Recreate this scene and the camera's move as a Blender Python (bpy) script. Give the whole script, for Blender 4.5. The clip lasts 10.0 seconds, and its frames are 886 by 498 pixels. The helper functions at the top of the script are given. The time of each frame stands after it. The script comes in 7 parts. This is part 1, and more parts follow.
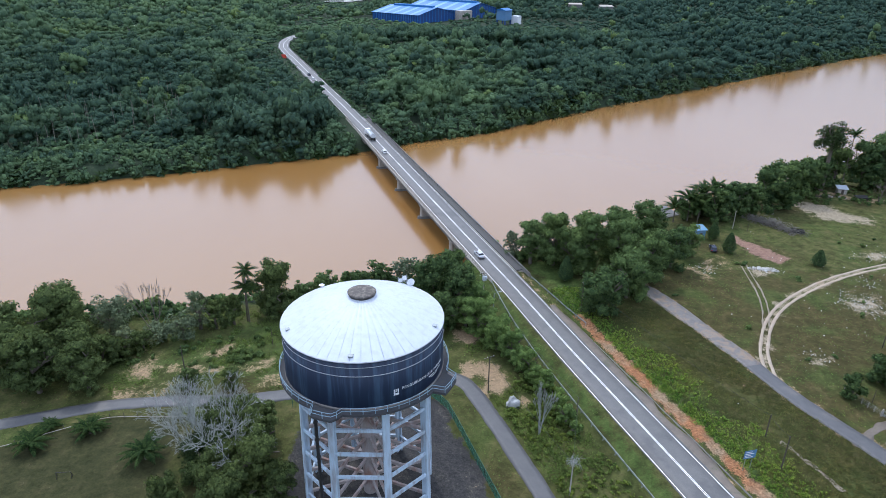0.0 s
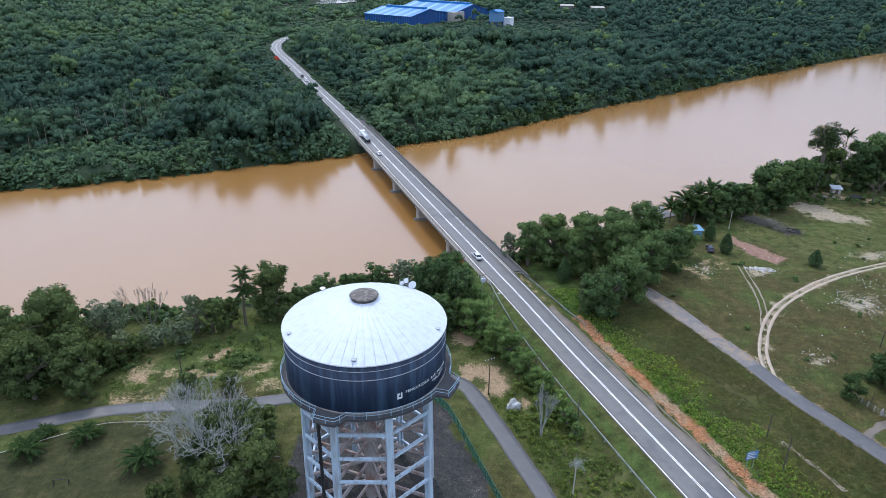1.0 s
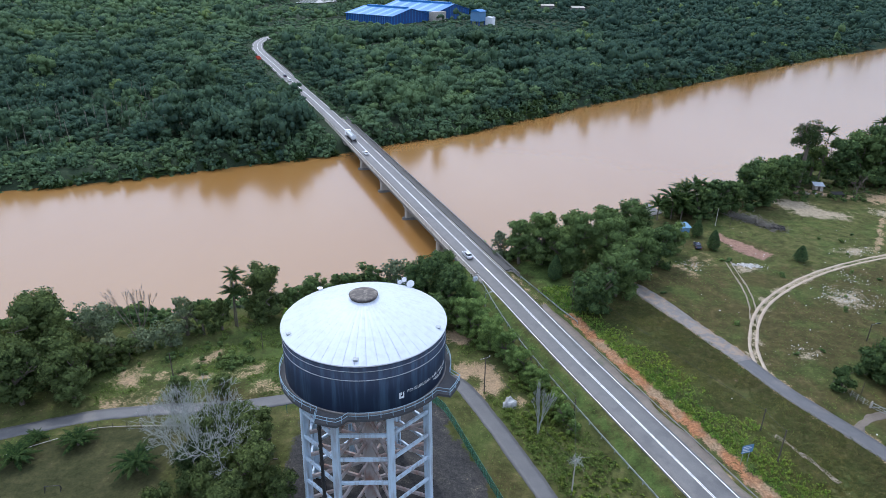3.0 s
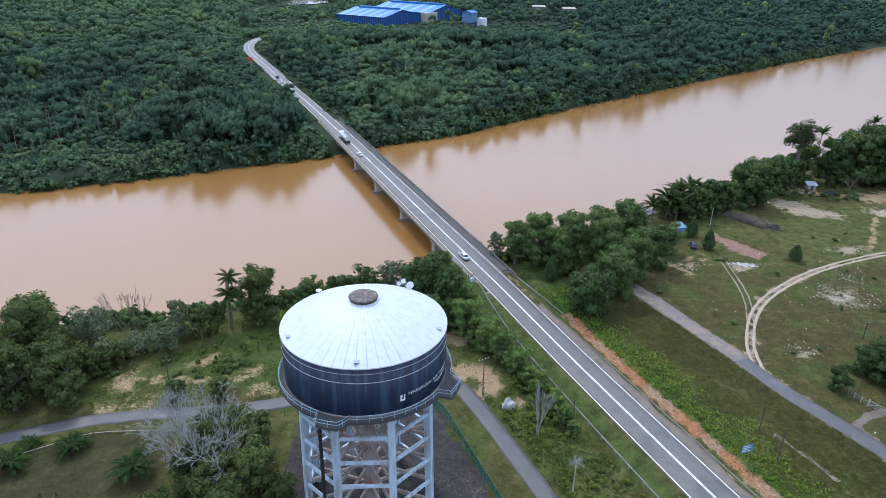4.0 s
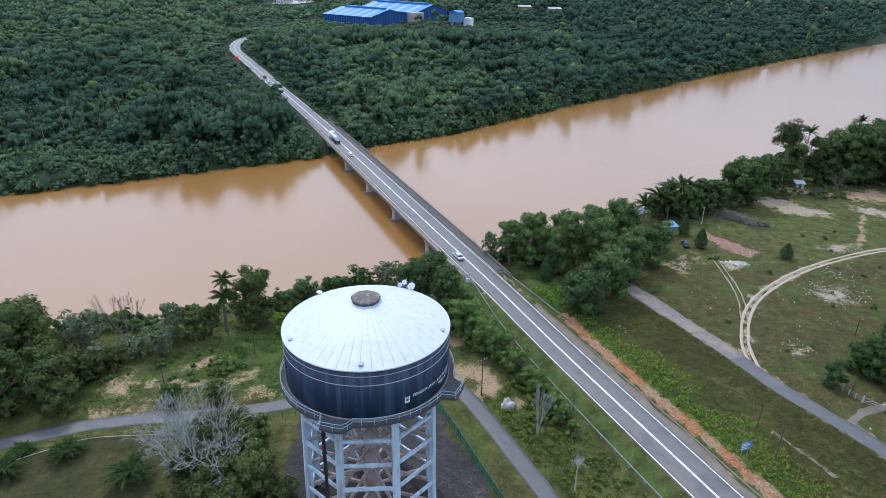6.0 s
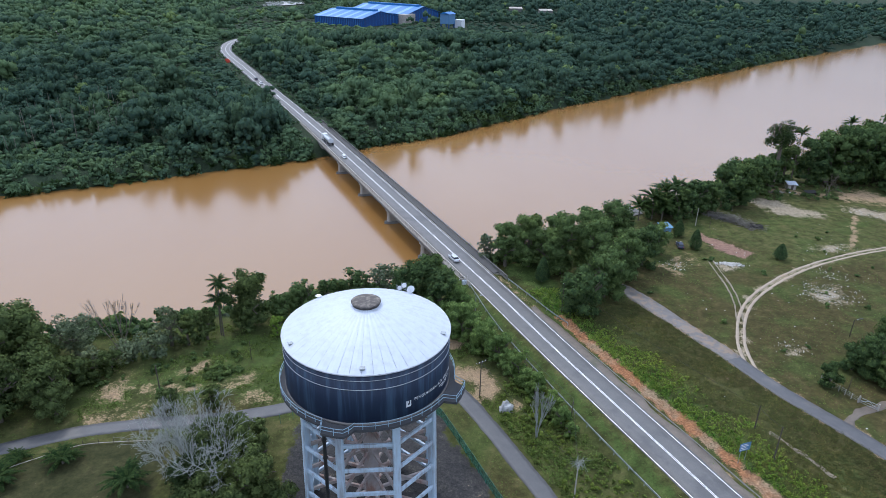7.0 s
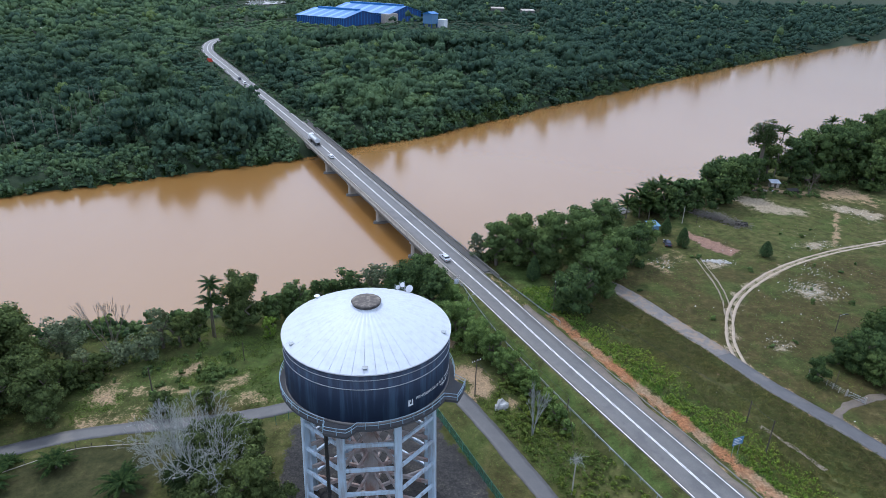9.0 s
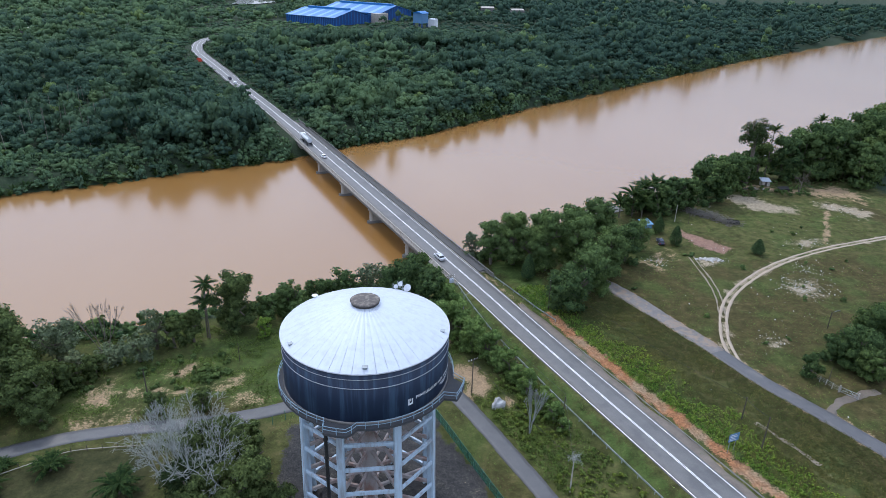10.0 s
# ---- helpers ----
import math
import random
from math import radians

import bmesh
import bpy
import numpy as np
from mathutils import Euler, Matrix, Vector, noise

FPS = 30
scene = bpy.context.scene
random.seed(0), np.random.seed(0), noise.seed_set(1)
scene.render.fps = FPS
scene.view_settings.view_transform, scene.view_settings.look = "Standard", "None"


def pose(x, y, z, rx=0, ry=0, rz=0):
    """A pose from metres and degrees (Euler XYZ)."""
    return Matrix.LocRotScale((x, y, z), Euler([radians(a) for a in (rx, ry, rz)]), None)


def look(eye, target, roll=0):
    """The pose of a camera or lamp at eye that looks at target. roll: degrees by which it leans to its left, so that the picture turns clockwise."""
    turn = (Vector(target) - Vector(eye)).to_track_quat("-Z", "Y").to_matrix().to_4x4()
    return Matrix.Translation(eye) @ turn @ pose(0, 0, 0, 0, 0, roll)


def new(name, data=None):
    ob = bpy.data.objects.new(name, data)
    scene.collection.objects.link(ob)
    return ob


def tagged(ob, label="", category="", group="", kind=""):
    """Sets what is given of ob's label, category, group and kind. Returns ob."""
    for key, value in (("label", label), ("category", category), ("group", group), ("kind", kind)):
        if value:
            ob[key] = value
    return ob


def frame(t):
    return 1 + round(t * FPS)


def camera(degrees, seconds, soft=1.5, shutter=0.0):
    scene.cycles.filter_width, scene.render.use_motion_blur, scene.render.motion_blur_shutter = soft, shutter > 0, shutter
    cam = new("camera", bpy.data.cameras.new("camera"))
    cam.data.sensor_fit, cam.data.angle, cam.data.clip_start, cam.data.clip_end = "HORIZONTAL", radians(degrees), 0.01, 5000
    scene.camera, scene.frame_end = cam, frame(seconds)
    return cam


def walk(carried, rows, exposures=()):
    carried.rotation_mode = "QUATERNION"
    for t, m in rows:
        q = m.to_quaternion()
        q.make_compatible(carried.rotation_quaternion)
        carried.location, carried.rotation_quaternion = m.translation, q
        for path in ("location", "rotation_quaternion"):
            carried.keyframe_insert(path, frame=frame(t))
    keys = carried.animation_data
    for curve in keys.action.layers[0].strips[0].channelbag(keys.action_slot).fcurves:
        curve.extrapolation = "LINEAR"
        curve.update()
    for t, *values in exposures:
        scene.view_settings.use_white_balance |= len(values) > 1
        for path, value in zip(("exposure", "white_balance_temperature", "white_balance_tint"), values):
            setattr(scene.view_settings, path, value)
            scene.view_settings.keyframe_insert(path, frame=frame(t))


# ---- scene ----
cam = camera(68.5, 10.0, soft=0.5)
PATH = [
    (0, (1.731, -1.434, 78.847), (1.66, 0.388, 78.024), 0.6),
    (0.5, (0.995, -1.165, 78.823), (0.935, 0.657, 78.001), 0.6),
    (1, (0.303, -0.873, 78.727), (0.255, 0.951, 77.908), 0.6),
    (1.5, (-0.492, -0.736, 78.643), (-0.526, 1.089, 77.826), 0.6),
    (2, (-1.05, -0.794, 78.45), (-1.069, 1.032, 77.633), 0.7),
    (2.5, (-1.62, -0.841, 78.408), (-1.625, 0.983, 77.589), 0.8),
    (4, (-3.288, -0.206, 78.12), (-3.256, 1.62, 77.305), 0.8),
    (4.5, (-3.826, -0.058, 78.027), (-3.782, 1.769, 77.213), 0.9),
    (5, (-4.301, 0.085, 78.027), (-4.245, 1.911, 77.214), 1.0),
    (5.5, (-4.91, 0.099, 78.017), (-4.846, 1.924, 77.201), 1.0),
    (7, (-6.783, 0.706, 78.055), (-6.682, 2.531, 77.245), 1.1),
    (7.5, (-7.352, 0.681, 78.077), (-7.238, 2.506, 77.268), 1.2),
    (8, (-7.874, 0.638, 78.088), (-7.747, 2.462, 77.278), 1.2),
    (8.5, (-8.525, 0.532, 78.106), (-8.384, 2.355, 77.296), 1.3),
    (9, (-9.179, 0.528, 78.072), (-9.024, 2.35, 77.262), 1.4),
    (9.5, (-9.771, 0.569, 77.975), (-9.602, 2.39, 77.165), 1.4),
    (10, (-10.284, 0.592, 77.914), (-10.1, 2.411, 77.104), 1.5),
]
walk(cam, [(t, look(eye, target, roll)) for t, eye, target, roll in PATH], [(0.0, 0.03, 5800, 11), (5.5, 0.03, 5800, 11), (7.0, -0.10, 5800, 11), (10.0, -0.11, 5800, 11)])

# ---- world, sun, exposure ----
SUN_ELEV, SUN_AZ = radians(55), radians(-25)          # azimuth from +y towards +x
world = bpy.data.worlds.new("sky")
scene.world = world
world.use_nodes = True
wn = world.node_tree
wn.nodes.clear()
sky = wn.nodes.new("ShaderNodeTexSky")
sky.sky_type, sky.sun_disc = "NISHITA", False
sky.sun_elevation, sky.sun_rotation = SUN_ELEV, SUN_AZ
sky.air_density, sky.dust_density = 1.0, 3.0
veil = wn.nodes.new("ShaderNodeMix")                  # thin high cloud over the blue
veil.data_type = "RGBA"
veil.inputs[0].default_value = 0.72
veil.inputs[7].default_value = (9.0, 9.6, 10.9, 1)
back = wn.nodes.new("ShaderNodeBackground")
back.inputs[1].default_value = 0.158
wout = wn.nodes.new("ShaderNodeOutputWorld")
# an overcast veil is brighter overhead than at the horizon
where = wn.nodes.new("ShaderNodeTexCoord")
split = wn.nodes.new("ShaderNodeSeparateXYZ")
rise = wn.nodes.new("ShaderNodeValToRGB")
for pos, v in ((0.15, 0.42), (0.28, 0.77), (0.45, 0.78)):
    rise.color_ramp.elements.new(pos).color = (v, v, v, 1)
rise.color_ramp.elements[0].color = (0.20, 0.20, 0.20, 1)
rise.color_ramp.elements[-1].position, rise.color_ramp.elements[-1].color = 0.8, (1, 1, 1, 1)
shade = wn.nodes.new("ShaderNodeMix")
shade.data_type, shade.blend_type = "RGBA", "MULTIPLY"
shade.inputs[0].default_value = 1.0
shade.inputs[6].default_value = (11.3, 12.5, 15.1, 1)
wn.links.new(where.outputs["Generated"], split.inputs[0])
wn.links.new(split.outputs[2], rise.inputs[0])
wn.links.new(rise.outputs[0], shade.inputs[7])
wn.links.new(shade.outputs[2], veil.inputs[7])
wn.links.new(sky.outputs[0], veil.inputs[6])
wn.links.new(veil.outputs[2], back.inputs[0])
wn.links.new(back.outputs[0], wout.inputs[0])
sun = new("sun", bpy.data.lights.new("sun", "SUN"))
sun.data.energy, sun.data.angle, sun.data.color = 1.8, radians(5), (1.0, 0.96, 0.90)
sun.matrix_world = look((0, 0, 200), (-math.sin(SUN_AZ) * math.cos(SUN_ELEV), -math.cos(SUN_AZ) * math.cos(SUN_ELEV), 200 - math.sin(SUN_ELEV)))


# ---- materials ----
class Nodes:
    """A node material under construction."""

    def __init__(self, name):
        self.m = bpy.data.materials.new(name)
        self.m.use_nodes = True
        self.t = self.m.node_tree
        self.b = self.t.nodes["Principled BSDF"]
        self.coord = self.t.nodes.new("ShaderNodeTexCoord")
        self.geo = self.t.nodes.new("ShaderNodeNewGeometry")

    def add(self, kind):
        return self.t.nodes.new(kind)

    def link(self, a, b):
        self.t.links.new(a, b)

    def noise(self, scale, detail=4, rough=0.55, vec=None, stretch=None):
        n = self.add("ShaderNodeTexNoise")
        n.inputs["Scale"].default_value, n.inputs["Detail"].default_value, n.inputs["Roughness"].default_value = scale, detail, rough
        src = vec or self.geo.outputs["Position"]
        if stretch:
            mp = self.add("ShaderNodeMapping")
            mp.inputs["Scale"].default_value = stretch
            self.link(src, mp.inputs[0])
            src = mp.outputs[0]
        self.link(src, n.inputs["Vector"])
        return n.outputs[0]

    def ramp(self, fac, stops):
        r = self.add("ShaderNodeValToRGB")
        e = r.color_ramp.elements
        e[0].position, e[0].color = stops[0][0], (*stops[0][1], 1)
        e[1].position, e[1].color = stops[-1][0], (*stops[-1][1], 1)
        for p, c in stops[1:-1]:
            e.new(p).color = (*c, 1)
        self.link(fac, r.inputs[0])
        return r.outputs[0]

    def step(self, fac, lo, hi):
        r = self.add("ShaderNodeMapRange")
        r.interpolation_type = "SMOOTHSTEP"
        r.inputs[1].default_value, r.inputs[2].default_value = lo, hi
        self.link(fac, r.inputs[0])
        return r.outputs[0]

    def math(self, op, a, b=None):
        n = self.add("ShaderNodeMath")
        n.operation = op
        for i, v in enumerate((a, b)):
            if v is None:
                continue
            if isinstance(v, (int, float)):
                n.inputs[i].default_value = v
            else:
                self.link(v, n.inputs[i])
        return n.outputs[0]

    def mix(self, fac, a, b, blend="MIX"):
        n = self.add("ShaderNodeMix")
        n.data_type, n.blend_type = "RGBA", blend
        for i, v in ((0, fac), (6, a), (7, b)):
            if isinstance(v, (int, float)):
                n.inputs[i].default_value = v
            elif isinstance(v, tuple):
                n.inputs[i].default_value = (*v, 1)
            else:
                self.link(v, n.inputs[i])
        return n.outputs[2]

    def attr(self, name):
        n = self.add("ShaderNodeAttribute")
        n.attribute_name = name
        return n.outputs["Fac"]

    def bump(self, height, strength, distance):
        n = self.add("ShaderNodeBump")
        n.inputs["Strength"].default_value, n.inputs["Distance"].default_value = strength, distance
        self.link(height, n.inputs["Height"])
        self.link(n.outputs[0], self.b.inputs["Normal"])

    def done(self, color, rough=0.8, metal=0.0, spec=0.4):
        if isinstance(color, tuple):
            self.b.inputs["Base Color"].default_value = (*color, 1)
        else:
            self.link(color, self.b.inputs["Base Color"])
        if isinstance(rough, (int, float)):
            self.b.inputs["Roughness"].default_value = rough
        else:
            self.link(rough, self.b.inputs["Roughness"])
        self.b.inputs["Metallic"].default_value = metal
        self.b.inputs["Specular IOR Level"].default_value = spec
        return self.m


def plain(name, color, rough=0.7, metal=0.0, grain=3.0, dirt=0.25, dirt_color=(0.10, 0.085, 0.065), streak=None, bump=0.15):
    """Paint, metal or concrete with grain and stains at two scales."""
    k = Nodes(name)
    fine = k.noise(grain * 6, 3)
    coarse = k.noise(grain * 0.45, 5, 0.6, stretch=streak)
    c = k.mix(k.step(coarse, 0.44, 0.70), color, tuple(v * (1 - dirt) + d * dirt for v, d in zip(color, dirt_color)))
    c = k.mix(0.25, c, k.ramp(fine, [(0.3, tuple(v * 0.75 for v in color)), (0.7, tuple(min(1, v * 1.15) for v in color))]))
    if bump:
        k.bump(fine, bump, 0.03)
    return k.done(c, rough, metal)


def leaf_material(name, dark, light, tip, gloss=0.75, grain=0.6, vary=1.0):
    """Foliage: the tint of the tree, the leaf's own shade, light passing through."""
    k = Nodes(name)
    tint = k.attr("tint")
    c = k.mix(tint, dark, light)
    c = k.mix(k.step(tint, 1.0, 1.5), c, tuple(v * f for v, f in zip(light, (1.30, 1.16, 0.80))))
    c = k.mix(k.math("MULTIPLY", k.step(k.noise(0.9, 3), 0.42, 0.7), 0.5), c, tip)
    c = k.mix(k.math("MULTIPLY", k.step(k.noise(0.055, 3), 0.46, 0.66), 0.45), c, k.mix(1.0, c, (1.18, 1.05, 0.78), "MULTIPLY"))
    c = k.mix(1.0, c, k.ramp(k.geo.outputs["Random Per Island"], [(0.0, (1 - 0.22 * vary, 1 - 0.20 * vary, 1 - 0.18 * vary)), (1.0, (1 + 0.25 * vary, 1 + 0.22 * vary, 1 + 0.12 * vary))]), "MULTIPLY")
    mottle = k.noise(1.3 / grain, 4, 0.7)
    c = k.mix(1.0, c, k.ramp(mottle, [(0.32, (1 - 0.38 * vary, 1 - 0.36 * vary, 1 - 0.34 * vary)), (0.5, (1.0, 1.0, 1.0)), (0.68, (1 + 0.42 * vary, 1 + 0.38 * vary, 1 + 0.25 * vary))]), "MULTIPLY")
    k.bump(mottle, 0.7 * vary, 0.45 * grain)
    k.done(c, gloss, 0, 0.05)
    trans = k.add("ShaderNodeBsdfTranslucent")
    k.link(c, trans.inputs[0])
    both = k.add("ShaderNodeMixShader")
    both.inputs[0].default_value = 0.30
    k.link(k.b.outputs[0], both.inputs[1])
    k.link(trans.outputs[0], both.inputs[2])
    k.link(both.outputs[0], k.t.nodes["Material Output"].inputs[0])
    return k.m


def ground_material():
    k = Nodes("ground_soil_and_grass")
    big, mid, fine = k.noise(0.035, 4), k.noise(0.35, 5, 0.6), k.noise(3.2, 5, 0.7)
    grass = k.ramp(mid, [(0.3, (0.037, 0.043, 0.013)), (0.5, (0.070, 0.076, 0.024)), (0.72, (0.116, 0.108, 0.042))])
    lush = k.ramp(mid, [(0.3, (0.033, 0.053, 0.013)), (0.6, (0.066, 0.096, 0.025)), (0.8, (0.106, 0.130, 0.039))])
    dry = k.ramp(mid, [(0.3, (0.041, 0.037, 0.014)), (0.55, (0.065, 0.056, 0.021)), (0.8, (0.108, 0.084, 0.037))])
    soil = k.ramp(fine, [(0.3, (0.215, 0.148, 0.086)), (0.55, (0.292, 0.208, 0.126)), (0.75, (0.365, 0.276, 0.180))])
    sand = k.ramp(fine, [(0.3, (0.235, 0.190, 0.130)), (0.6, (0.295, 0.247, 0.175)), (0.8, (0.36, 0.31, 0.235))])
    orange = k.mix(k.step(k.noise(0.12, 3), 0.42, 0.62), k.ramp(fine, [(0.3, (0.14, 0.066, 0.034)), (0.55, (0.29, 0.135, 0.064)), (0.8, (0.39, 0.230, 0.140))]), k.ramp(fine, [(0.3, (0.16, 0.105, 0.062)), (0.55, (0.26, 0.185, 0.115)), (0.8, (0.37, 0.29, 0.20))]))
    lawn = k.ramp(mid, [(0.3, (0.030, 0.033, 0.013)), (0.55, (0.046, 0.047, 0.019)), (0.8, (0.072, 0.063, 0.029))])
    clay = k.ramp(fine, [(0.3, (0.170, 0.098, 0.070)), (0.55, (0.235, 0.145, 0.108)), (0.8, (0.300, 0.200, 0.155))])
    floor = k.ramp(fine, [(0.3, (0.018, 0.030, 0.018)), (0.7, (0.042, 0.060, 0.032))])
    ragged = k.math("SUBTRACT", k.math("MULTIPLY", k.math("ADD", mid, fine), 1.35), 1.35)

    def mask(name, soft=0.12):
        return k.step(k.math("ADD", k.attr(name), ragged), 0.5 - soft, 0.5 + soft)

    c = k.mix(k.step(big, 0.45, 0.70), grass, dry)
    c = k.mix(mask("dry", 0.25), c, dry)
    c = k.mix(k.math("MULTIPLY", k.step(k.noise(0.085, 4), 0.48, 0.66), 0.55), c, lush)
    c = k.mix(mask("lawn", 0.1), c, lawn)
    c = k.mix(mask("lush", 0.2), c, lush)
    c = k.mix(mask("woods", 0.2), c, floor)
    tar = k.ramp(k.math("MULTIPLY", k.math("ADD", mid, fine), 0.5), [(0.32, (0.028, 0.028, 0.030)), (0.54, (0.052, 0.050, 0.048)), (0.70, (0.115, 0.104, 0.086))])
    c = k.mix(mask("soil"), c, soil)
    c = k.mix(mask("yard", 0.08), c, tar)
    c = k.mix(mask("sand"), c, sand)
    c = k.mix(mask("clay"), c, clay)
    c = k.mix(mask("orange"), c, orange)
    c = k.mix(0.32, c, k.ramp(fine, [(0.25, (0.2, 0.2, 0.2)), (0.75, (0.9, 0.9, 0.9))]), "OVERLAY")
    c = k.mix(0.7, c, k.ramp(k.noise(1.1, 6, 0.7), [(0.32, (0.5, 0.52, 0.5)), (0.5, (0.9, 0.9, 0.9)), (0.7, (1.35, 1.3, 1.2))]), "MULTIPLY")
    k.bump(k.math("ADD", mid, fine), 0.7, 0.18)
    return k.done(c, 0.95, 0, 0.1)


def asphalt_material(name, dark, light, patch, wear=None):
    k = Nodes(name)
    fine, mid, long_ = k.noise(9.0, 4, 0.7), k.noise(0.5, 5, 0.6), k.noise(0.16, 4)
    c = k.ramp(mid, [(0.3, dark), (0.7, light)])
    c = k.mix(k.step(long_, 0.56, 0.68), c, patch)
    c = k.mix(0.3, c, k.ramp(fine, [(0.3, (0.3, 0.3, 0.3)), (0.7, (0.75, 0.75, 0.75))]), "OVERLAY")
    if wear:                                            # crumbled down to stones and soil
        c = k.mix(k.step(k.math("ADD", k.noise(0.8, 6, 0.7), k.math("MULTIPLY", long_, 0.5)), 0.74, 0.86), c, wear)
        c = k.mix(k.step(k.noise(4.0, 5, 0.8), 0.58, 0.66), c, tuple(v * 0.45 for v in dark))
    k.bump(fine, 0.3, 0.02)
    return k.done(c, 0.6, 0, 0.5)


def water_material():
    k = Nodes("muddy_river_water")
    drift = k.noise(0.012, 5, 0.55, stretch=(1.0, 0.45, 1))
    c = k.ramp(drift, [(0.3, (0.226, 0.110, 0.027)), (0.7, (0.250, 0.134, 0.043))])
    waves = k.noise(0.8, 4, 0.6, stretch=(1.0, 0.6, 1))
    k.bump(waves, 0.10, 0.15)
    m = k.done(c, 0.17, 0, 1.0)
    k.b.inputs["IOR"].default_value = 1.54
    return m


M_GROUND = ground_material()
M_WATER = water_material()
M_ROAD = asphalt_material("worn_grey_asphalt", (0.094, 0.092, 0.088), (0.120, 0.115, 0.108), (0.082, 0.080, 0.078))
M_LANE = asphalt_material("lane_asphalt", (0.065, 0.064, 0.065), (0.088, 0.086, 0.084), (0.105, 0.098, 0.090))
M_OLD_LANE = asphalt_material("old_cracked_asphalt", (0.098, 0.088, 0.079), (0.162, 0.147, 0.130), (0.180, 0.152, 0.118), (0.205, 0.150, 0.102))
M_RUT = asphalt_material("pale_rut_sand", (0.27, 0.205, 0.14), (0.37, 0.30, 0.22), (0.32, 0.225, 0.145))
M_RUT_FAINT = asphalt_material("faint_rut_soil", (0.135, 0.110, 0.070), (0.235, 0.190, 0.130), (0.10, 0.09, 0.045))
M_LINE = plain("road_paint", (0.72, 0.72, 0.70), 0.7, dirt=0.5, bump=0)
M_CONC = plain("weathered_concrete", (0.40, 0.365, 0.315), 0.9, dirt=0.55, streak=(1, 1, 0.25))
M_WALK = plain("dark_walkway_concrete", (0.055, 0.057, 0.062), 0.9, dirt=0.4)
M_SHOULDER = asphalt_material("gravel_shoulder", (0.088, 0.070, 0.052), (0.150, 0.120, 0.090), (0.060, 0.066, 0.032))
M_FOOTWAY = plain("dark_worn_footway", (0.075, 0.073, 0.070), 0.9, dirt=0.5)
M_CONC_DARK = plain("sooty_concrete", (0.16, 0.155, 0.145), 0.9, dirt=0.5)
M_PALE = plain("pale_blue_painted_concrete", (0.46, 0.56, 0.65), 0.75, dirt=0.75, dirt_color=(0.20, 0.15, 0.12), grain=2.6, streak=(1, 1, 0.15))
M_INNER = plain("stained_inner_concrete", (0.34, 0.30, 0.28), 0.85, dirt=0.9, dirt_color=(0.21, 0.080, 0.042), grain=1.2, streak=(1, 1, 0.4))
M_NAVY = plain("navy_tank_paint", (0.008, 0.017, 0.040), 0.55, dirt=0.7, dirt_color=(0.055, 0.100, 0.155), grain=2.6, streak=(1, 1, 0.06), bump=0.05)
M_ROOF = plain("white_roof_sheet", (0.51, 0.55, 0.60), 0.5, dirt=0.45, dirt_color=(0.36, 0.37, 0.38), grain=2.2, bump=0.04)
M_SEAM = plain("grey_seam", (0.46, 0.47, 0.49), 0.6, dirt=0.4)
M_WHITE = plain("white_paint", (0.75, 0.76, 0.77), 0.6, dirt=0.2)
M_STEEL = plain("galvanised_steel", (0.30, 0.33, 0.34), 0.5, 0.4, dirt=0.4)
M_OLD_RAIL = plain("dull_weathered_rail", (0.30, 0.33, 0.32), 0.6, 0.2, dirt=0.5)
M_RAIL = plain("blue_grey_rail_paint", (0.28, 0.40, 0.48), 0.5, dirt=0.35)
M_BLACK = plain("black_iron_pipe", (0.018, 0.018, 0.020), 0.5, dirt=0.3)
M_WOOD = plain("dark_pole_wood", (0.075, 0.062, 0.050), 0.9, dirt=0.4)
M_BARK = plain("grey_bark", (0.13, 0.11, 0.085), 0.95, dirt=0.5)
M_BARK_PALE = plain("pale_trunk_bark", (0.17, 0.16, 0.125), 0.9, dirt=0.5)
M_DEAD = plain("bleached_dead_wood", (0.31, 0.325, 0.30), 0.9, dirt=0.6, dirt_color=(0.16, 0.15, 0.12))
M_BLUE_ROOF = plain("bright_blue_roof_sheet", (0.018, 0.145, 0.38), 0.5, dirt=0.25, dirt_color=(0.2, 0.3, 0.5), grain=0.08)
M_BLUE_LIGHT = plain("translucent_pale_roof_strip", (0.13, 0.31, 0.48), 0.5, grain=0.08)
M_BLUE_WALL = plain("deep_blue_cladding", (0.009, 0.055, 0.20), 0.55, grain=0.1, dirt=0.2)
M_GREEN_FENCE = plain("green_chain_link", (0.055, 0.16, 0.11), 0.6)
M_TYRE = plain("tyre_rubber", (0.015, 0.015, 0.016), 0.9)
M_GLASS = plain("dark_car_glass", (0.012, 0.014, 0.018), 0.08, bump=0, dirt=0)
M_SILVER = plain("silver_car_paint", (0.62, 0.64, 0.66), 0.25, 0.3, bump=0, dirt=0.1)
M_CARDARK = plain("dark_car_paint", (0.05, 0.06, 0.09), 0.25, 0.2, bump=0, dirt=0.1)
M_CARWHITE = plain("white_car_paint", (0.78, 0.78, 0.77), 0.3, bump=0, dirt=0.1)
M_SIGN = plain("blue_sign_sheet", (0.10, 0.22, 0.38), 0.5, dirt=0.3)
M_RED = plain("faded_red_board", (0.55, 0.06, 0.03), 0.6)
M_LAMP_RED = plain("red_lamp_glass", (0.35, 0.01, 0.01), 0.3, bump=0)
M_TIN = plain("pale_tin_sheet", (0.55, 0.60, 0.66), 0.5, 0.2, dirt=0.4)
# pale grey base stands in for the white sky mirrored in the pool
M_POND = plain("pool_sky_reflection", (0.42, 0.42, 0.42), 0.04, bump=0, dirt=0)
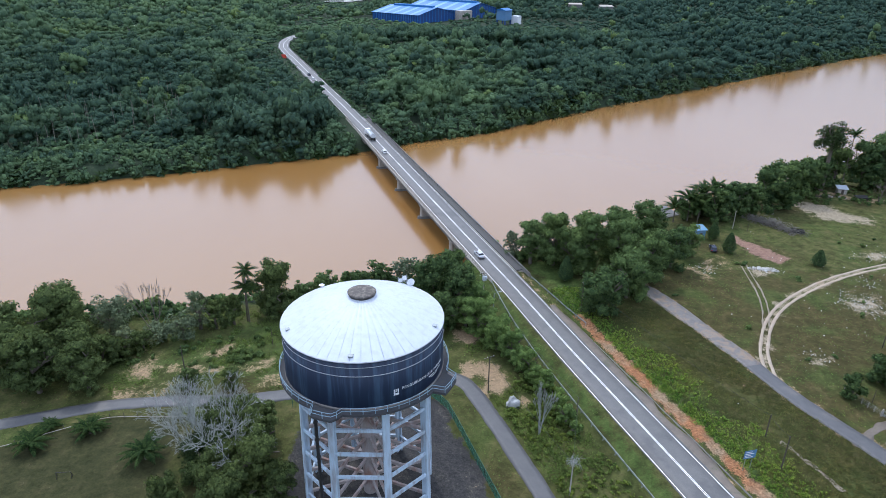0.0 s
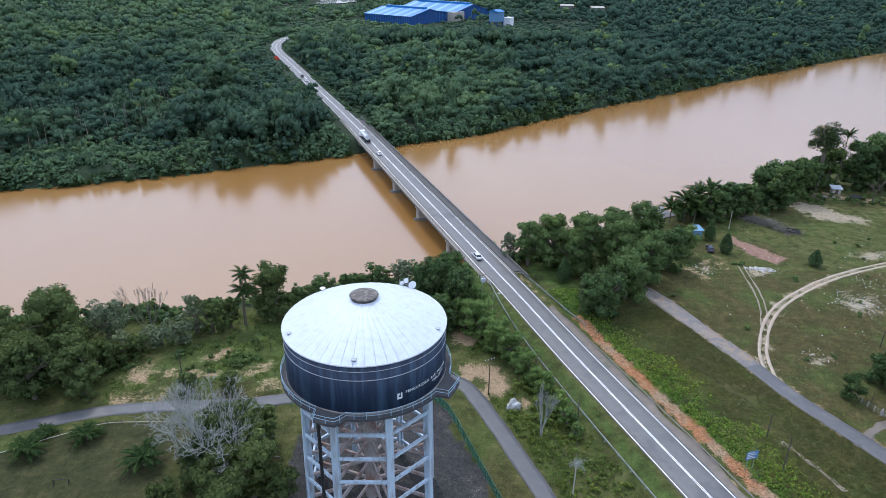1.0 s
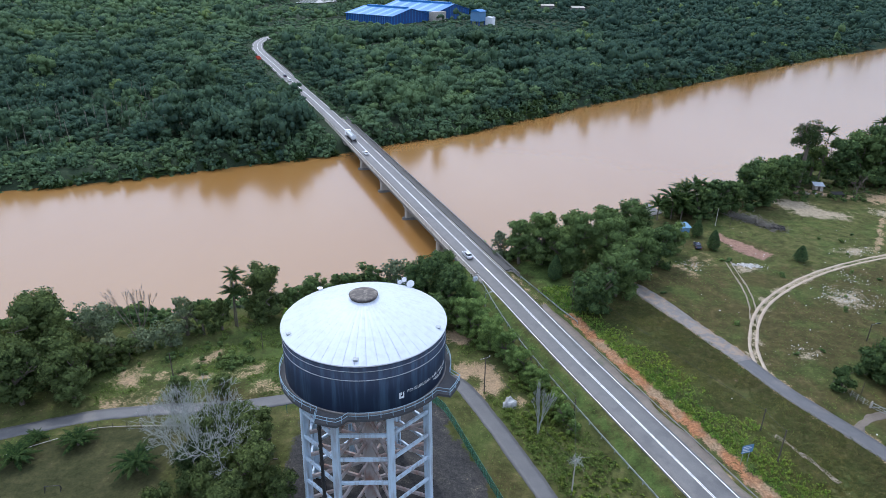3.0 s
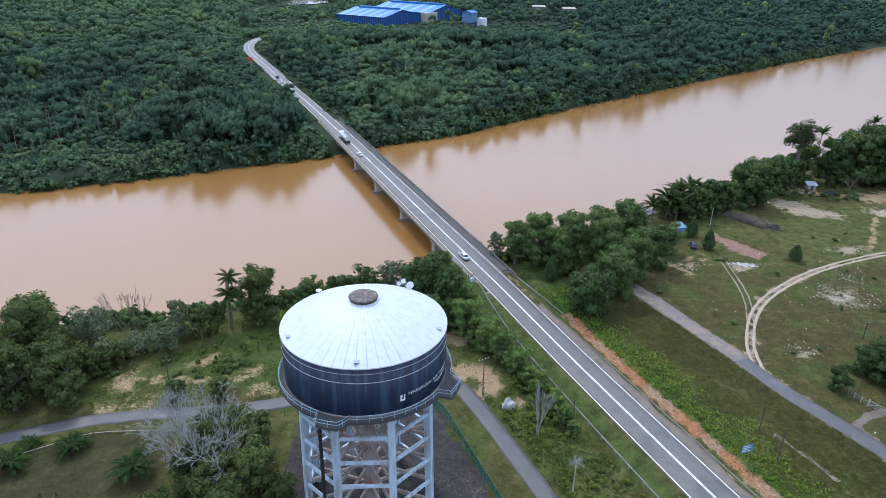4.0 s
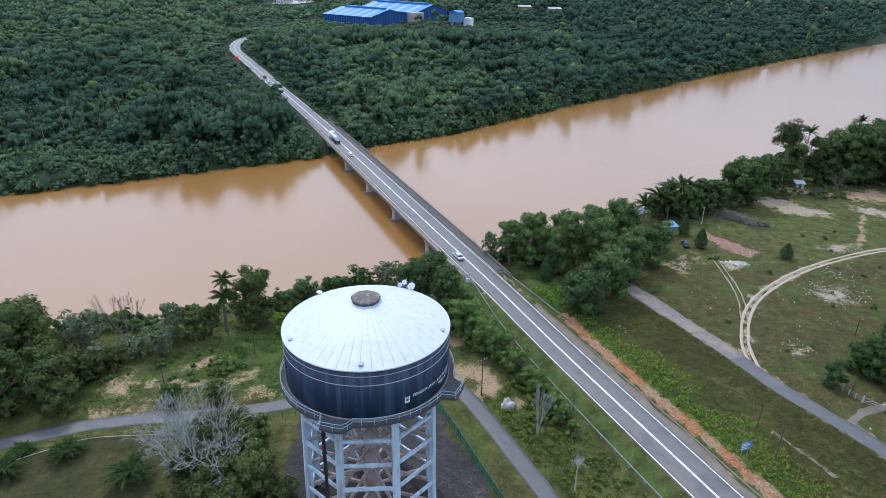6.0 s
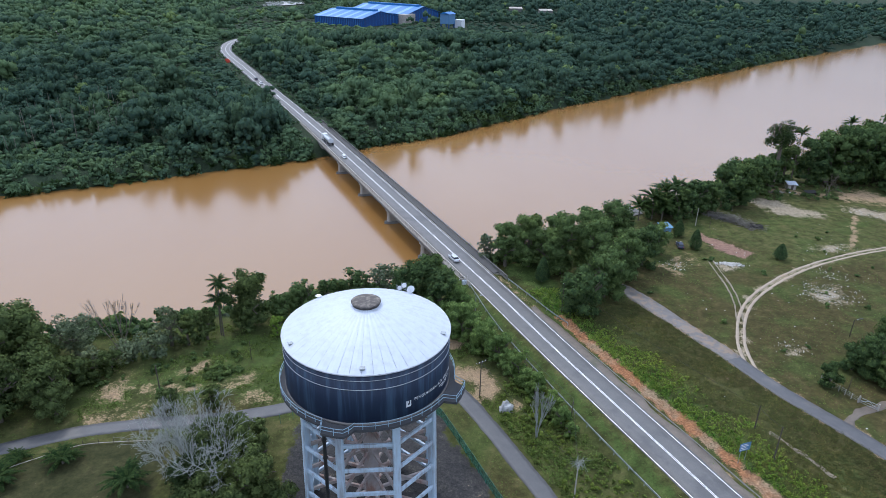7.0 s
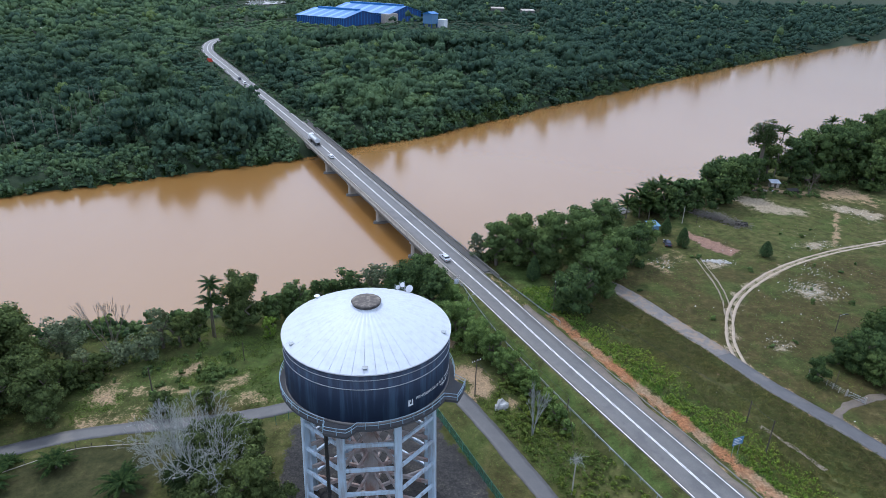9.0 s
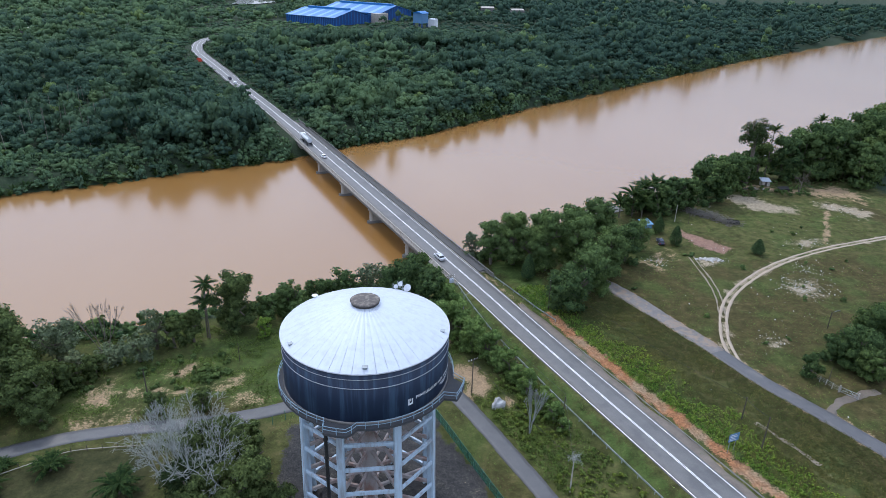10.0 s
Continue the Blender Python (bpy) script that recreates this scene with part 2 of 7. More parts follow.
M_BLUE_TARP = plain("faded_blue_tarpaulin", (0.11, 0.23, 0.34), 0.7, dirt=0.55, dirt_color=(0.30, 0.28, 0.26), grain=1.5)
M_ROCK = plain("pale_limestone", (0.58, 0.56, 0.52), 0.9, dirt=0.5)
M_BOULDER = plain("grey_white_limestone", (0.42, 0.42, 0.41), 0.9, dirt=0.7, grain=1.2, bump=0.6)
# bluish, pale and low in contrast: haze put into the leaf colour
M_LEAF_HAZED = leaf_material("hazed_far_leaves", (0.037, 0.074, 0.060), (0.112, 0.180, 0.091), (0.100, 0.155, 0.076), grain=1.1, vary=0.55)
M_LEAF = leaf_material("broad_leaves", (0.033, 0.064, 0.029), (0.132, 0.192, 0.068), (0.104, 0.152, 0.055))
M_LEAF_DEEP = leaf_material("deep_olive_leaves", (0.026, 0.046, 0.019), (0.080, 0.116, 0.042), (0.076, 0.102, 0.038))
M_LEAF_OLIVE = leaf_material("olive_green_leaves", (0.036, 0.058, 0.023), (0.138, 0.182, 0.066), (0.112, 0.150, 0.054))
M_LEAF_FRESH = leaf_material("fresh_green_leaves", (0.048, 0.094, 0.032), (0.178, 0.262, 0.084), (0.145, 0.215, 0.066))
M_LEAF_LIGHT = leaf_material("grey_green_leaves", (0.070, 0.100, 0.060), (0.172, 0.212, 0.126), (0.132, 0.165, 0.095))
M_PALM = leaf_material("palm_fronds", (0.015, 0.036, 0.012), (0.048, 0.076, 0.024), (0.034, 0.058, 0.019), grain=0.3)
M_WEED = leaf_material("roadside_weeds", (0.080, 0.176, 0.031), (0.230, 0.302, 0.058), (0.190, 0.252, 0.052), grain=0.3)
M_ROUGH = leaf_material("dark_rough_grass", (0.055, 0.063, 0.022), (0.152, 0.160, 0.045), (0.140, 0.128, 0.050), grain=0.3)
M_GRASS = leaf_material("grass_blades", (0.046, 0.080, 0.021), (0.120, 0.172, 0.044), (0.130, 0.148, 0.048), grain=0.3)


# ---- building helpers ----
def mesh_object(name, verts, faces, material, parent=None, smooth=False, label=""):
    me = bpy.data.meshes.new(name)
    me.from_pydata([tuple(v) for v in verts], [], faces)
    me.materials.append(material)
    if smooth:
        me.polygons.foreach_set("use_smooth", [True] * len(me.polygons))
    ob = new(name, me)
    if parent:
        ob.parent = parent
    return tagged(ob, label)


def part(name, bm, material, parent, label="", smooth=False):
    me = bpy.data.meshes.new(name)
    bmesh.ops.recalc_face_normals(bm, faces=bm.faces)
    bm.to_mesh(me)
    bm.free()
    me.materials.append(material)
    if smooth:
        me.polygons.foreach_set("use_smooth", [True] * len(me.polygons))
    ob = new(name, me)
    ob.parent = parent
    return tagged(ob, label)


def thing(name, x, y, z, label, category, group="", kind="", turn=0.0):
    ob = new(name)
    ob.matrix_world = pose(x, y, z, 0, 0, turn)
    ob.empty_display_size = 0.3
    return tagged(ob, label, category, group, kind)


def box(bm, x0, y0, z0, x1, y1, z1, bevel=0.0, m=None):
    g = bmesh.ops.create_cube(bm, size=1.0)
    mt = Matrix.Translation(((x0 + x1) / 2, (y0 + y1) / 2, (z0 + z1) / 2)) @ Matrix.Diagonal((x1 - x0, y1 - y0, z1 - z0, 1))
    bmesh.ops.transform(bm, matrix=(m @ mt) if m else mt, verts=g["verts"])
    if bevel:
        edges = list({e for v in g["verts"] for e in v.link_edges})
        bmesh.ops.bevel(bm, geom=edges, offset=bevel, segments=1, affect="EDGES")
    return bm


def tube(bm, a, b, r0, r1=None, sides=8, caps=True):
    a, b = Vector(a), Vector(b)
    r1 = r0 if r1 is None else r1
    d = b - a
    g = bmesh.ops.create_cone(bm, cap_ends=caps, segments=sides, radius1=r0, radius2=max(r1, 1e-4), depth=d.length)
    bmesh.ops.transform(bm, matrix=Matrix.Translation((a + b) / 2) @ d.to_track_quat("Z", "Y").to_matrix().to_4x4(), verts=g["verts"])
    return bm


def beam(bm, a, b, w, h, bevel=0.0):
    """A square-edged bar from a to b, w wide and h high."""
    a, b = Vector(a), Vector(b)
    d = b - a
    x = d.normalized()
    side = Vector((0, 0, 1)).cross(x)
    side = Vector((1, 0, 0)) if side.length < 1e-5 else side.normalized()
    up = x.cross(side)
    m = Matrix((x, side, up)).transposed().to_4x4()
    m.translation = (a + b) / 2
    return box(bm, -d.length / 2, -w / 2, -h / 2, d.length / 2, w / 2, h / 2, bevel, m)


def lathe(profile, n, closed=False):
    """Verts and faces of a profile of (radius, z) turned about z."""
    verts, faces, k = [], [], len(profile)
    for i in range(n):
        a = 2 * math.pi * i / n
        verts += [(r * math.cos(a), r * math.sin(a), z) for r, z in profile]
    for i in range(n):
        j = (i + 1) % n
        for p in range(k if closed else k - 1):
            q = (p + 1) % k
            faces.append((i * k + p, j * k + p, j * k + q, i * k + q))
    return verts, faces


# ---- the lie of the land ----
ROAD_X, ROAD_Y, ROAD_SLOPE = 41.8, 76.9, 0.389
ROAD_DIR = Vector((-ROAD_SLOPE, 1.0, 0)).normalized()
ROAD_SIDE = Vector((ROAD_DIR.y, -ROAD_DIR.x, 0))      # towards the east
WATER_Z = -5.0
BRIDGE_Y0, BRIDGE_Y1 = 155.0, 333.0
NEAR_BANK = [(-4000, 60), (-400, 80), (-170, 118), (-100, 137), (-50, 148), (0, 166), (40, 187), (70, 213), (140, 258), (200, 300), (300, 380), (450, 500), (700, 680), (4000, 2600)]
FAR_BANK = [(-4000, 60.5), (-400, 165), (-163, 236), (-128, 250), (-89, 270), (-53, 288), (-24, 312), (9, 331), (81, 400), (183, 491), (340, 628), (512, 760), (900, 1060), (4000, 3300)]


def poly_y(line, x):
    return np.interp(x, [p[0] for p in line], [p[1] for p in line])


def smooth_step(lo, hi, v):
    t = np.clip((v - lo) / (hi - lo), 0, 1)
    return t * t * (3 - 2 * t)


LATTICE = np.random.RandomState(7).rand(256, 256)


def lump(x, y, size, octaves=3):
    """Soft noise between 0 and 1 over the plan."""
    total, amp, norm = 0, 1.0, 0
    for o in range(octaves):
        u, v = np.asarray(x) / size * 2 ** o + 37.3 * o, np.asarray(y) / size * 2 ** o + 11.9 * o
        i, j = np.floor(u).astype(int), np.floor(v).astype(int)
        f, g = u - i, v - j
        f, g = f * f * (3 - 2 * f), g * g * (3 - 2 * g)
        a, b = LATTICE[i % 256, j % 256], LATTICE[(i + 1) % 256, j % 256]
        c, d = LATTICE[i % 256, (j + 1) % 256], LATTICE[(i + 1) % 256, (j + 1) % 256]
        total = total + amp * ((a * (1 - f) + b * f) * (1 - g) + (c * (1 - f) + d * f) * g)
        norm, amp = norm + amp, amp * 0.5
    return total / norm


# The far road bends away through the woods beyond the bridge.
FAR_ROAD = [(-54.9, 325), (-75, 376), (-88.5, 409), (-103.9, 446.4), (-122.8, 493.1), (-140.8, 537.5), (-160.3, 582.9), (-173.4, 620.2), (-181.8, 663), (-182.4, 692), (-179.3, 708), (-172, 738), (-162, 765)]


def road_points(step=3.0):
    """The road's centre line in even steps, from behind the camera to beyond the far bend."""
    pts = [(ROAD_X - ROAD_SLOPE * (y - ROAD_Y), y) for y in np.arange(-140, 325, 15.0)] + FAR_ROAD
    p = np.array(pts)
    for _ in range(2):                                 # round the corners
        q = np.empty((2 * len(p) - 2, 2))
        q[0::2], q[1::2] = 0.75 * p[:-1] + 0.25 * p[1:], 0.25 * p[:-1] + 0.75 * p[1:]
        p = q
    d = np.r_[0, np.cumsum(np.hypot(*np.diff(p, axis=0).T))]
    s = np.arange(0, d[-1], step)
    return np.c_[np.interp(s, d, p[:, 0]), np.interp(s, d, p[:, 1])]


ROAD_PTS = road_points()


def road_z(y):
    return 0.95 + 0.65 * smooth_step(112, 152, y) - 0.6 * smooth_step(330, 420, y)


def road_offset(x, y):
    """Signed distance from the road's centre line, east positive, while it runs straight; plain distance beyond."""
    s = ((x - ROAD_X) + ROAD_SLOPE * (y - ROAD_Y)) * 0.932
    far = np.asarray(y) > 318
    if np.any(far):
        fx, fy = np.asarray(x, float)[far], np.asarray(y, float)[far]
        pts = ROAD_PTS[ROAD_PTS[:, 1] > 300][::3]
        best = np.full(fx.shape, 1e9)
        for px, py in pts:
            best = np.minimum(best, np.hypot(fx - px, fy - py))
        s = np.array(s, float)
        s[far] = best
    return s


def land_z(x, y):
    """Height of the ground."""
    x, y = np.atleast_1d(np.asarray(x, float)), np.atleast_1d(np.asarray(y, float))
    s = road_offset(x, y)
    south = y < (poly_y(NEAR_BANK, x) + poly_y(FAR_BANK, x)) / 2
    base = np.where(south, -1.2 + 1.5 * smooth_step(-14, 8, s) - 0.8 * smooth_step(40, 75, -x), -0.6)
    base = base + (lump(x, y, 18) - 0.5) * 0.5
    base = base - 0.5 * smooth_step(1.0, 2.2, s - 6.2) * smooth_step(5.0, 3.5, s - 6.2) * (s < 14) * south   # roadside ditch
    zr = road_z(y) - 0.12
    bank = zr - np.maximum(0, np.abs(s) - 5.2) / 2.2
    z = np.where(np.abs(s) < 40, np.maximum(base, bank), base)
    z = np.where(np.abs(s) < 5.2, zr, z)
    depth = np.minimum(y - poly_y(NEAR_BANK, x), poly_y(FAR_BANK, x) - y)
    bed = np.clip((depth + 6) / 9.0, 0, 1)
    return z * (1 - bed) + (WATER_Z - 1.8) * bed


def land(x, y):
    return float(land_z(x, y)[0])


def inside(x, y, poly):
    """Signed distance to a polygon in the plan, positive inside."""
    d, sign = np.full(x.shape, 1e9), np.zeros(x.shape, bool)
    for (ax, ay), (bx, by) in zip(poly, poly[1:] + poly[:1]):
        ex, ey = bx - ax, by - ay
        t = np.clip(((x - ax) * ex + (y - ay) * ey) / (ex * ex + ey * ey + 1e-9), 0, 1)
        d = np.minimum(d, np.hypot(x - ax - t * ex, y - ay - t * ey))
        cross = ((ay > y) != (by > y)) & (x < ex * (y - ay) / (by - ay + 1e-9) + ax)
        sign ^= cross
    return np.where(sign, d, -d)


def near_line(x, y, line):
    d = np.full(x.shape, 1e9)
    for (ax, ay), (bx, by) in zip(line, line[1:]):
        ex, ey = bx - ax, by - ay
        t = np.clip(((x - ax) * ex + (y - ay) * ey) / (ex * ex + ey * ey), 0, 1)
        d = np.minimum(d, np.hypot(x - ax - t * ex, y - ay - t * ey))
    return d


SERVICE = [(44.5, 160), (49.8, 148.8), (53.0, 141.0), (56.1, 133.3), (60.3, 124.5), (62.9, 117.7), (64.9, 111.4), (68.0, 103.6), (70.7, 98.2), (73.3, 93.5), (76.3, 87.1), (82, 76), (96, 52)]
TRACK = [(65.5, 112.5), (66.6, 119.8), (69.1, 126.1), (73.5, 134.8), (80.8, 144.4), (92.7, 154.2), (105.7, 162.6), (124.0, 171.0), (160, 182)]
TRACK_3 = [(125, 172.5), (134.2, 185.0), (141.5, 196.6), (147, 204)]
LANE = [(-130, 78), (-95, 88), (-78.7, 94.8), (-68.7, 98.8), (-60.1, 100.1), (-41.3, 101.2), (-31.9, 103.8), (-22, 107.5), (-12, 111.5), (-4, 112.5), (2.0, 110.0), (4.6, 105.0), (7.4, 98.7), (11.7, 88.6), (15.2, 79.9), (22, 60), (29, 42)]
ORANGE = [(29.5, 136), (33.1, 125.5), (36.6, 115.9), (39.9, 107.3), (43.7, 98.0), (45.8, 92.8), (48.7, 85.2), (52.2, 77.5), (58, 62), (66, 42)]
SOIL_PATCHES = [
    [(-0.4, 124.8), (0.3, 130.0), (1.9, 131.3), (4.9, 128.4), (4.0, 124.5)],
    [(6.2, 116.4), (9.8, 117.0), (11.8, 108.3), (9.4, 105.8), (6.8, 106.4), (5.7, 111.0)],
    [(-67.6, 101.2), (-61.9, 102.0), (-60.3, 104.1), (-56.6, 105.9), (-57.7, 107.9), (-61.5, 105.8), (-66.6, 103.4)],
    [(-67.0, 109.1), (-68.5, 114.2), (-66.8, 116.7), (-65.0, 116.3), (-65.2, 112.4), (-64.4, 108.8)],
    [(-62.9, 112.0), (-57.8, 113.6), (-53.8, 113.2), (-49.7, 110.8), (-52.6, 110.0), (-57.0, 110.3), (-60.9, 109.3)],
    [(-54.6, 117.1), (-52.1, 119.5), (-49.9, 119.8), (-49.7, 118.3), (-52.7, 116.5)],
    [(-46.2, 111.0), (-44.4, 113.1), (-40.1, 115.3), (-39.5, 114.2), (-42.8, 111.2)],
    [(-39.3, 108.5), (-37.0, 109.6), (-35.4, 107.5), (-38.1, 106.1)],
    [(84.5, 188.0), (86.7, 183.3), (91.8, 177.9), (94.4, 171.7), (90.7, 168.3), (86.5, 171.6), (83.7, 180.4)],
    [(155.0, 228.3), (167.2, 230.4), (171.7, 218.3), (165.2, 209.2), (161.5, 214.3), (151.9, 216.4), (149.4, 221.7)],
    [(127.9, 233.1), (137.1, 233.0), (142.0, 229.5), (153.6, 226.0), (148.7, 220.7), (138.1, 224.0), (130.2, 227.4)],
    [(63.8, 163.2), (73.3, 172.3), (75.2, 168.1), (66.8, 158.2)]]
LANE_SOIL = [
    [(0.5, 116.2), (3.3, 117.2), (5.2, 113.0), (4.8, 110.4), (1.5, 111.4)],
    [(1.1, 112.6), (2.7, 111.6), (5.9, 106.6), (5.1, 105.3), (1.2, 110.0)],
    [(12.6, 106.2), (15.3, 106.5), (15.4, 102.9), (12.9, 102.3)]]
SAND_PATCHES = [
    [(113.8, 216.9), (122.2, 222.0), (127.1, 218.8), (130.4, 210.7), (138.6, 206.7), (134.4, 202.1), (125.1, 201.3), (119.0, 205.1), (117.1, 210.9)],
    [(80.5, 164.2), (86.8, 165.8), (87.7, 161.9), (81.6, 160.3)],
    [(145.9, 210.5), (152.2, 212.4), (158.2, 206.4), (161.5, 199.8), (157.9, 196.3), (151.9, 195.5), (153.5, 201.8), (145.9, 202.8)],
    [(114.7, 174.9), (125.3, 179.0), (128.7, 176.7), (119.2, 173.3)],
    [(98.5, 149.5), (103, 151.5), (108, 151.5), (106.5, 145), (104.5, 141), (98.5, 140.5), (96.5, 144)],
    [(76.5, 117.8), (79.5, 118.6), (80.8, 121.8), (78.2, 122.4), (76.6, 120.2)]]
WEST_LAWN = [(-130, 72), (-95, 80), (-76.3, 88.1), (-65.6, 94.5), (-50, 95.0), (-46, 70), (-60, 40), (-130, 40)]
YARD = [(-27, 99), (-24, 102.5), (-16, 106), (-4, 103), (-1.6, 100.7), (1.0, 94.9), (3.5, 88.3), (7.0, 79.4), (15, 58), (-26, 58), (-28, 80)]


def build_ground():
    ax = np.concatenate([-np.geomspace(5000, 330, 9), np.arange(-300, -125, 12.0), np.arange(-122, 180, 1.6), np.arange(186, 700, 14.0), np.geomspace(760, 5000, 8)])
    ay = np.concatenate([[-1500, -600, -200, -60, 0, 30], np.arange(45, 262, 1.6), np.arange(264, 420, 4.0), np.arange(428, 1500, 16.0), np.geomspace(1600, 6000, 8)])
    gx, gy = np.meshgrid(ax, ay)
    x, y = gx.ravel(), gy.ravel()
    z = land_z(x, y)
    n, m = len(ax), len(ay)
    idx = np.arange(n * m).reshape(m, n)
    quads = np.stack([idx[:-1, :-1], idx[:-1, 1:], idx[1:, 1:], idx[1:, :-1]], -1).reshape(-1, 4)
    ob = big_mesh("ground", np.c_[x, y, z], quads, M_GROUND)
    s = road_offset(x, y)
    near = (x > -125) & (x < 185) & (y > 40) & (y < 262)
    south = y < (poly_y(NEAR_BANK, x) + poly_y(FAR_BANK, x)) / 2
    wob = (lump(x, y, 5, 3) - 0.5)

    def field(polys, soft):
        v = np.full(x.shape, -50.0)
        for p in polys:
            v[near] = np.maximum(v[near], inside(x[near], y[near], p))
        return np.clip(0.5 + (v + wob * 4) / soft, 0, 1)

    def lines(ls, half, soft):
        v = np.full(x.shape, 50.0)
        for p in ls:
            v[near] = np.minimum(v[near], near_line(x[near], y[near], p))
        return np.clip(0.5 + (half - v + wob * 1.5) / soft, 0, 1)

    soil = np.maximum(field(SOIL_PATCHES[9:], 9.0) * 0.72, field(SOIL_PATCHES[:2], 4.0) * 1.02)
    soil = np.maximum(soil, field(LANE_SOIL, 3.0) * 0.92)
    soil = np.maximum(soil, field(SOIL_PATCHES[2:8], 11.0) * 0.86)
    soil = np.maximum(soil, field([YARD], 2.0) * 0.5 * (y < 90))
    soil = np.maximum(soil, lines([SERVICE], 2.4, 1.5) * 0.62)
    soil = np.maximum(soil, lines([TRACK_3], 0.9, 1.6) * 0.66)
    verge = np.clip(1.3 - np.abs(s - 5.3) / 1.3, 0, 1) * 0.62 * (0.55 + 0.6 * lump(x, y, 11))
    soil = np.maximum(soil, np.where(near, verge, 0))
    sand = np.maximum(np.maximum(field(SAND_PATCHES[:4], 6.0) * 0.8, field(SAND_PATCHES[4:], 7.0) * 0.62), lines([TRACK], 1.7, 1.8) * 0.50)
    orange = lines([ORANGE], 1.45, 1.4) * 0.95
    lush = np.clip(1 - np.abs(s - 13.5 - (lump(x, y, 14) - 0.5) * 6) / 8.0, 0, 1) * (y < 166) * (y > 40) * near
    lush = np.maximum(lush, np.clip(1 - np.abs(s + 6.2) / 2.2, 0, 1) * near * 0.9)
    lush = np.maximum(lush, field([[(-72, 106), (-45, 105), (-25, 104), (-12, 112), (-20, 135), (-50, 132), (-66, 118)]], 8) * 0.58)
    dry = np.where((s > 28) & near & (y < 165), 0.78, np.where((s > 17) & near & (y < 165), 0.45, 0.15)) * (lump(x, y, 25) + 0.4)
    woods = np.where(~south, 1.0, np.clip((y - poly_y(NEAR_BANK, x) + 12) / 8, 0, 1) * 0.9)
    woods = np.where(near, woods, 1.0)
    yard = field([YARD], 2.0) * (0.62 + 0.62 * lump(x, y, 6))
    for name, v in (("clay", field(SOIL_PATCHES[8:9], 3.5)), ("yard", yard), ("lawn", field([WEST_LAWN], 3)), ("soil", soil), ("sand", sand), ("orange", orange), ("lush", lush), ("dry", dry), ("woods", woods)):
        a = ob.data.attributes.new(name, "FLOAT", "POINT")
        a.data.foreach_set("value", np.asarray(v, np.float32))
    return tagged(ob, "grassy river plain with bare soil and sand patches", "ground", kind="structure")


def big_mesh(name, verts, quads, material, smooth=True, tint=None, normals=None):
    """A mesh from arrays."""
    me = bpy.data.meshes.new(name)
    k = quads.shape[1]
    me.vertices.add(len(verts))
    me.vertices.foreach_set("co", np.asarray(verts, np.float32).ravel())
    me.loops.add(quads.size)
    me.loops.foreach_set("vertex_index", quads.astype(np.int32).ravel())
    me.polygons.add(len(quads))
    me.polygons.foreach_set("loop_start", np.arange(0, quads.size, k, dtype=np.int32))
    me.polygons.foreach_set("use_smooth", np.full(len(quads), smooth))
    me.update(calc_edges=True)
    me.materials.append(material)
    if normals is not None:
        me.normals_split_custom_set_from_vertices(normals)
    if tint is not None:
        a = me.attributes.new("tint", "FLOAT", "POINT")
        a.data.foreach_set("value", np.asarray(tint, np.float32))
    return new(name, me)


def build_water():
    v, f = [], []
    xs = np.concatenate([[-4000, -1500, -600], np.arange(-400, 700, 20.0), [900, 1500, 4000]])
    for x in xs:
        v += [(x, poly_y(NEAR_BANK, x) - 4, WATER_Z), (x, poly_y(FAR_BANK, x) + 4, WATER_Z)]
    for i in range(len(xs) - 1):
        f.append((2 * i, 2 * i + 2, 2 * i + 3, 2 * i + 1))
    ob = mesh_object("water", v, f, M_WATER)
    return tagged(ob, "wide muddy brown river with a still surface", "river", kind="structure")


def ribbon(name, pts, half, material, lift, thick=0.0, zf=None, wobble=0.0, shift=0.0, parent=None, across=4):
    """A strip along a line, laid on the land (or at zf), with edges turned down."""
    p = np.array(pts, float)
    d = np.gradient(p, axis=0)
    d /= np.linalg.norm(d, axis=1)[:, None]
    side = np.c_[d[:, 1], -d[:, 0]]
    rows = []
    offs = [-1.0] + [(-1 + 2 * i / across) for i in range(across + 1)] + [1.0]
    for k, o in enumerate(offs):
        off = shift + np.broadcast_to(half, len(p)) * o
        if wobble and abs(o) == 1:
            off = off + o * wobble * (lump(p[:, 0] + 91 * o, p[:, 1], 2.5) - 0.5)
        q = p + side * off[:, None]
        z = zf(q[:, 1]) if zf else land_z(q[:, 0], q[:, 1])
        z = z + lift - (thick if k in (0, len(offs) - 1) else 0)
        rows.append(np.c_[q, z])
    v = np.stack(rows, 1)
    n, m = v.shape[:2]
    idx = np.arange(n * m).reshape(n, m)
    quads = np.stack([idx[:-1, :-1], idx[:-1, 1:], idx[1:, 1:], idx[1:, :-1]], -1).reshape(-1, 4)
    ob = big_mesh(name, v.reshape(-1, 3), quads, material)
    if parent:
        ob.parent = parent
    return ob


def even(line, step):
    p = np.array(line, float)
    for _ in range(2):
        q = np.empty((2 * len(p), 2))
        q[0], q[-1] = p[0], p[-1]
        q[1:-1:2], q[2:-1:2] = 0.75 * p[:-1] + 0.25 * p[1:], 0.25 * p[:-1] + 0.75 * p[1:]
        p = q
    d = np.r_[0, np.cumsum(np.hypot(*np.diff(p, axis=0).T))]
    s = np.arange(0, d[-1], step)
    return np.c_[np.interp(s, d, p[:, 0]), np.interp(s, d, p[:, 1])]


